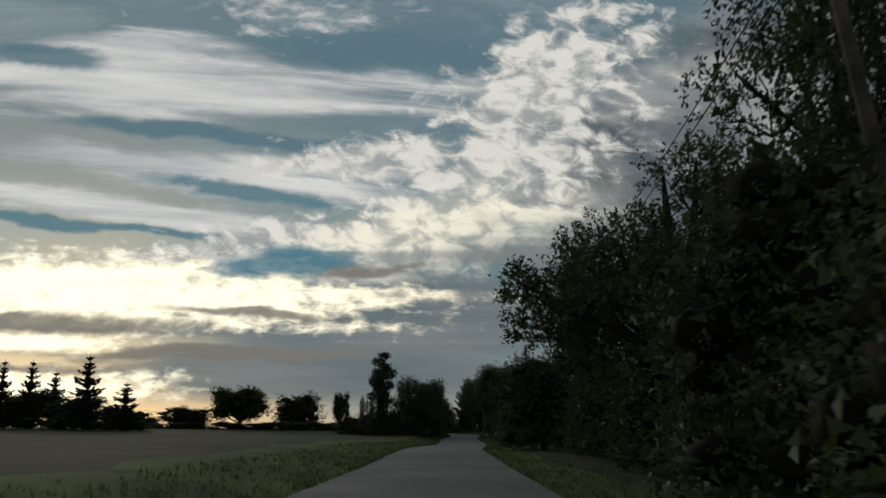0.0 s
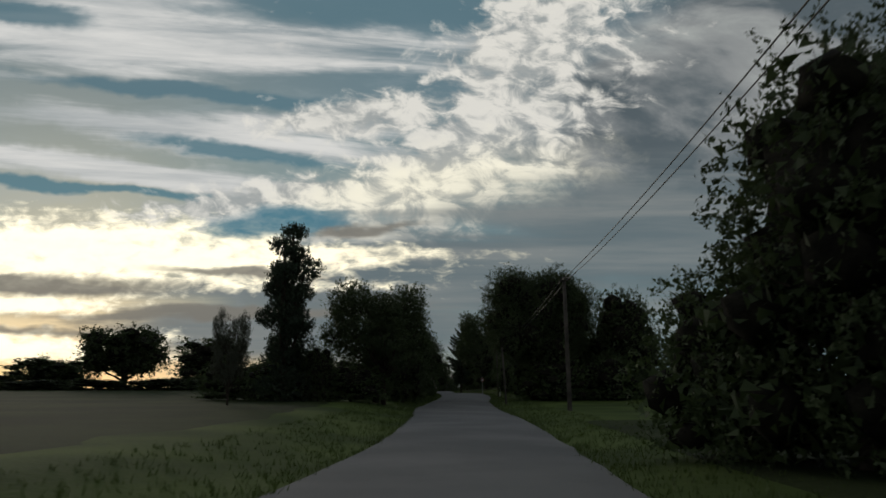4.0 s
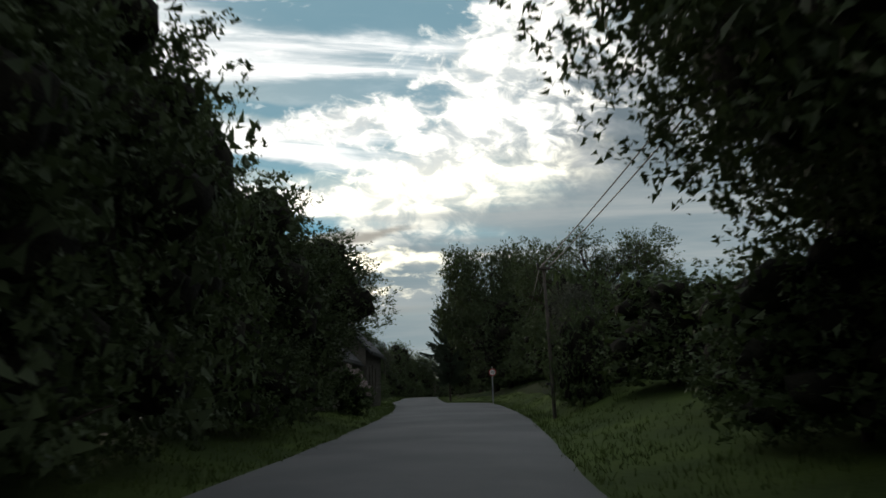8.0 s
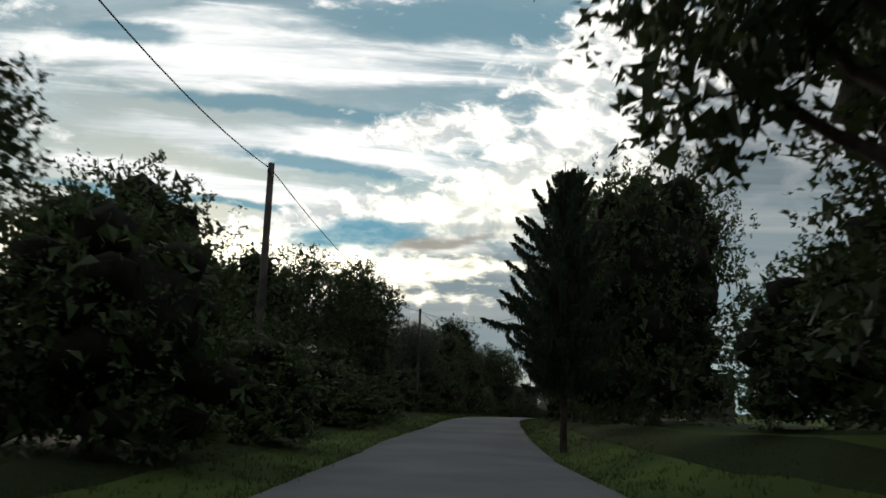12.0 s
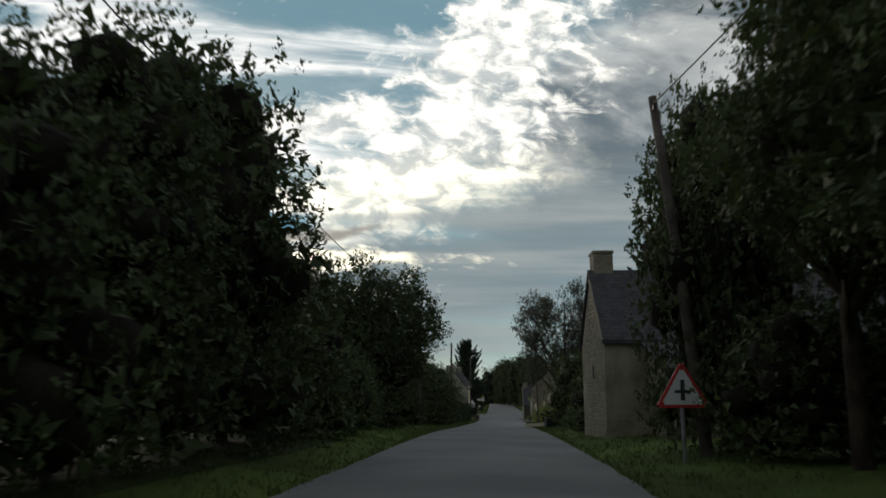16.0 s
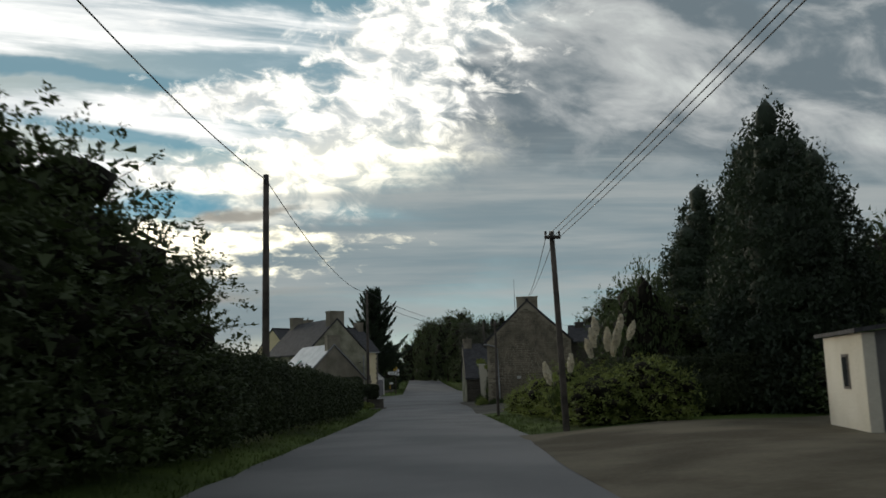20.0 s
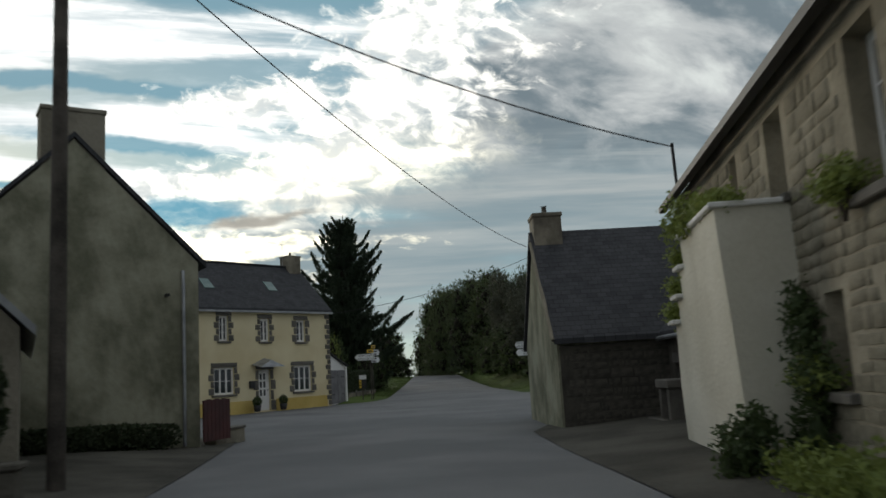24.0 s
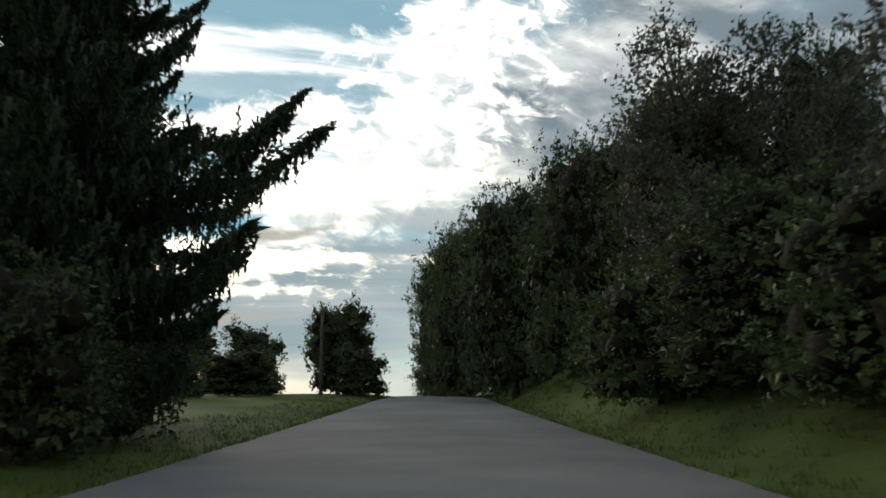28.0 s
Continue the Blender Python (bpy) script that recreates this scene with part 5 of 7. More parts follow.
def window(parent, x0, x1, z0, z1, leaves=2, bars=1, y=0.12, frame_mat=None, sill=True, sill_mat=None):
    """A casement window set y metres into a wall: frame, panes, glazing bars, sill."""
    fm = frame_mat or M_WHITE
    win = new("window")
    win.parent = parent
    bm = bmesh.new()
    t = 0.055
    box(bm, x0, x0 + t, y, y + 0.07, z0, z1)
    box(bm, x1 - t, x1, y, y + 0.07, z0, z1)
    box(bm, x0 + t, x1 - t, y, y + 0.07, z1 - t, z1)
    box(bm, x0 + t, x1 - t, y, y + 0.07, z0, z0 + t)
    part("frame", bm, fm, win)
    w = (x1 - x0 - 2 * t) / leaves
    for i in range(leaves):
        a, b = x0 + t + i * w, x0 + t + (i + 1) * w
        bm = bmesh.new()
        s = 0.045
        box(bm, a, a + s, y - 0.012, y + 0.04, z0 + t, z1 - t)
        box(bm, b - s, b, y - 0.012, y + 0.04, z0 + t, z1 - t)
        for k in range(bars + 1):
            zc = z0 + t + (z1 - z0 - 2 * t) * (k + 1) / (bars + 1)
            box(bm, a + s, b - s, y - 0.008, y + 0.035, zc - s if k == bars else zc - 0.012, zc if k == bars else zc + 0.012)
        box(bm, a + s, b - s, y - 0.008, y + 0.035, z0 + t, z0 + t + s)
        part("casement", bm, fm, win)
        part("pane", boxed(a + s, b - s, y + 0.02, y + 0.026, z0 + t + s, z1 - t - s), M_GLASS, win)
    if sill:
        part("sill", boxed(x0 - 0.12, x1 + 0.12, -0.09, y, z0 - 0.1, z0 - 0.003, bevel=0.012), sill_mat or M_GRANITE, win)
    return win


def surround(parent, x0, x1, z0, z1, seed, arch=0.1):
    """Granite blocks round an opening, long and short by turns, and a lintel."""
    rng = random.Random(seed)
    n = 4 if z1 - z0 > 1.15 else 3
    h = (z1 - z0) / n
    for i in range(n):
        w = 0.30 if i % 2 == 0 else 0.17
        zc = z0 + (i + 0.5) * h
        stone(parent, GRANITE_BLOCKS, x0 - w / 2, -0.012, zc, w, h - 0.015, 0.06, rng)
        stone(parent, GRANITE_BLOCKS, x1 + w / 2, -0.012, zc, w, h - 0.015, 0.06, rng)
    stone(parent, GRANITE_BLOCKS, (x0 + x1) / 2, -0.014, z1 + 0.11, x1 - x0 + 0.42, 0.22, 0.064, rng)


def quoins(parent, x, z1, seed, side):
    rng = random.Random(seed)
    z, i = 0.02, 0
    while z < z1 - 0.25:
        h = 0.27
        w = 0.34 if i % 2 else 0.2
        stone(parent, GRANITE_BLOCKS, x - side * w / 2, -0.012, z + h / 2, w, h - 0.02, 0.06, rng)
        z += h
        i += 1


def hollow_house(name, label, corner, heading, length, depth, eave, ridge, mat, holes, z0, thick=0.3, roof_mat=None, category="house", end=0.06, gutter_mat=None):
    h = thing(name, label, category, pose(*corner, z0, 0, 0, heading))
    part("front_wall", pierced(length, eave, thick, holes), mat, h)
    bm = boxed(thick, length - thick, depth - thick, depth, -0.5, eave)
    part("back_wall", bm, mat, h)
    part("gable_wall", gable_slab(0.002, depth, eave + 0.003, ridge, thick), mat, h)
    part("gable_wall", gable_slab(length - thick - 0.002, depth, eave + 0.003, ridge, thick), mat, h)
    part("floor", boxed(thick, length - thick, thick, depth - thick, -0.3, 0.0), M_DOOR, h)
    part("roof", roof_of(length, depth, eave, ridge, end=end), roof_mat or M_SLATE, h)
    bm = bmesh.new()
    box(bm, -0.05, length + 0.05, -0.32, -0.2, eave - 0.22, eave - 0.12)
    part("gutter", bm, gutter_mat or M_GUTTER, h)
    bm = bmesh.new()
    box(bm, -0.02, length + 0.02, depth / 2 - 0.1, depth / 2 + 0.1, ridge + 0.12, ridge + 0.24, bevel=0.03)
    part("ridge_tiles", bm, roof_mat or M_SLATE, h)
    return h


def pots(parent, x, y, z, n=1):
    for i in range(n):
        vs, fs = tube([(x, y + (i - (n - 1) / 2) * 0.3, z), (x, y + (i - (n - 1) / 2) * 0.3, z + 0.22), (x, y + (i - (n - 1) / 2) * 0.3, z + 0.23)], [0.07, 0.06, 0.09], 8)
        raw("chimney_pot", vs, fs, M_GRANITE, parent)


# ---- first cottage, beside the bend ----
HOLES = [(0.9, 1.6, 0.95, 1.85), (1.95, 2.7, 0.05, 1.95), (3.15, 3.85, 0.95, 1.85)]
H1 = hollow_house("stone_cottage", "low grey stone roadside cottage with slate roof", (-7.3, 140.6), 90, 5.8, 3.5, 2.55, 4.35, M_DARKSTONE, HOLES, 0.2, gutter_mat=M_CABLE)
chimney(H1, 5.4, 1.75, 3.8, 4.95, 0.6, 0.95, M_STONE)
pots(H1, 5.4, 1.75, 4.95, 2)
for a, b in ((0.9, 1.6), (3.15, 3.85)):
    w_ = window(H1, a, b, 0.95, 1.85, 2, 2)
    part("curtain", boxed(a + 0.08, b - 0.08, 0.2, 0.215, 1.0, 1.8), M_SHUTTER, w_, "pale drawn curtain")
part("door", boxed(1.97, 2.68, 0.1, 0.16, 0.0, 1.93, bevel=0.01), M_DOOR, H1)
masonry(H1, DARK_BLOCKS, lambda x, z: 0 < x < 5.8 and 0 < z < 2.45 and not any(h[0] - 0.03 < x < h[1] + 0.03 and h[2] - 0.12 < z < h[3] + 0.03 for h in HOLES), 0, 5.8, 0, 2.45, 3, limit=300)
wing = house("cottage_wing", "low dark stone wing with a long slate roof", (-7.65, 129.0), 90, 11.4, 4.2, 1.98, 4.0, M_DARKSTONE)
wing.location.z = 0.2
part("gutter", boxed(-0.05, 11.45, -0.3, -0.2, 1.8, 1.89, bevel=0.01), M_CABLE, wing)
part("door", boxed(7.6, 8.5, -0.02, 0.02, 0.0, 1.75, bevel=0.01), M_DOOR, wing)
masonry(wing, DARK_BLOCKS, lambda x, z: 3.0 < x < 11.4 and 0 < z < 1.8 and not 7.5 < x < 8.6, 3.0, 11.4, 0, 1.8, 6, limit=200)
hy = thing("hydrangea", "hydrangea bush with pale pink flower heads by the cottage", "bush", pose(-6.7, 132.4, ground_z(-6.7, 132.4)))
rng = np.random.default_rng(41)
lobes_ = [(-0.4, 0.2, 0.9, 0.5, 0.6, 0.5), (0.2, -0.3, 0.7, 0.55, 0.6, 0.5), (0, 0.4, 0.5, 0.6, 0.7, 0.5), (-0.1, -0.1, 1.2, 0.4, 0.5, 0.4)]
pts, way, c, mother = shoots(rng, lobes_, 420, 10, 0.12, 0.04, 0.2)
raw("foliage", *leaf_tris(rng, pts, 0.06, along=way), M_BUSH, hy)
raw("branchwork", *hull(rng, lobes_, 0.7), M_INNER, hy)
for x, y, q in ((0.45, -0.6, 1.0), (0.3, -0.2, 1.3), (0.1, -0.5, 1.45), (0.5, 0.2, 0.95), (0.15, 0.3, 1.5), (-0.1, -0.2, 1.65), (0.6, -0.2, 0.7), (0.35, 0.6, 1.1)):
    d = unit(rng.normal(size=(150, 3)))
    raw("flower_head", *leaf_tris(rng, d * np.array([0.1, 0.1, 0.075]) + np.array([x, y, q]), 0.026), M_BLOOM, hy)

# ---- pale cottage on the other side ----
HOLES = [(5.5, 6.25, 0.55, 1.8), (7.25, 7.8, 0.8, 1.8), (8.7, 9.45, 0.03, 1.85), (10.0, 10.7, 0.55, 1.8), (1.6, 1.9, 1.0, 1.5)]
R1 = hollow_house("stone_cottage", "pale stone cottage with steep slate roof beside the road", (-4.4, 210.6), -94.3, 12.4, 5.0, 2.25, 4.85, M_PALEWALL, HOLES, 0.47, gutter_mat=M_CABLE)
for a, b, c, d in HOLES[:2] + HOLES[3:]:
    window(R1, a, b, c, d, 2 if b - a > 0.4 else 1, 1, y=0.16, frame_mat=M_DOOR, sill=b - a > 0.4)
part("door", boxed(8.72, 9.43, 0.14, 0.19, 0.0, 1.83, bevel=0.01), M_DOOR, R1)
chimney(R1, 4.3, 2.5, 3.9, 5.25, 0.7, 1.0, M_DARKSTONE)
pots(R1, 4.3, 2.5, 5.25, 2)
for sx in (6.2, 8.4):
    part("skylight", boxed(-0.22, 0.22, -0.3, 0.3, -0.02, 0.05), M_SKYLIGHT, R1).matrix_basis = pose(sx, 1.2, 3.64, 46.1)
masonry(R1, PALE_BLOCKS, lambda x, z: 0 < x < 12.4 and 0 < z < 2.16 and not any(h[0] - 0.03 < x < h[1] + 0.03 and h[2] - 0.12 < z < h[3] + 0.03 for h in HOLES), 0, 12.4, 0, 2.16, 5, limit=300)

# ---- cottage with its gable to the road ----
R2 = house("stone_cottage", "stone cottage with gable to the road and end chimney", (-3.95, 232.4), 0, 10, 3.9, 2.75, 4.9, M_PALEWALL)
R2.location.z = 0.42
chimney(R2, 0.42, 2.2, 3.6, 5.7, 0.62, 0.72, M_STONE)
masonry(R2, PALE_BLOCKS, lambda y, z: 0.08 < y < 3.82 and 0.0 < z < 2.75 + (1.95 - abs(y - 1.95)) * 1.1 - 0.15, 0, 3.9, 0, 4.6, 7, course=0.13, width=0.26, proud=0.007, turn=90)
part("slit_window", boxed(-0.03, 0.004, 1.75, 1.95, 1.65, 2.05), M_BLACK, R2)


def verge(parent, depth, eave, ridge, x=-0.1, over=0.18, mat=None):
    """A thin uneven band of mortar along the near edge of a gable roof."""
    rng = random.Random(4)
    n = 9
    up = (ridge - eave) / (depth / 2)
    pts = []
    for i in range(n + 1):
        y = -over + (depth / 2 - 0.3 + over) * i / n
        pts.append((x + rng.uniform(-0.008, 0.008), y, eave + y * up + 0.155 + rng.uniform(-0.012, 0.012)))
    vs, fs = tube(pts, [0.045 * rng.uniform(0.75, 1.2) for _ in pts], 6)
    raw("verge", vs, fs, mat or M_PALESTONE, parent)


verge(R2, 3.9, 2.75, 4.9)
ext = thing("cottage_extension", "low stone extension under a sloping slate roof", "house", pose(-2.75, 230.0, 0.4))
bm = bmesh.new()
vs_ = [[bm.verts.new((x, y, z)) for y, z in ((2.396, -0.5), (0, -0.5), (0, 1.75), (2.396, 2.6))] for x in (0, 8.5)]
bm.faces.new(vs_[0])
bm.faces.new(list(reversed(vs_[1])))
for i in range(4):
    j = (i + 1) % 4
    bm.faces.new((vs_[0][j], vs_[0][i], vs_[1][i], vs_[1][j]))
bmesh.ops.recalc_face_normals(bm, faces=bm.faces)
part("wall", bm, M_STONE, ext)
bm = bmesh.new()
vs_ = [[bm.verts.new((x, y, z)) for y, z in ((2.39, 2.62), (-0.25, 1.7), (-0.25, 1.79), (2.39, 2.71))] for x in (-0.15, 8.6)]
bm.faces.new(vs_[0])
bm.faces.new(list(reversed(vs_[1])))
for i in range(4):
    j = (i + 1) % 4
    bm.faces.new((vs_[0][j], vs_[0][i], vs_[1][i], vs_[1][j]))
bmesh.ops.recalc_face_normals(bm, faces=bm.faces)
part("roof", bm, M_SLATE, ext)
sk = part("skylight", boxed(-0.25, 0.25, -0.2, 0.2, 0, 0.05), M_SKYLIGHT, ext)
sk.matrix_basis = pose(3.2, 1.1, 2.28, 19.5)
masonry(ext, FIELD_BLOCKS, lambda x, z: 0 < x < 5 and 0 < z < 1.7, 0, 5, 0, 1.7, 8, limit=90)
masonry(ext, FIELD_BLOCKS, lambda y, z: 0 < y < 2.3 and 0 < z < 1.75 + 0.3 * y, 0, 2.3, 0, 2.3, 9, turn=90, limit=60)
gate = thing("white_gate", "white slatted wooden gate beside the stone cottage", "gate", pose(-2.95, 239.4, ground_z(-2.95, 239.4), 0, 0, 30))
for i in range(8):
    part("slat", boxed(0, 0.95, 0, 0.03, 0.12 + i * 0.19, 0.295 + i * 0.19, bevel=0.006), M_CREAM, gate)
for x in (0.03, 0.64):
    part("post", boxed(x, x + 0.08, 0.032, 0.1, -0.2, 1.68), M_WHITE, gate)


# ---- farmyard ----
yv, yf = [], []
for i in range(14):
    y = 261.0 + i * 1.6
    e = edge_right(y)
    for k in range(9):
        x = e - 0.3 + (k / 8) ** 1.3 * (13.0 + math.sin(i * 0.9) * 1.5)
        yv.append((x, y + 0.3 * math.sin(k * 2.1 + i), road_z(y) + bank(y, max(0.0, x - e)) + 0.012 + 0.02 * noise.noise((x, y, 1))))
for i in range(13):
    for k in range(8):
        yf.append((i * 9 + k, i * 9 + k + 1, (i + 1) * 9 + k + 1, (i + 1) * 9 + k))
tagged(raw("yard", yv, yf, M_DIRT, smooth_faces=True), "trodden earth and gravel farmyard", "yard", kind="structure")
z = road_z(276) + 0.05
shed = thing("farm_shed", "long low grey shed with a whitewashed end wall", "shed", pose(2.85, 275.4, z, 0, 0, -17))
bm = bmesh.new()
vs_ = [[bm.verts.new((x, y, q)) for x, q in ((0.21, -0.4), (4.2, -0.4), (4.2, 2.3), (0.21, 1.8))] for y in (0.0, 0.2)]
bm.faces.new(vs_[0])
bm.faces.new(list(reversed(vs_[1])))
for i in range(4):
    j = (i + 1) % 4
    bm.faces.new((vs_[0][j], vs_[0][i], vs_[1][i], vs_[1][j]))
bmesh.ops.recalc_face_normals(bm, faces=bm.faces)
part("side_wall", bm, M_SHEDWALL, shed, "grey cement side wall")
part("end_wall", boxed(0.0, 0.2, -0.03, 2.6, -0.4, 1.78), M_CREAM, shed, "whitewashed end wall")
part("end_wall", boxed(4.22, 4.4, 0.202, 2.6, -0.4, 2.3), M_WHITEWASH, shed)
part("back_wall", boxed(0.21, 4.2, 2.4, 2.6, -0.4, 1.75), M_RENDER, shed)
win = new("window")
win.parent = shed
part("frame", boxed(-0.02, 0.02, 0.9, 1.3, 0.85, 1.45), M_GRANITE, win)
part("pane", boxed(-0.03, -0.021, 0.95, 1.25, 0.9, 1.4), M_GLASS, win)
bm = bmesh.new()
vs_ = [[bm.verts.new((x, y, q)) for x, q in ((-0.12, 1.78), (4.5, 2.36), (4.5, 2.43), (-0.12, 1.85))] for y in (-0.1, 2.8)]
bm.faces.new(vs_[0])
bm.faces.new(list(reversed(vs_[1])))
for i in range(4):
    j = (i + 1) % 4
    bm.faces.new((vs_[0][j], vs_[0][i], vs_[1][i], vs_[1][j]))
bmesh.ops.recalc_face_normals(bm, faces=bm.faces)
part("roof", bm, M_SLATE, shed)
for x, y, r_ in ((1.4, -0.5, 0.32), (2.9, -0.45, 0.3)):
    ty = thing("old_tyre", "old black tyre lying beside the shed", "tyre", pose(2.7 + x, 274.6 + y - 0.3 * x, z + 0.1, 8, 0, 30 * x))
    bm = bmesh.new()
    bmesh.ops.create_circle(bm, segments=8, radius=0.1, matrix=Matrix.Translation((r_, 0, 0)) @ Matrix.Rotation(radians(90), 4, "X"))
    bmesh.ops.spin(bm, geom=bm.edges[:], axis=(0, 0, 1), cent=(0, 0, 0), steps=20, angle=2 * math.pi)
    bmesh.ops.remove_doubles(bm, verts=bm.verts, dist=0.001)
    part("tread", bm, M_BLACK, ty)

# the old barn with an arched mouth
arch = thing("arched_barn", "old barn with worn whitewashed gable and tall arch", "barn", pose(7.75, 278.4, z, 0, 0, -8))
bm = bmesh.new()
outer = [(0, -0.4), (0, 2.2), (1.35, 7.3), (3.8, 3.9), (5.6, 2.1), (5.6, -0.4)]
mouth = [(3.1, -0.4), (3.1, 2.8)] + [(1.9 + 1.18 * math.cos(a) - 0.35 * math.sin(a) ** 3, 3.0 + 2.4 * math.sin(a)) for a in np.linspace(0.05, math.pi - 0.05, 11)] + [(0.72, 2.8), (0.72, -0.4)]
ring = outer + mouth
fr = [bm.verts.new((x, 0, q)) for x, q in ring]
bk = [bm.verts.new((x, 0.35, q)) for x, q in ring]
bm.faces.new(fr)
bm.faces.new(list(reversed(bk)))
for i in range(len(ring)):
    j = (i + 1) % len(ring)
    bm.faces.new((fr[j], fr[i], bk[i], bk[j]))
bmesh.ops.triangulate(bm, faces=[f for f in bm.faces if len(f.verts) > 4])
bmesh.ops.recalc_face_normals(bm, faces=bm.faces)
part("gable_wall", bm, M_WHITEWASH, arch)
part("side_wall", boxed(0.002, 0.3, 0.352, 0.94, -0.4, 2.2), M_STONE, arch)
part("side_wall", boxed(5.3, 5.598, 0.352, 0.94, -0.4, 2.1), M_STONE, arch)
bm = bmesh.new()
fr = [bm.verts.new((x * 0.98 + 0.02, 0.95, q - 0.05)) for x, q in outer]
bk = [bm.verts.new((x * 0.98 + 0.02, 1.1, q - 0.05)) for x, q in outer]
bm.faces.new(fr)
bm.faces.new(list(reversed(bk)))
for i in range(len(outer)):
    j = (i + 1) % len(outer)
    bm.faces.new((fr[j], fr[i], bk[i], bk[j]))
bmesh.ops.recalc_face_normals(bm, faces=bm.faces)
part("back_wall", bm, M_DARKSTONE, arch)
for x0, x1, q in ((3.3, 3.36, 2.9), (3.75, 3.8, 2.6), (4.3, 4.36, 2.4)):
    part("board", boxed(x0, x1 + 0.22, -0.05, -0.003, 0.4, q, bevel=0.008), M_DOOR, arch)
part("hatch", boxed(3.35, 3.62, -0.06, -0.004, 1.5, 2.5, bevel=0.01), M_CREAM, arch, "pale boarded hatch")
main = part("main_wall", prism(9, 5.6, 2.2, 7.5), M_DARKSTONE, arch)
main.matrix_basis = pose(3.3, 1.2, 0)
part("main_roof", roof_of(9, 5.6, 2.2, 7.5), M_SLATE, arch, "long dark slate roof").matrix_basis = pose(3.3, 1.2, 0)
bm = bmesh.new()
for s in (0, 1):
    x0, q0 = (-0.18, 1.6) if s == 0 else (5.9, 1.85)
    vs_ = [[bm.verts.new((x, y, q)) for x, q in ((x0, q0), (1.35, 7.36), (1.35, 7.5), (x0, q0 + 0.14))] for y in (-0.14, 1.15)]
    bm.faces.new(vs_[0])
    bm.faces.new(list(reversed(vs_[1])))
    for i in range(4):
        j = (i + 1) % 4
        bm.faces.new((vs_[0][j], vs_[0][i], vs_[1][i], vs_[1][j]))
bmesh.ops.recalc_face_normals(bm, faces=bm.faces)
part("roof", bm, M_SLATE, arch)

trough = thing("water_trough", "black plastic water trough on the grass", "trough", pose(-2.7, 257.2, ground_z(-2.4, 257.5) - 0.03, 0, 0, 4))
for a in ((0, 1.5, 0, 0.05), (0, 1.5, 0.7, 0.75), (0, 0.05, 0.053, 0.697), (1.45, 1.5, 0.053, 0.697)):
    part("side", boxed(*a, 0, 0.5, bevel=0.012), M_BLACK, trough)
part("bottom", boxed(0.053, 1.447, 0.053, 0.697, 0.02, 0.06), M_BLACK, trough)
for a in ((-0.03, 1.53, -0.03, 0.06), (-0.03, 1.53, 0.69, 0.78), (-0.03, 0.06, 0.063, 0.687), (1.44, 1.53, 0.063, 0.687)):
    part("rim", boxed(*a, 0.503, 0.54, bevel=0.008), M_BLACK, trough)
part("water", boxed(0.05, 1.45, 0.05, 0.7, 0.3, 0.36), M_GLASS, trough)
fw = thing("field_wall", "low tumbledown stone wall beside the verge", "wall", pose(-2.15, 248.0, ground_z(-2.0, 250) - 0.02, 0, 0, 81.5))
part("core", boxed(0, 7.0, 0.06, 0.4, -0.2, 0.42), M_DARKSTONE, fw)
masonry(fw, FIELD_BLOCKS, lambda x, z: 0 < x < 7 and -0.05 < z < 0.5, 0, 7, 0, 0.46, 77, course=0.13, width=0.28, proud=0.05, origin=(0, 0.05))
wf = thing("wire_fence", "thin wooden posts with a single wire", "fence", pose(-2.2, 248.0, ground_z(-2.0, 250), 0, 0, 81.5))
for q in (0.5, 3.4, 6.3, 9.2):
    vs, fs = tube([(q, -0.1, -0.2), (q + 0.03, -0.1, 0.95)], [0.04, 0.035], 6)
    raw("post", vs, fs, M_POLE, wf)
vs, fs = tube([(0.5, -0.1, 0.85), (4.8, -0.1, 0.78), (9.2, -0.1, 0.85)], [0.006] * 3, 4)
raw("wire", vs, fs, M_GUTTER, wf)


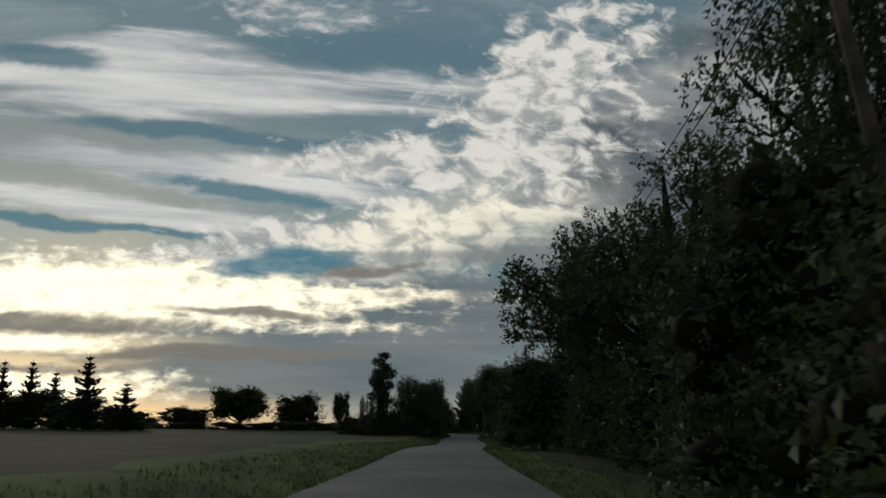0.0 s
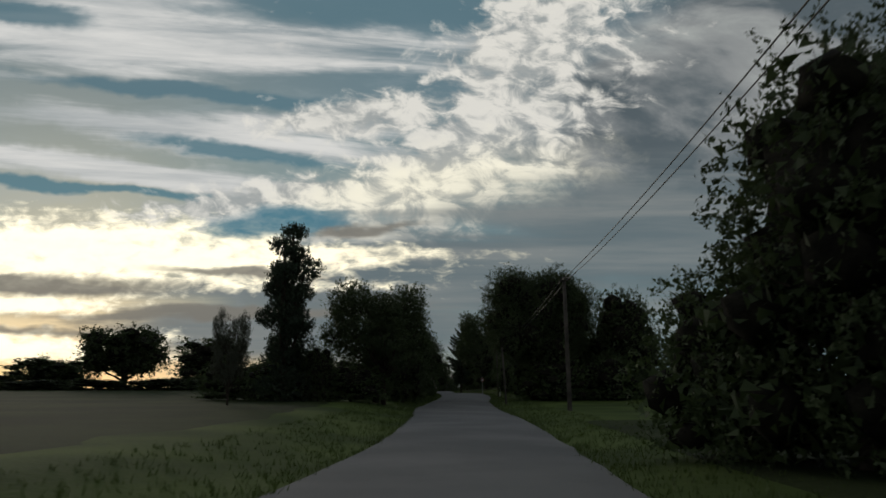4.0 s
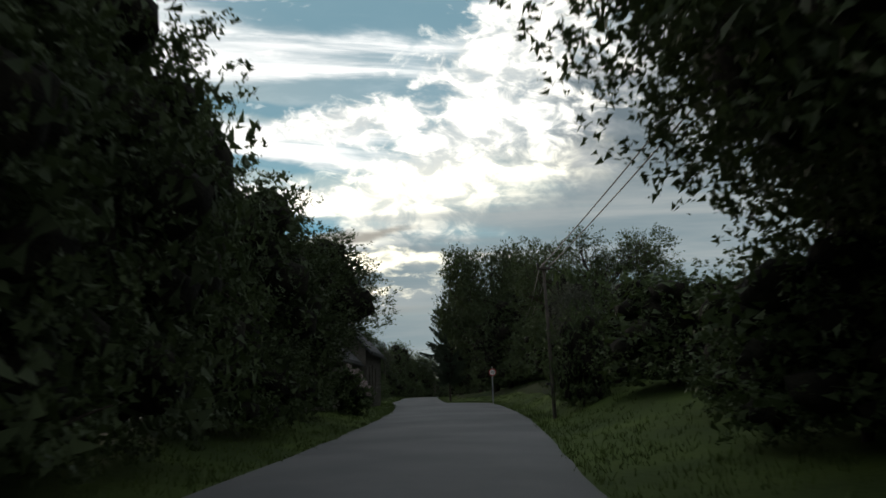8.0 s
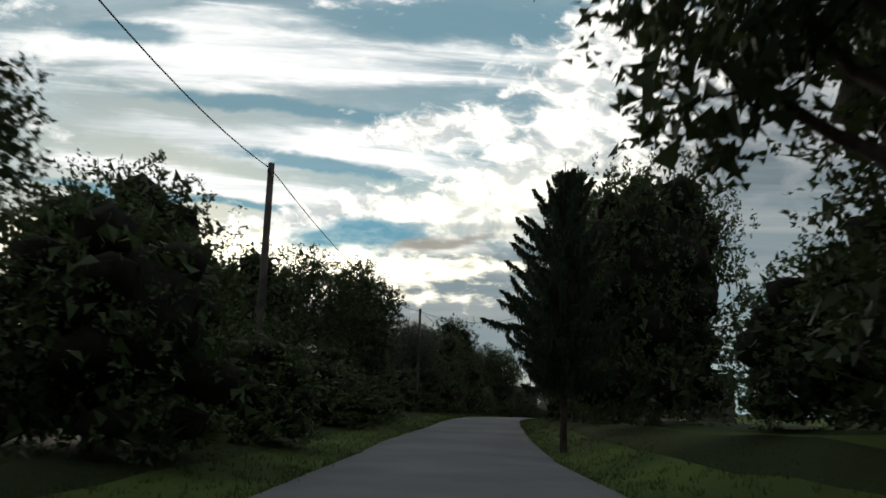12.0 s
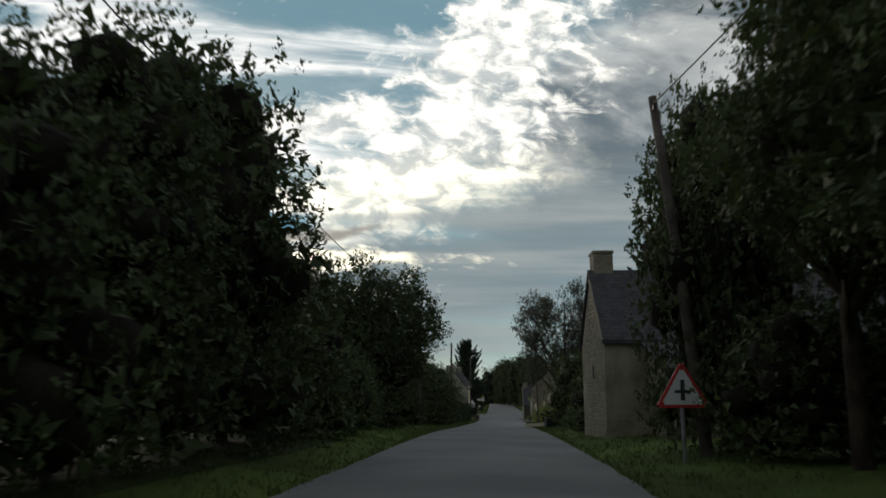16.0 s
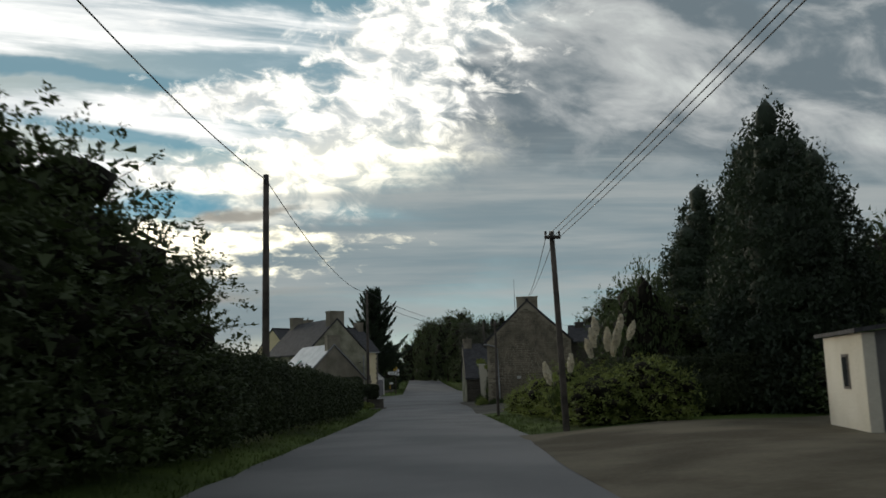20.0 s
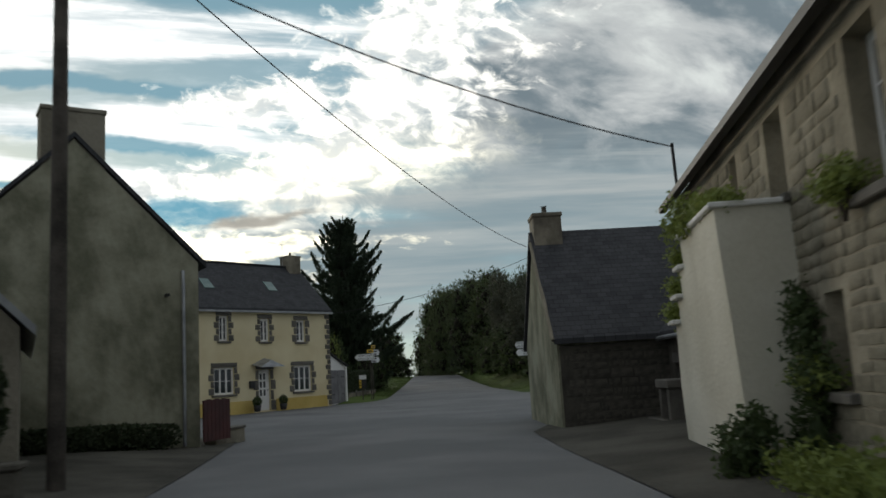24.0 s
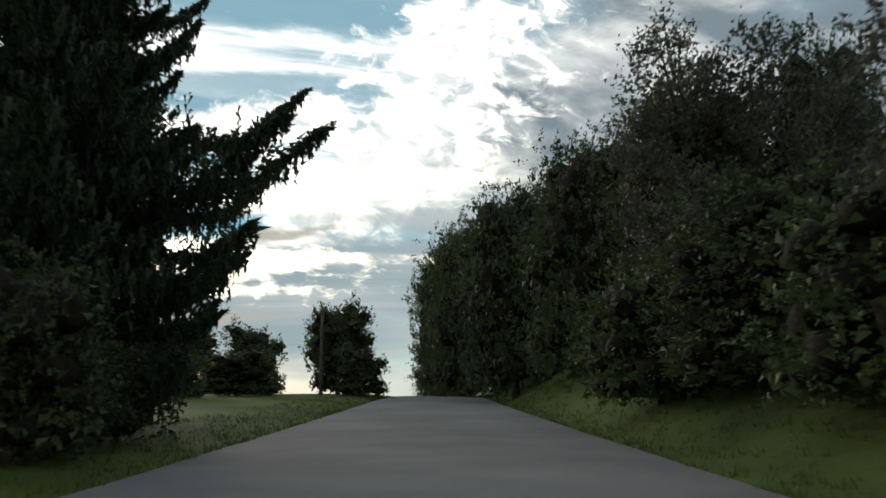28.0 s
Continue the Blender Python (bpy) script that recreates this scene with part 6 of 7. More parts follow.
def pampas(x, y, h, count):
    t = thing("pampas_grass", "pampas grass with tall cream plumes", "plant", pose(x, y, ground_z(x, y)))
    rng = np.random.default_rng(int(x * 10))
    n = 260
    w, r = rng.uniform(0, 2 * math.pi, n), rng.uniform(0.4, 0.9, n)
    base = np.stack([0.2 * np.cos(w), 0.2 * np.sin(w), np.zeros(n)], 1)
    tip = np.stack([r * np.cos(w), r * np.sin(w), 1.3 - 0.65 * r + rng.normal(0, 0.12, n)], 1)
    side = np.stack([-np.sin(w), np.cos(w), np.zeros(n)], 1) * 0.014
    mid = base * 0.45 + tip * 0.55 + np.array([0, 0, 0.3])
    v = np.stack([base - side, base + side, mid + side, mid - side], 1).reshape(-1, 3)
    v2 = np.stack([mid - side, mid + side, tip], 1).reshape(-1, 3)
    f = np.arange(4 * n).reshape(-1, 4)
    raw("leaves", v, f, M_BLADE, t)
    raw("leaf_tips", v2, np.arange(3 * n).reshape(-1, 3), M_BLADE, t)
    for i in range(count):
        a, q = rng.uniform(0, 2 * math.pi), rng.uniform(0.1, 0.75)
        hh = h * rng.uniform(0.74, 1.03)
        px, py = q * math.cos(a), q * math.sin(a)
        vs, fs = tube([(px * 0.2, py * 0.2, 0), (px * 0.7, py * 0.7, hh * 0.6), (px, py, hh - 0.45)], [0.009, 0.007, 0.006], 4)
        raw("stalk", vs, fs, M_BLADE, t)
        m = 320
        s = rng.uniform(0, 1, m)
        rad = 0.135 * np.sin(np.pi * np.clip(s * 0.86 + 0.1, 0, 1))
        b = rng.uniform(0, 2 * math.pi, m)
        c = np.stack([px * (1 + 0.3 * s) + rad * np.cos(b) * 0.6, py * (1 + 0.3 * s) + rad * np.sin(b) * 0.6, hh - 0.5 + 0.5 * s], 1)
        vv, ff = leaf_tris(rng, c, 0.045, -1.5)
        raw("plume", vv, ff, M_PLUME, t)


pampas(1.3, 284.6, 2.75, 10)
pampas(0.2, 284.9, 2.1, 3)


# ---- hedges ----
def hedge(x0, y0, x1, y1, width, height, label="dense dark clipped hedge along the road", mat=None, seed=0, size=0.05, crest=0.12):
    """A clipped hedge between two points: leaves on a rounded bank-like body."""
    rng = np.random.default_rng(seed + 77)
    length = math.hypot(x1 - x0, y1 - y0)
    n = int(2300 * length * (0.5 + height / 3))
    s = rng.uniform(-0.2, length + 0.2, n)
    a = rng.uniform(0, math.pi, n)
    prof = np.array([[math.copysign(abs(math.cos(q)) ** 0.35, math.cos(q)), abs(math.sin(q)) ** 0.5] for q in a])
    k = np.where(rng.random(n) < 0.25, rng.uniform(0.5, 0.95, n), rng.normal(1.0, 0.04, n))
    bump = 1 + crest * np.array([noise.noise((q * 0.6, seed, 0)) for q in s])
    lx = prof[:, 0] * width / 2 * k
    lz = prof[:, 1] * height * k * bump
    ang = math.atan2(y1 - y0, x1 - x0)
    c = np.stack([s, lx, lz], 1)
    v, f = leaf_tris(rng, c, size)
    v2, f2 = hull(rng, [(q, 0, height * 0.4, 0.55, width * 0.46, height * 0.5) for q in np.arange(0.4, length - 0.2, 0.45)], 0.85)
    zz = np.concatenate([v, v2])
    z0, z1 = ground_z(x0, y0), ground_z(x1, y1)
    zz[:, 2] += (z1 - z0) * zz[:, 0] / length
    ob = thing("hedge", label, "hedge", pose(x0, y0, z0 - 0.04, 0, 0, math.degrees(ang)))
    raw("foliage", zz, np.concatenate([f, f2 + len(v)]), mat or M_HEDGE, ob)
    chunks = [tube([(q, 0, -0.1), (q + 0.1, 0.05, height * 0.7)], [0.03, 0.012], 5) for q in np.arange(0.5, length, 0.9)]
    if chunks:
        vs, fs = merged(chunks)
        raw("stems", vs, fs, M_BARK, ob)
    return ob


for i in range(-1, 4):
    ya, yb = 284.0 + i * 6.6, 284.0 + (i + 1) * 6.6
    hedge(edge_left(ya) - 1.5, ya, edge_left(yb) - 1.5, yb, 1.5, 1.75 - 0.05 * i, seed=i)
hedge(2.1, 286.4, 8.5, 285.2, 1.2, 1.65, "square-cut dark hedge behind the pampas grass", seed=8)
hedge(3.2, 291.5, 3.9, 304.0, 1.4, 1.3, "low dark hedge before the stone house", seed=9)

def clipped_bush(x, y, width, depth, height, label, seed, stem=0.0):
    """A garden bush clipped to a rounded block, on short stems."""
    rng = np.random.default_rng(seed)
    n = int(5200 * width * height)
    d = rng.normal(0, 1, (n, 3))
    d /= np.linalg.norm(d, axis=1)[:, None]
    d = np.sign(d) * np.abs(d) ** 0.55
    k = np.where(rng.random(n) < 0.2, rng.uniform(0.6, 0.95, n), rng.normal(1.0, 0.035, n))
    k *= 1 + 0.07 * np.array([noise.noise((q[0] * 1.7, q[1] * 1.7, q[2] * 1.7 + seed)) for q in d])
    half = np.array([width / 2, depth / 2, height * 0.5])
    pts = d * half / 1.12 * k[:, None]
    pts[:, 2] += height * 0.52 + stem
    v, f = leaf_tris(rng, pts, 0.05)
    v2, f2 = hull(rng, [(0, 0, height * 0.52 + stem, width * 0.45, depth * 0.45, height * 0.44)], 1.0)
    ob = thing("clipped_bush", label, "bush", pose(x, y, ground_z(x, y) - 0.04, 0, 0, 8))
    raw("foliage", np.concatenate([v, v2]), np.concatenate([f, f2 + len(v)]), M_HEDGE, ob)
    vs, fs = merged([tube([(q, 0, -0.1), (q * 2, 0.05, height * 0.6 + stem)], [0.035, 0.015], 5) for q in (-0.2, 0.0, 0.18)])
    raw("stems", vs, fs, M_BARK, ob)
    return ob


clipped_bush(-6.2, 316.9, 1.7, 1.5, 1.5, "large dark garden bush clipped to a rounded block", 10, 0.5)
clipped_bush(-5.05, 319.6, 1.5, 1.1, 1.05, "smaller dark clipped bush over a low wall", 11, 0.55)
gp = thing("gate_pillar", "short grey stone gate pillar under the clipped bush", "pillar", pose(-5.45, 319.0, ground_z(-5.45, 319.0), 0, 0, 8))
part("shaft", boxed(-0.24, 0.24, -0.2, 0.2, -0.2, 0.6, bevel=0.025), M_GRANITE, gp)
part("cap", boxed(-0.28, 0.28, -0.24, 0.24, 0.6, 0.66, bevel=0.015), M_GRANITE, gp)
yw = thing("low_wall", "low dark stone wall below the clipped bush", "wall", pose(-5.2, 319.2, ground_z(-5, 319.5), 0, 0, 8))
part("wall", boxed(0.05, 1.15, 0.0, 0.3, -0.2, 0.5, bevel=0.02), M_DARKSTONE, yw)
part("coping", boxed(0.03, 1.18, -0.03, 0.33, 0.5, 0.56, bevel=0.015), M_DARKSTONE, yw)
clipped_bush(-8.0, 316.6, 1.7, 1.5, 1.6, "dark clipped garden bush behind the hedge", 12, 0.2)
for x0, x1 in ((10.5, 16.0), (16.0, 22.0), (22.0, 29.0)):
    hedge(x0, 362.6 + (x0 - 10) * 0.06, x1, 362.6 + (x1 - 10) * 0.06, 1.6, 2.3, "dark roadside hedge behind the signs", seed=int(x0), crest=0.3)
hedge(-4.0, 364.6, -1.5, 380.0, 1.4, 1.5, "dark garden hedge below the spruce", seed=13)

gw = thing("garden_wall", "low grey stone wall below the hedge", "wall", pose(-3.4, 363.9, road_z(364), 0, 0, 79))
part("wall", boxed(0, 9.0, 0, 0.3, -0.4, 0.42, bevel=0.02), M_STONE, gw)
part("coping", boxed(-0.03, 9.03, -0.03, 0.33, 0.42, 0.48, bevel=0.012), M_GRANITE, gw)
for q in (0.0, 2.6, 5.2):
    part("pillar", boxed(q, q + 0.22, -0.05, -0.003, -0.4, 0.6, bevel=0.015), M_GRANITE, gw)

def apron(name, label, side, ya, yb, reach):
    """Trodden ground beside the road."""
    vs, fs = [], []
    n = int((yb - ya) / 1.2) + 1
    for i in range(n):
        y = ya + (yb - ya) * i / (n - 1)
        e = edge_right(y) if side > 0 else edge_left(y)
        for k in range(6):
            o = -0.25 + (k / 5) * (reach + 0.5 * math.sin(i * 1.3))
            vs.append((e + side * o, y, road_z(y) + bank(y, side * max(0.0, o)) + (0.02 + 0.015 * noise.noise((o, y, 2)) if k < 5 and 0 < i < n - 1 else -0.09)))
    for i in range(n - 1):
        for k in range(5):
            q = (i * 6 + k, i * 6 + k + 1, (i + 1) * 6 + k + 1, (i + 1) * 6 + k)
            fs.append(q if side > 0 else q[::-1])
    tagged(raw(name, vs, fs, M_GRAVEL, smooth_faces=True), label, "ground", kind="structure")


M_GRAVEL = material("gravel_ground", (0.055, 0.052, 0.044), (0.115, 0.108, 0.09), 0.6, 0.95, 0.7, 14)
apron("forecourt_right", "gravel ground before the stone house and barn", 1, 304, 341, 5.5)
apron("forecourt_left", "gravel ground before the rendered houses", -1, 316, 336, 6.0)

# ---- village, right side ----
R3H = [(8.7, 9.35, 2.4, 3.72), (6.15, 6.82, 2.8, 3.75), (8.95, 9.7, 0.5, 1.72), (7.5, 8.0, 0.8, 1.7), (4.35, 4.75, 3.2, 3.75)]
z3 = road_z(320) + 0.02
R3M = pose(4.6, 326.8, z3, 0, 0, -100.8)
R3 = hollow_house("stone_house", "two-storey stone house with gable towards the village road", (4.6, 326.8), -100.8, 10.6, 5.4, 4.1, 6.6, M_PALEWALL, R3H, z3, thick=0.4, gutter_mat=M_CABLE)
chimney(R3, 10.25, 2.7, 5.6, 6.98, 0.66, 1.36, M_PALEWALL)
vs, fs = tube([(9.8, 1.9, 5.4), (9.8, 1.9, 8.2)], [0.02, 0.012], 6)
raw("aerial", vs, fs, M_CABLE, R3)
for i, (a, b, c, d) in enumerate(R3H):
    window(R3, a, b, c, d, 2, 2, y=0.2, frame_mat=M_RED if i == 2 else None)
masonry(R3, PALE_BLOCKS, lambda x, z: 0 < x < 10.6 and 0 < z < 3.9 and not any(h[0] - 0.03 < x < h[1] + 0.03 and h[2] - 0.12 < z < h[3] + 0.03 for h in R3H), 0, 10.6, 0, 3.9, 21, proud=0.014)


def gable_stones(parent, x, depth, eave, ridge, meshes, seed, limit=300, course=0.15, width=0.33):
    """Uneven stones on the end wall at local x, facing +x."""
    rng = random.Random(seed)
    z, n, rest = 0.0, 0, []
    while z < ridge:
        h = course * rng.uniform(0.6, 1.5)
        y = -rng.uniform(0, width)
        while y < depth:
            w = width * rng.uniform(0.4, 1.8)
            top = min(eave + (ridge - eave) * (1 - abs(q - depth / 2) / (depth / 2)) for q in (y, y + w)) - 0.03
            if y > 0.01 and y + w < depth - 0.01 and z + h < top:
                d = 0.009 * rng.uniform(0.4, 1.5)
                m = pose(x + d / 2 - 0.01, y + w / 2, z + h / 2, 0, rng.uniform(-3, 3), 90) @ Matrix.Diagonal((w - 0.014, d + 0.02, h - 0.014, 1))
                k = rng.randrange(len(meshes))
                if n < limit:
                    ob = new("stone", meshes[k])
                    ob.parent = parent
                    ob.matrix_basis = m
                else:
                    rest.append((k, m))
                n += 1
            y += w
        z += h
    if rest:
        joined(parent, meshes, rest)


gable_stones(R3, 10.598, 5.4, 4.1, 6.6, FIELD_BLOCKS, 22, course=0.1, width=0.3)
vs, fs = tube([(10.64, -0.2, 3.95), (10.69, 0.1, 3.92), (10.69, 0.58, 3.8), (10.69, 0.66, 3.68), (10.69, 0.74, 0.05)], [0.045] * 5, 8)
raw("downpipe", vs, fs, M_GUTTER, R3)
part("vent", boxed(10.62, 10.68, 1.87, 2.12, 1.72, 1.9, bevel=0.01), M_SHUTTER, R3)
vs, fs = tube([(0.9, -0.1, 3.75), (0.9, -0.12, 4.95), (0.9, -0.12, 4.96)], [0.03, 0.03, 0.03], 6)
raw("cable_mast", vs, fs, M_CABLE, R3)

# outside stair against the facade, its wall stepping down away from the gable
STAIR = R3M @ pose(0.4, 0, 0)
stair = thing("stair_wall", "white plastered outside stair with stepped coping", "stair", STAIR)
outline = [(6.5, -0.4), (6.45, 2.7), (4.25, 2.7), (4.25, 2.33), (3.85, 2.33), (3.85, 1.98), (3.4, 1.98), (3.4, 1.66), (2.95, 1.66), (2.75, 1.15), (2.6, 0.8), (2.5, -0.4)]
bm = bmesh.new()
front = [bm.verts.new((x, -0.78 + 0.05 * (2.7 - z), z)) for x, z in outline]
back = [bm.verts.new((x, -0.002, z)) for x, z in outline]
bm.faces.new(front)
bm.faces.new(back[::-1])
for i in range(len(outline)):
    j = (i + 1) % len(outline)
    bm.faces.new((front[j], front[i], back[i], back[j]))
bmesh.ops.recalc_face_normals(bm, faces=bm.faces)
part("wall", bm, M_CREAM, stair)
for x0, x1, z in ((4.2, 6.5, 2.7), (3.78, 4.25, 2.33), (3.33, 3.85, 1.98), (2.88, 3.4, 1.66)):
    part("coping", boxed(x0, x1, -0.84, -0.003, z, z + 0.06, bevel=0.012), M_WHITE, stair)

# low slate-roofed building behind the stone house
rear = house("outbuilding", "low dark stone outbuilding with slate roof and end chimney", (8.56, 317.9), -10.6, 6.0, 3.2, 3.75, 4.8, M_DARKSTONE, chimneys=((0.7, 0.6, 0.6, 5.2),))


def shrub(name, label, m, lobes, n, size, mat):
    """A loose plant of leaves on lobes, with a few stems."""
    t = thing(name, label, "plant", m)
    rng = np.random.default_rng(n)
    pts, c = clumped(rng, lobes, n // 12, 12, 0.06, 0.3)
    vv, ff = leaf_tris(rng, pts, size)
    v2, f2 = hull(rng, lobes, 0.6)
    raw("foliage", np.concatenate([vv, v2]), np.concatenate([ff, f2 + len(vv)]), mat, t)
    vs, fs = merged([tube([(0, 0, min(q[2] for q in lobes) - 0.3), (x, y, q)], [0.02, 0.006], 5) for x, y, q, *_ in lobes])
    raw("stems", vs, fs, M_BARK, t)
    return t


for x, y, k in ((-5.9, 315.6, 0.3), (-6.7, 315.3, 0.4), (-5.5, 316.6, 0.22), (-7.4, 315.2, 0.4), (-5.3, 317.6, 0.2)):
    shrub("garden_plant", "low leafy green plants at the garden edge", pose(x, y, ground_z(x, y)), [(0, 0, k * 0.7, 0.42, 0.4, k), (0.25, 0.1, k * 0.5, 0.32, 0.3, k * 0.8), (-0.28, -0.05, k * 0.5, 0.3, 0.3, k * 0.9)], 1800, 0.045, M_IVY)
shrub("stair_plant", "green trailing plant on top of the white stair", STAIR @ pose(5.3, -0.6, 2.76), [(-0.4, -0.1, 0.16, 0.45, 0.3, 0.22), (-0.9, -0.1, 0.1, 0.3, 0.28, 0.22), (0.4, 0, 0.08, 0.45, 0.22, 0.12), (0.9, 0, 0.05, 0.3, 0.2, 0.08)], 3000, 0.035, M_IVY)
for x, z in ((4.05, 2.39), (3.6, 2.04), (3.15, 1.72)):
    shrub("stair_plant", "yellow-green bushy pot plant on a stair step", STAIR @ pose(x, -0.55, z), [(0, 0, 0.14, 0.22, 0.3, 0.17), (-0.12, -0.05, 0.05, 0.16, 0.24, 0.12)], 1300, 0.035, M_IVY)
shrub("climbing_shrub", "dark climbing shrub against the stone facade", STAIR @ pose(6.95, -0.15, 0.0), [(0, 0, 0.4, 0.25, 0.22, 0.45), (0.1, 0, 0.95, 0.2, 0.17, 0.35), (-0.1, 0.02, 1.35, 0.2, 0.15, 0.3), (-0.2, 0.02, 1.65, 0.16, 0.14, 0.2)], 2600, 0.035, M_BUSH)
shrub("foot_plant", "small leafy plant at the foot of the white stair", STAIR @ pose(6.85, -0.8, 0.0), [(0, 0, 0.25, 0.28, 0.25, 0.3), (0.1, 0.1, 0.5, 0.16, 0.16, 0.16)], 1400, 0.04, M_BUSH)
for x, w, k in ((7.7, 0.45, 0.22), (8.5, 0.5, 0.2), (9.3, 0.55, 0.3), (10.1, 0.5, 0.35)):
    shrub("foot_plant", "low dark plants along the foot of the stone wall", STAIR @ pose(x, -0.45, 0.0), [(0, 0, k * 0.7, w, 0.3, k), (0.3, -0.1, k * 0.5, w * 0.6, 0.26, k * 0.8), (-0.3, 0.05, k * 0.5, w * 0.6, 0.24, k * 0.9)], 1800, 0.035, M_IVY)
for y, w, k in ((0.6, 0.5, 0.3), (1.6, 0.6, 0.28), (2.7, 0.7, 0.5), (3.7, 0.7, 0.7), (4.8, 0.8, 0.8)):
    shrub("foot_plant", "low dark bush along the foot of the gable", STAIR @ pose(10.65, y, 0.0), [(0, 0, k * 0.7, 0.32, w, k), (0.1, 0.3, k * 0.5, 0.3, w * 0.6, k * 0.8), (0.05, -0.3, k * 0.5, 0.3, w * 0.6, k * 0.8)], 2200, 0.04, M_BUSH)
for a, c in ((8.62, 2.42), (7.35, 0.82)):
    shrub("window_box", "flowering window box on the stone sill", R3M @ pose(a, -0.12, c + 0.05), [(-0.2, 0, 0.05, 0.2, 0.12, 0.12), (0, 0, 0.08, 0.2, 0.13, 0.14), (0.2, 0, 0.04, 0.2, 0.12, 0.11)], 1300, 0.028, M_IVY)

shrub("pole_ivy", "dark ivy climbing the foot of the utility pole", pose(8.85, 360.2, road_z(360)), [(0.1, 0, 0.6, 0.5, 0.45, 0.8), (0.05, 0, 1.6, 0.42, 0.4, 0.7), (0.0, 0, 2.5, 0.36, 0.34, 0.6), (-0.05, 0, 3.2, 0.22, 0.22, 0.45), (0.35, 0, 2.9, 0.25, 0.2, 0.25), (-0.4, 0, 2.2, 0.25, 0.2, 0.3)], 5200, 0.05, M_HEDGE)
# barn whose gable faces the road
zb = road_z(331) + 0.1
BARN = thing("barn", "stone barn with slate roof, rendered gable and darker long wall", "barn", pose(2.8, 329.9, zb, 0, 0, -3))
part("wall", prism(9, 5.6, 1.85, 4.5), M_LICHEN, BARN)
part("roof", roof_of(9, 5.6, 1.85, 4.5), M_SLATE, BARN)
chimney(BARN, 0.36, 2.8, 3.4, 5.1, 0.7, 0.85, M_STONE)
pots(BARN, 0.36, 2.8, 5.1, 1)
verge(BARN, 5.6, 1.85, 4.5)
# a thin slab makes the long wall darker than the gable
part("front_wall", boxed(0.05, 8.9, -0.03, -0.002, -0.5, 1.7), M_DARKSTONE, BARN)
masonry(BARN, DARK_BLOCKS, lambda x, z: 0.1 < x < 5 and 0 < z < 1.65, 0.1, 5, 0, 1.65, 31, limit=150, origin=(0, -0.03))
CARTM = pose(5.2, 329.86, zb, 0, 0, -93)
cart = thing("cart_shelter", "low slate-roofed shelter with a dark opening against the barn", "shelter", CARTM)
part("wall", pierced(2.5, 1.95, 0.22, [(0.55, 1.45, 0.3, 1.2), (1.75, 2.2, 0.4, 1.3)]), M_DARKSTONE, cart)
part("end_wall", boxed(2.28, 2.498, 0.222, 2.6, -0.4, 1.9), M_DARKSTONE, cart)
part("lintel", boxed(0.45, 1.6, -0.03, 0.1, 1.2, 1.42, bevel=0.015), M_GRANITE, cart)
bm = bmesh.new()
prof = [(-0.2, 1.78), (2.7, 4.4), (2.7, 4.5), (-0.2, 1.88)]
ra, rb = [[bm.verts.new((x, y, z)) for y, z in prof] for x in (-2.4, 2.6)]
bm.faces.new(ra)
bm.faces.new(rb[::-1])
for i in range(4):
    j = (i + 1) % 4
    bm.faces.new((ra[j], ra[i], rb[i], rb[j]))
bmesh.ops.recalc_face_normals(bm, faces=bm.faces)
part("roof", bm, M_SLATE, cart)
vs, fs = tube([(0.0, -0.24, 1.74), (2.6, -0.24, 1.76)], [0.05, 0.05], 8)
raw("gutter", vs, fs, M_GUTTER, cart)
vs, fs = tube([(0.05, -0.22, 1.72), (0.05, -0.12, 1.5), (0.08, -0.1, 0.3), (0.1, -0.2, 0.05)], [0.035] * 4, 7)
raw("downpipe", vs, fs, M_GUTTER, cart)
trough = thing("stone_bench", "old grey stone trough bench under the shelter eave", "bench", CARTM @ pose(1.5, -0.4, 0))
part("leg", boxed(-0.32, -0.22, -0.18, 0.18, -0.15, 0.72, bevel=0.02), M_GRANITE, trough)
part("leg", boxed(0.24, 0.36, -0.18, 0.18, -0.15, 0.72, bevel=0.02), M_GRANITE, trough)
part("slab", boxed(-0.4, 0.42, -0.22, 0.22, 0.72, 0.9, bevel=0.025), M_GRANITE, trough)
part("step", boxed(-0.75, 0.45, -0.35, -0.224, -0.15, 0.14, bevel=0.03), M_GRANITE, trough)

# ---- village, left side ----
zl = road_z(322) + 0.0
L2 = thing("small_house", "small rendered house with gable and stout chimney", "house", pose(-5.35, 322.5, zl, 0, 0, 112.5))
part("wall", prism(7.0, 4.4, 2.1, 4.35), M_RENDER, L2)
part("roof", roof_of(7.0, 4.4, 2.1, 4.35), M_SMOOTHROOF, L2, "pale smooth roof")
chimney(L2, 0.35, 2.2, 3.2, 5.15, 0.6, 0.95, M_RENDER)
sk = part("skylight", boxed(-0.3, 0.3, -0.3, 0.3, 0, 0.05), M_SKYLIGHT, L2)
sk.matrix_basis = pose(4.0, 3.55, 3.25, -45.6)
LH = thing("rendered_house", "tall grey rendered house with gable chimney", "house", pose(-5.1, 331.3, zl - 0.02, 0, 0, 118))
part("wall", prism(8.5, 5.3, 4.1, 6.75), M_LICHEN, LH)
part("roof", roof_of(8.5, 5.3, 4.1, 6.75, end=0.05), M_SLATE, LH)
chimney(LH, 0.4, 2.65, 5.6, 7.5, 0.7, 1.3, M_RENDER)
chimney(LH, 8.1, 2.65, 5.6, 7.5, 0.7, 1.0, M_RENDER)
part("lamp_bracket", boxed(-0.25, 0.0, 0.7, 0.76, 3.3, 3.36), M_CABLE, LH)
vs, fs = tube([(-0.02, 0.35, 3.9), (-0.06, 0.35, 3.7), (-0.06, 0.35, 0.0)], [0.04] * 3, 7)
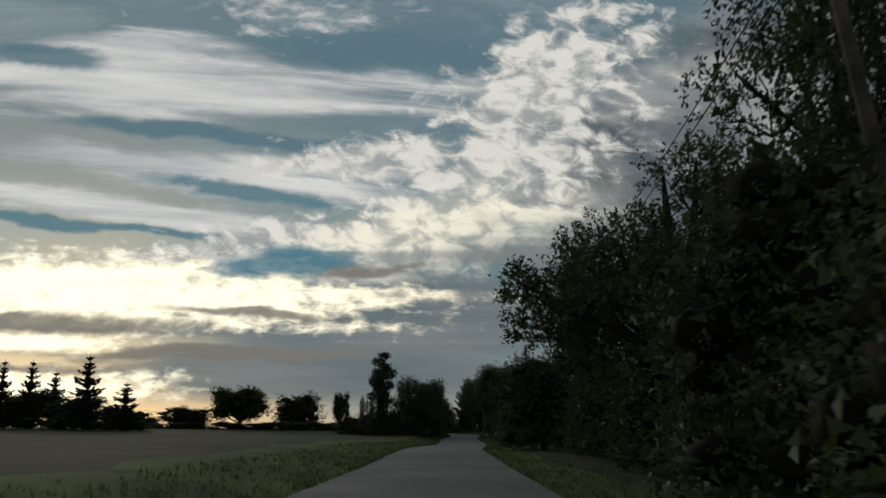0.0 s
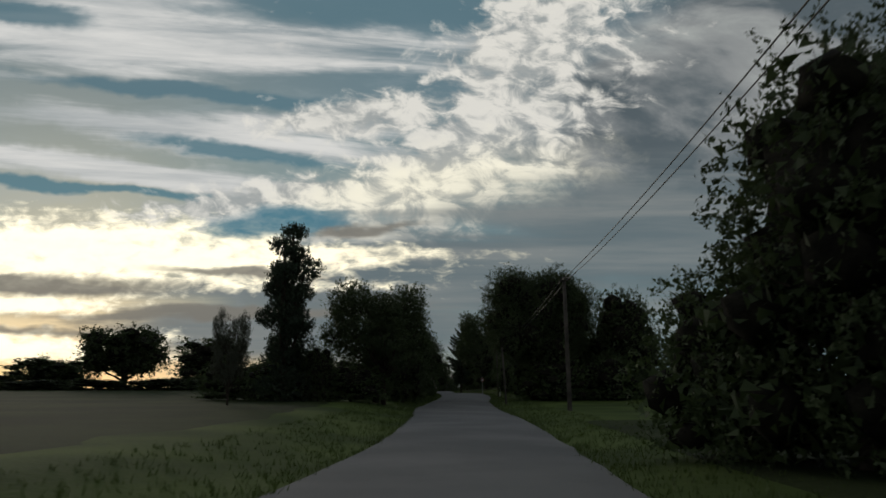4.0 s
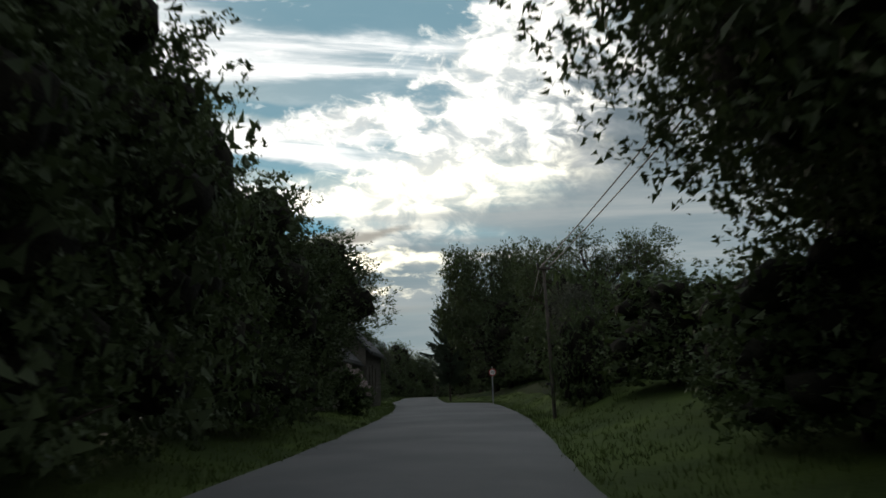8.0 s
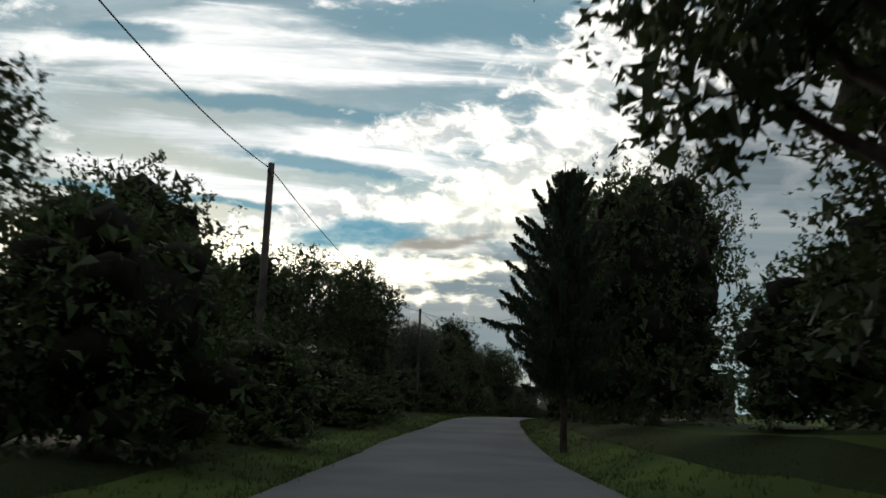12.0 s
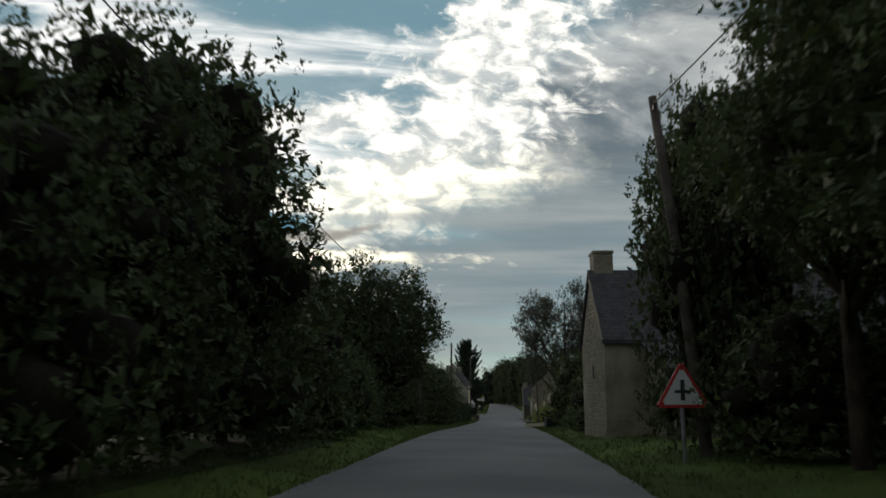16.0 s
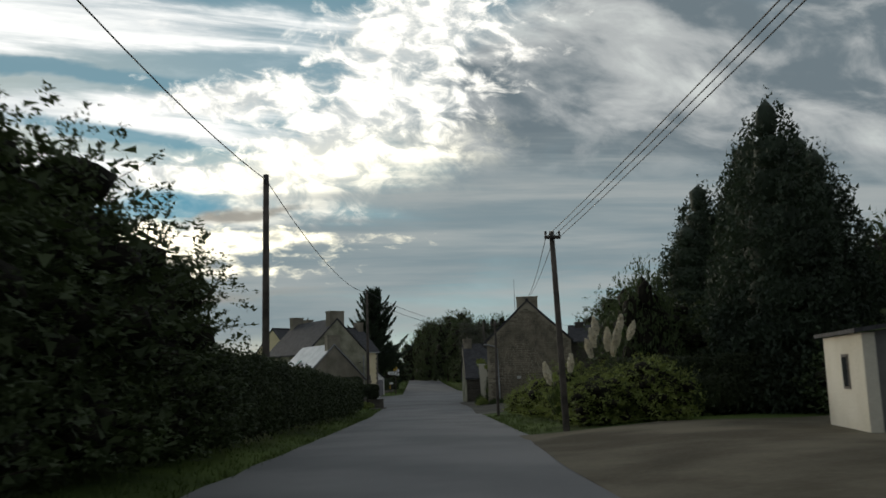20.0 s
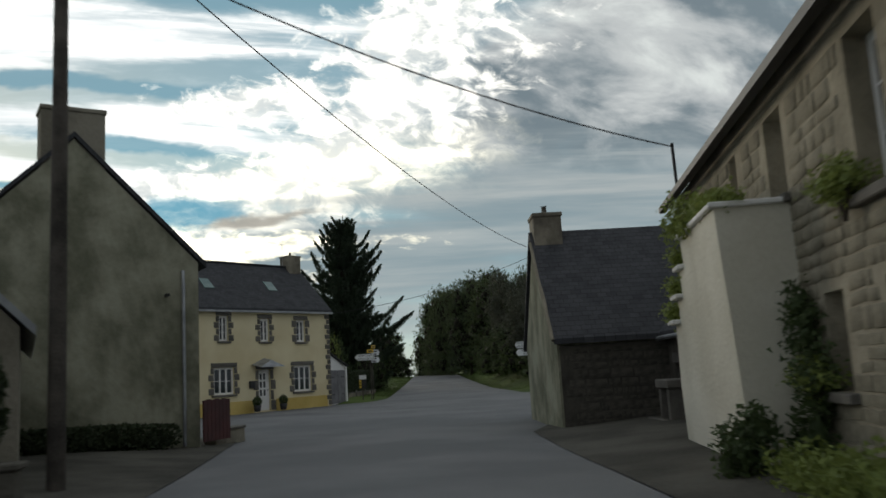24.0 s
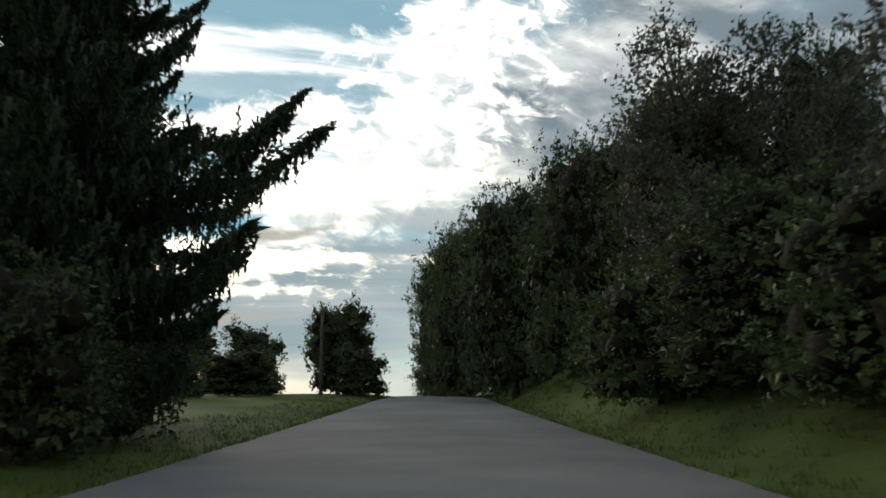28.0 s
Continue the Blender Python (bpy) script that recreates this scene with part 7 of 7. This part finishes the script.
raw("downpipe", vs, fs, M_GUTTER, LH)
hedge(-8.6, 328.9, -5.7, 330.7, 0.8, 0.55, "low dark plants along the foot of the house", seed=31)
rg = thing("red_gate", "dark red boarded gate between low walls", "gate", pose(-4.95, 331.0, zl, 0, 0, 70))
for i in range(7):
    part("board", boxed(i * 0.16, i * 0.16 + 0.15, 0, 0.035, 0.05, 0.95 + 0.02 * (i % 2)), M_RED, rg)
lw = thing("low_wall", "low stone garden wall with flat coping", "wall", pose(-4.9, 332.0, zl - 0.05, 0, 0, 75))
part("wall", boxed(0, 1.6, 0, 0.3, -0.3, 0.25, bevel=0.02), M_STONE, lw)
part("coping", boxed(-0.03, 1.63, -0.03, 0.33, 0.25, 0.31, bevel=0.015), M_GRANITE, lw)
lw2 = copy_thing(lw, pose(-6.9, 318.9, zl, 0, 0, 20))
wb = thing("wheelie_bin", "dark wheelie bin at the garden gate", "bin", pose(-7.2, 317.6, ground_z(-7.2, 317.6), 0, 0, 15))
bm = boxed(-0.25, 0.25, -0.28, 0.28, 0.06, 0.9, bevel=0.03)
for v in bm.verts:
    if v.co.z < 0.3:
        v.co.x *= 0.82
        v.co.y *= 0.82
part("body", bm, M_BLACK, wb)
part("lid", boxed(-0.28, 0.28, -0.31, 0.31, 0.9, 0.97, bevel=0.02), M_BLACK, wb)
for x in (-0.22, 0.22):
    vs, fs = tube([(x - 0.03, 0.24, 0.1), (x + 0.03, 0.24, 0.1)], [0.1, 0.1], 10)
    raw("wheel", vs, fs, M_BLACK, wb)

# ---- the yellow house ----
zy = road_z(355) + 0.06
YHH = [(1.49, 2.01, 3.48, 4.72), (3.92, 4.46, 3.44, 4.6), (6.22, 6.8, 3.4, 4.55), (1.15, 2.3, 0.92, 2.22), (5.98, 7.15, 0.84, 2.18), (3.73, 4.47, 0.02, 2.05)]
YH = hollow_house("yellow_house", "yellow rendered two-storey house with granite window surrounds", (-9.9, 352.0), 45, 8.5, 5.2, 5.1, 7.6, M_YELLOW, YHH, zy)
for i, (a, b, c, d) in enumerate(YHH[:5]):
    window(YH, a, b, c, d, 2 if i < 3 else 3, 2 if i < 3 else 1, y=0.1)
    surround(YH, a, b, c, d, 40 + i)
surround(YH, 3.73, 4.47, 0.0, 2.05, 47)
door = part("door", boxed(3.75, 4.45, 0.1, 0.16, 0.02, 2.03, bevel=0.012), M_WHITE, YH, "white panelled front door")
for i in range(3):
    for k in range(2):
        part("door_light", boxed(3.88 + 0.22 * k, 4.0 + 0.22 * k, 0.092, 0.1, 0.75 + i * 0.4, 1.05 + i * 0.4), M_GLASS, door)
part("door_handle", boxed(4.33, 4.37, 0.06, 0.1, 0.98, 1.06), M_GUTTER, door)
bm = bmesh.new()
c_ = [bm.verts.new(p) for p in ((3.35, -0.75, 2.15), (4.85, -0.75, 2.15), (4.85, 0, 2.3), (3.35, 0, 2.3), (4.1, -0.6, 2.5), (4.1, 0, 2.62))]
for q in ((0, 1, 4), (1, 2, 5, 4), (3, 0, 4, 5), (0, 3, 2, 1), (2, 3, 5)):
    bm.faces.new([c_[i] for i in q])
bmesh.ops.recalc_face_normals(bm, faces=bm.faces)
part("canopy", bm, M_GUTTER, YH)
part("mailbox", boxed(3.15, 3.45, -0.14, 0.0, 1.15, 1.5, bevel=0.02), M_BLACK, YH)
quoins(YH, 0.34, 5.0, 50, 1)
quoins(YH, 8.5, 5.0, 51, 1)
part("plinth", boxed(0.36, 3.4, -0.02, 0.0, -0.3, 0.55), material("plinth_yellow", (0.55, 0.40, 0.12), (0.66, 0.5, 0.18), 0.8, 0.9, 0.3, 25), YH)
part("plinth", boxed(4.8, 8.2, -0.02, 0.0, -0.3, 0.55), bpy.data.materials["plinth_yellow"], YH)
chimney(YH, 0.45, 2.6, 6.7, 8.5, 0.8, 0.85, M_STONE)
chimney(YH, 8.05, 2.6, 6.7, 8.4, 0.8, 0.85, M_STONE)
pots(YH, 0.45, 2.6, 8.5, 1)
pots(YH, 8.05, 2.6, 8.4, 1)
for sx in (1.3, 5.2):
    sk = part("skylight", boxed(-0.28, 0.28, -0.38, 0.38, 0.0, 0.05), M_SKYLIGHT, YH)
    sk.matrix_basis = pose(sx + 0.3, 1.2, 6.42, 43.9)
chunks = [tube([(7.5, 2.6, 7.6), (7.5, 2.6, 9.4)], [0.015, 0.012], 5)]
for i in range(6):
    chunks.append(tube([(7.5 - 0.3 + 0.03 * i, 2.6, 8.8 + 0.09 * i), (7.5 + 0.3 - 0.03 * i, 2.6, 8.8 + 0.09 * i)], [0.008, 0.008], 4))
vs, fs = merged(chunks)
raw("aerial", vs, fs, M_GUTTER, YH)
for x in (3.3, 4.9):
    m = pose(-9.9, 352.0, zy, 0, 0, 45) @ pose(x, -0.45, 0)
    pt = thing("flower_pot", "dark round planter with a clipped bush", "planter", m)
    vs, fs = tube([(0, 0, 0), (0, 0, 0.02), (0, 0, 0.3), (0, 0, 0.32)], [0.12, 0.15, 0.2, 0.02], 12)
    raw("pot", vs, fs, M_BLACK, pt)
    rng = np.random.default_rng(5)
    d = rng.normal(size=(900, 3))
    d /= np.linalg.norm(d, axis=1)[:, None]
    vv, ff = leaf_tris(rng, d * 0.24 * rng.uniform(0.6, 1, 900)[:, None] + np.array([0, 0, 0.5]), 0.035)
    raw("bush", vv, ff, M_BUSH, pt)
YL = hollow_house("yellow_house", "yellow rendered house with closed pale shutters", (-9.95 - 4.3 * 0.7071, 352.0 - 4.3 * 0.7071 - 0.05), 45, 4.28, 5.2, 4.95, 7.3, M_YELLOW, [(2.35, 3.45, 3.1, 4.5), (2.3, 3.45, 0.6, 1.9)], zy)
for c, d in ((3.1, 4.5), (0.6, 1.9)):
    sh = new("shutter")
    sh.parent = YL
    for i in range(10):
        zz = c + (d - c) * i / 10
        part("slat", boxed(2.33, 3.46, 0.05, 0.075, zz + 0.004, zz + (d - c) / 10 - 0.004), M_SHUTTER, sh)
    part("sill", boxed(2.2, 3.6, -0.1, 0.05, c - 0.12, c - 0.003, bevel=0.012), M_GRANITE, sh)
surround(YL, 2.3, 3.45, 0.6, 1.9, 61)
GA = thing("garage", "small white lean-to garage with grey double doors", "garage", pose(-3.88, 358.05, zy, 0, 0, 74))
bm = bmesh.new()
vs_ = [[bm.verts.new((x, y, q)) for x, q in ((0.02, -0.4), (2.85, -0.4), (2.85, 2.1), (0.02, 2.75))] for y in (0.15, 4.0)]
bm.faces.new(vs_[0])
bm.faces.new(list(reversed(vs_[1])))
for i in range(4):
    j = (i + 1) % 4
    bm.faces.new((vs_[0][j], vs_[0][i], vs_[1][i], vs_[1][j]))
bmesh.ops.recalc_face_normals(bm, faces=bm.faces)
part("wall", bm, M_WHITE, GA)
bm = bmesh.new()
vs_ = [[bm.verts.new((x, y, q)) for x, q in ((0.02, 2.76), (3.05, 2.06), (3.05, 2.12), (0.02, 2.82))] for y in (0.0, 4.1)]
bm.faces.new(vs_[0])
bm.faces.new(list(reversed(vs_[1])))
for i in range(4):
    j = (i + 1) % 4
    bm.faces.new((vs_[0][j], vs_[0][i], vs_[1][i], vs_[1][j]))
bmesh.ops.recalc_face_normals(bm, faces=bm.faces)
part("roof", bm, M_SLATE, GA)
for k in range(2):
    dr = part("door", boxed(0.12 + 1.25 * k, 1.34 + 1.25 * k, 0.1, 0.146, 0.03, 1.85, bevel=0.006), material("grey_boards", (0.13, 0.125, 0.13), (0.2, 0.195, 0.2), 2, 0.8, 0.4, 20) if k == 0 else bpy.data.materials["grey_boards"], GA)
    for zz in (0.5, 1.45):
        part("hinge", boxed(0.16 + 1.75 * k, 0.76 + 1.75 * k, 0.085, 0.098, zz, zz + 0.05), M_CABLE, dr)
part("door_post", boxed(2.66, 2.86, 0.06, 0.147, -0.2, 2.05), M_WHITE, GA)


# ---- road signs ----
def lettering(text, size, parent, x, z, y=-0.013, align="LEFT", mat=None, room=0.0):
    cu = bpy.data.curves.new("lettering", "FONT")
    cu.body, cu.size, cu.align_x = text, size, align
    tmp = bpy.data.objects.new("lettering", cu)
    scene.collection.objects.link(tmp)
    me = bpy.data.meshes.new_from_object(tmp.evaluated_get(bpy.context.evaluated_depsgraph_get()))
    bpy.data.objects.remove(tmp)
    me.materials.append(mat or M_INK)
    ob = new("lettering", me)
    ob.parent = parent
    wide = max(v.co.x for v in me.vertices) - min(v.co.x for v in me.vertices)
    ob.matrix_basis = pose(x, y, z, 90) @ Matrix.Diagonal((min(1.0, room / wide) if room else 1.0, 1, 1, 1))
    return ob


def arrow_plate(parent, x0, x1, z, h, left, lines, size=0.1, mat=None):
    """A direction plate that points left or right, with its black border and words."""
    tip = h * 0.42
    if left:
        ring = [(x0, z), (x0 + tip, z + h / 2), (x1, z + h / 2), (x1, z - h / 2), (x0 + tip, z - h / 2)]
    else:
        ring = [(x1, z), (x1 - tip, z - h / 2), (x0, z - h / 2), (x0, z + h / 2), (x1 - tip, z + h / 2)]
    cx, cz = (x0 + x1) / 2, z

    def plate(name, grow, y0, y1, m):
        bm = bmesh.new()
        f = [bm.verts.new((cx + (x - cx) * grow[0], y0, cz + (q - cz) * grow[1])) for x, q in ring]
        b = [bm.verts.new((cx + (x - cx) * grow[0], y1, cz + (q - cz) * grow[1])) for x, q in ring]
        bm.faces.new(f)
        bm.faces.new(list(reversed(b)))
        for i in range(5):
            j = (i + 1) % 5
            bm.faces.new((f[j], f[i], b[i], b[j]))
        bmesh.ops.recalc_face_normals(bm, faces=bm.faces)
        return part(name, bm, m, parent)

    p = plate("plate", (1, 1), 0, 0.03, M_INK)
    fc = plate("face", (1 - 0.035 / (x1 - x0), 1 - 0.035 / h), -0.006, -0.0005, mat or M_SIGN)
    for i, line in enumerate(lines):
        zz = z + h * (0.1 if i == 0 else -0.36) if len(lines) > 1 else z - size * 0.35
        if isinstance(line, str):
            lettering(line, size, fc, x1 - 0.05 if left else x0 + 0.06, zz, align="RIGHT" if left else "LEFT", room=x1 - x0 - tip - 0.08)
        else:
            a = x1 - 0.06 - line if left else x0 + 0.07
            part("word_bar", boxed(a, a + line, -0.012, -0.0065, zz, zz + size * 0.65), M_INK, fc)
    return p


def sign_post(parent, x, top, bottom=-0.3):
    vs, fs = tube([(x, 0.07, bottom), (x, 0.07, top)], [0.035, 0.035], 8)
    raw("post", vs, fs, M_POLE, parent)


def cartouche(parent, x, z, w=0.42, h=0.2):
    part("road_number", boxed(x - w / 2, x + w / 2, 0.0, 0.03, z - h / 2, z + h / 2, bevel=0.01), M_YSIGN, parent, "yellow road number plate")
    part("word_bar", boxed(x - w * 0.32, x + w * 0.32, -0.006, -0.001, z - h * 0.22, z + h * 0.22), M_INK, parent)


zs = road_z(360)
s1 = thing("direction_sign", "white direction sign with two arrow plates and black lettering", "road sign", pose(6.62, 360.5, zs, 0, 0, -42))
sign_post(s1, 0.95, 3.2)
arrow_plate(s1, 0.0, 1.45, 2.74, 0.4, True, ["KERGRIST-MOËLOU", "KERGRIST-MOELOU"], 0.17)
arrow_plate(s1, 0.05, 1.5, 2.3, 0.4, True, ["ROSTRENEN", "ROSTRENN"], 0.17)
cartouche(s1, 0.95, 3.1)
s2 = thing("direction_sign", "white direction sign with three stacked arrow plates", "road sign", pose(9.1, 359.45, zs, 0, 0, -10))
sign_post(s2, 0.5, 3.6)
arrow_plate(s2, 0.0, 1.45, 3.25, 0.38, False, [1.0, 0.95], 0.13)
arrow_plate(s2, 0.0, 1.45, 2.83, 0.38, False, ["LOCARN", "LOKARN"], 0.17)
arrow_plate(s2, 0.2, 1.5, 2.45, 0.3, False, [0.9], 0.1)
cartouche(s2, 0.42, 3.6)
s3 = thing("direction_sign", "white direction sign pointing across the junction", "road sign", pose(-2.73, 362.3, zs, 0, 0, 20))
sign_post(s3, 1.0, 2.9)
arrow_plate(s3, 0.0, 1.25, 2.58, 0.4, True, ["PEUMERIT-QUINTIN", "PURID-KINTIN"], 0.16)
cartouche(s3, 1.0, 2.93)
s4 = thing("direction_sign", "white direction sign with plates turned along the road", "road sign", pose(-1.75, 363.0, zs, 0, 0, 60))
sign_post(s4, 0.2, 3.1)
arrow_plate(s4, 0.0, 1.0, 2.85, 0.38, False, [0.6, 0.55], 0.12)
arrow_plate(s4, 0.0, 1.0, 2.42, 0.36, False, [0.55, 0.5], 0.12)
cartouche(s4, 0.3, 3.2)
s5 = thing("information_sign", "low board with white plate over dark plates", "road sign", pose(8.15, 359.8, zs, 0, 0, -20))
sign_post(s5, 0.2, 1.4)
sign_post(s5, 0.8, 1.4)
part("plate", boxed(0, 0.98, 0, 0.03, 1.17, 1.42, bevel=0.008), M_SIGN, s5)
part("word_bar", boxed(0.1, 0.85, -0.006, -0.001, 1.25, 1.33), M_GUTTER, s5)
for i in range(2):
    part("plate", boxed(0.03, 0.66, 0, 0.03, 0.98 - 0.16 * i, 1.12 - 0.16 * i, bevel=0.006), M_BLACK, s5)
    part("plate", boxed(0.7, 0.98, 0, 0.03, 0.98 - 0.16 * i, 1.12 - 0.16 * i, bevel=0.006), M_YSIGN if i == 0 else M_SIGN, s5)
    part("word_bar", boxed(0.08, 0.55, -0.006, -0.001, 1.03 - 0.16 * i, 1.07 - 0.16 * i), M_SIGN, s5)
s6 = thing("information_sign", "small white plate over stacked yellow markers", "road sign", pose(-2.5, 362.2, zs, 0, 0, 10))
sign_post(s6, 0.2, 1.5)
part("plate", boxed(0, 0.42, 0, 0.03, 1.28, 1.52, bevel=0.008), M_SIGN, s6)
for i in range(3):
    part("plate", boxed(0.0, 0.12, 0, 0.03, 1.12 - 0.17 * i, 1.24 - 0.17 * i), M_YSIGN, s6)
    part("plate", boxed(0.14, 0.42, 0, 0.03, 1.12 - 0.17 * i, 1.24 - 0.17 * i), M_BLACK, s6)


def disc(bm, r, y0, y1, n=28):
    a = [bm.verts.new((r * math.cos(2 * math.pi * i / n), y0, r * math.sin(2 * math.pi * i / n))) for i in range(n)]
    b = [bm.verts.new((r * math.cos(2 * math.pi * i / n), y1, r * math.sin(2 * math.pi * i / n))) for i in range(n)]
    bm.faces.new(a)
    bm.faces.new(list(reversed(b)))
    for i in range(n):
        j = (i + 1) % n
        bm.faces.new((a[j], a[i], b[i], b[j]))
    bmesh.ops.recalc_face_normals(bm, faces=bm.faces)
    return bm


sp = thing("speed_sign", "round speed limit sign with black number on a grey post", "road sign", pose(-1.6, 144.8, 1.72, 0, 0, 5))
part("ring", disc(bmesh.new(), 0.18, 0.0, 0.03), M_REDSIGN, sp, "red outer ring")
fc = part("face", disc(bmesh.new(), 0.135, -0.006, -0.001), M_SIGN, sp)
lettering("70", 0.18, fc, 0.0, -0.065, y=-0.012, align="CENTER")
vs, fs = tube([(0, 0.07, ground_z(-1.6, 144.8) - 2.0), (0, 0.07, 0.3)], [0.035, 0.035], 8)
raw("post", vs, fs, M_GUTTER, sp)
mp = thing("marker_post", "thin white verge post with a dark crossbar", "post", pose(0.0, 129.9, ground_z(0.0, 129.9)))
vs, fs = tube([(0, 0, -0.2), (0, 0, 0.85)], [0.035, 0.035], 8)
raw("post", vs, fs, M_WHITE, mp)
part("crossbar", boxed(-0.2, 0.2, -0.04, 0.04, 0.85, 0.93, bevel=0.01), M_BLACK, mp)
ws = thing("warning_sign", "triangular warning sign with junction symbol", "road sign", pose(-4.65, 222.0, 1.6, 0, 0, -3))


def tri_plate(r, y0, y1):
    bm = bmesh.new()
    pts = [(r * math.sin(2 * math.pi * k / 3), r * math.cos(2 * math.pi * k / 3)) for k in range(3)]
    a = [bm.verts.new((x, y0, q)) for x, q in pts]
    b = [bm.verts.new((x, y1, q)) for x, q in pts]
    bm.faces.new(a)
    bm.faces.new(list(reversed(b)))
    for i in range(3):
        j = (i + 1) % 3
        bm.faces.new((a[j], a[i], b[i], b[j]))
    bmesh.ops.recalc_face_normals(bm, faces=bm.faces)
    bmesh.ops.bevel(bm, geom=[e for e in bm.edges if abs(e.verts[0].co.y - e.verts[1].co.y) > 0.5 * abs(y1 - y0)], offset=0.05, segments=3, affect="EDGES")
    return bm


part("border", tri_plate(0.52, 0.0, 0.03), M_REDSIGN, ws, "red border")
part("face", tri_plate(0.42, -0.006, -0.001), M_SIGN, ws)
bm = boxed(-0.035, 0.035, -0.012, -0.007, -0.14, 0.2)
box(bm, -0.13, 0.13, -0.0125, -0.0075, -0.02, 0.03)
part("symbol", bm, M_INK, ws)
vs, fs = tube([(0, 0.07, -1.6), (0, 0.07, 0.3)], [0.035, 0.035], 8)
raw("post", vs, fs, M_GUTTER, ws)
rs = tagged(link("round_sign", disc(bmesh.new(), 0.12, 0, 0.03), M_SIGN), "small round white sign on the hedge line", "road sign")
rs.matrix_world = pose(14.0, 361.6, 0.2)
vs, fs = tube([(0, 0.06, -2.6), (0, 0.06, 0.1)], [0.03, 0.03], 6)
raw("post", vs, fs, M_GUTTER, rs)

# ---- more poles and cables ----
PN = utility_pole(-4.2, 197.0, 6.8, -0.5)
PG = utility_pole(-3.9, 223.2, 7.2, -0.7)
cable(PC, PN, 0.9)
cable((-2.3, 185.0, 7.0), PG, 0.4)
MAST = R3M @ Vector((0.9, -0.12, 4.9))
cable((PE[0], PE[1], PE[2] - 0.6), MAST, 0.35)
cable(PE, PF, 0.9)
for k in (0.0, 0.2):
    cable((PR[0] + k - 0.15, PR[1], PR[2] - 0.1 * k), R3M @ Vector((10.2, 2.5 + k, 6.9)), 0.5 - k, 0.009)
cable(PF, (-3.9, 358.0, zy + 4.9), 0.5)
cable(PF, (40, 352, 6.7), 0.9)
cable(PF, (26, 362.5, 1.2), 0.5, 0.02)


# ---- grass along the verges ----
def verge_grass(name, label, spans, seed, width=2.6, per=170, tall=0.085):
    """Blades in tufts on the verges: spans of (side, from y, to y)."""
    rng = np.random.default_rng(seed)
    P, N = [], 0
    for side, ya, yb in spans:
        m = int((yb - ya) * per / 5)
        y = rng.uniform(ya, yb, m)
        off = 0.02 + width * rng.random(m) ** 1.7
        x = np.array([(edge_right(q) + o if side > 0 else edge_left(q) - o) for q, o in zip(y, off)])
        P.append(np.stack([x, y], 1))
    p = np.repeat(np.concatenate(P), 5, 0)
    n = len(p)
    p = p + rng.normal(0, 0.06, (n, 2))
    z = np.array([ground_z(a, b) for a, b in p]) - 0.04
    ang = rng.uniform(0, 2 * math.pi, n)
    h = tall * rng.uniform(0.4, 1.6, n)
    lean = rng.normal(0, 0.35, (n, 2)) * h[:, None]
    w = 0.009 + 0.02 * h
    bx, by = np.cos(ang) * w, np.sin(ang) * w
    v = np.stack([np.stack([p[:, 0] - bx, p[:, 1] - by, z], 1), np.stack([p[:, 0] + bx, p[:, 1] + by, z], 1), np.stack([p[:, 0] + lean[:, 0], p[:, 1] + lean[:, 1], z + h], 1)], 1).reshape(-1, 3)
    tagged(raw(name, v, np.arange(3 * n).reshape(-1, 3), M_BLADE), label, "grass", kind="stuff")


verge_grass("grass", "uneven green grass along the road's verges", [(-1, 0, 130), (1, 0, 262), (-1, 130, 318), (1, 283, 300), (1, 366, 420), (-1, 366, 420)], 3)
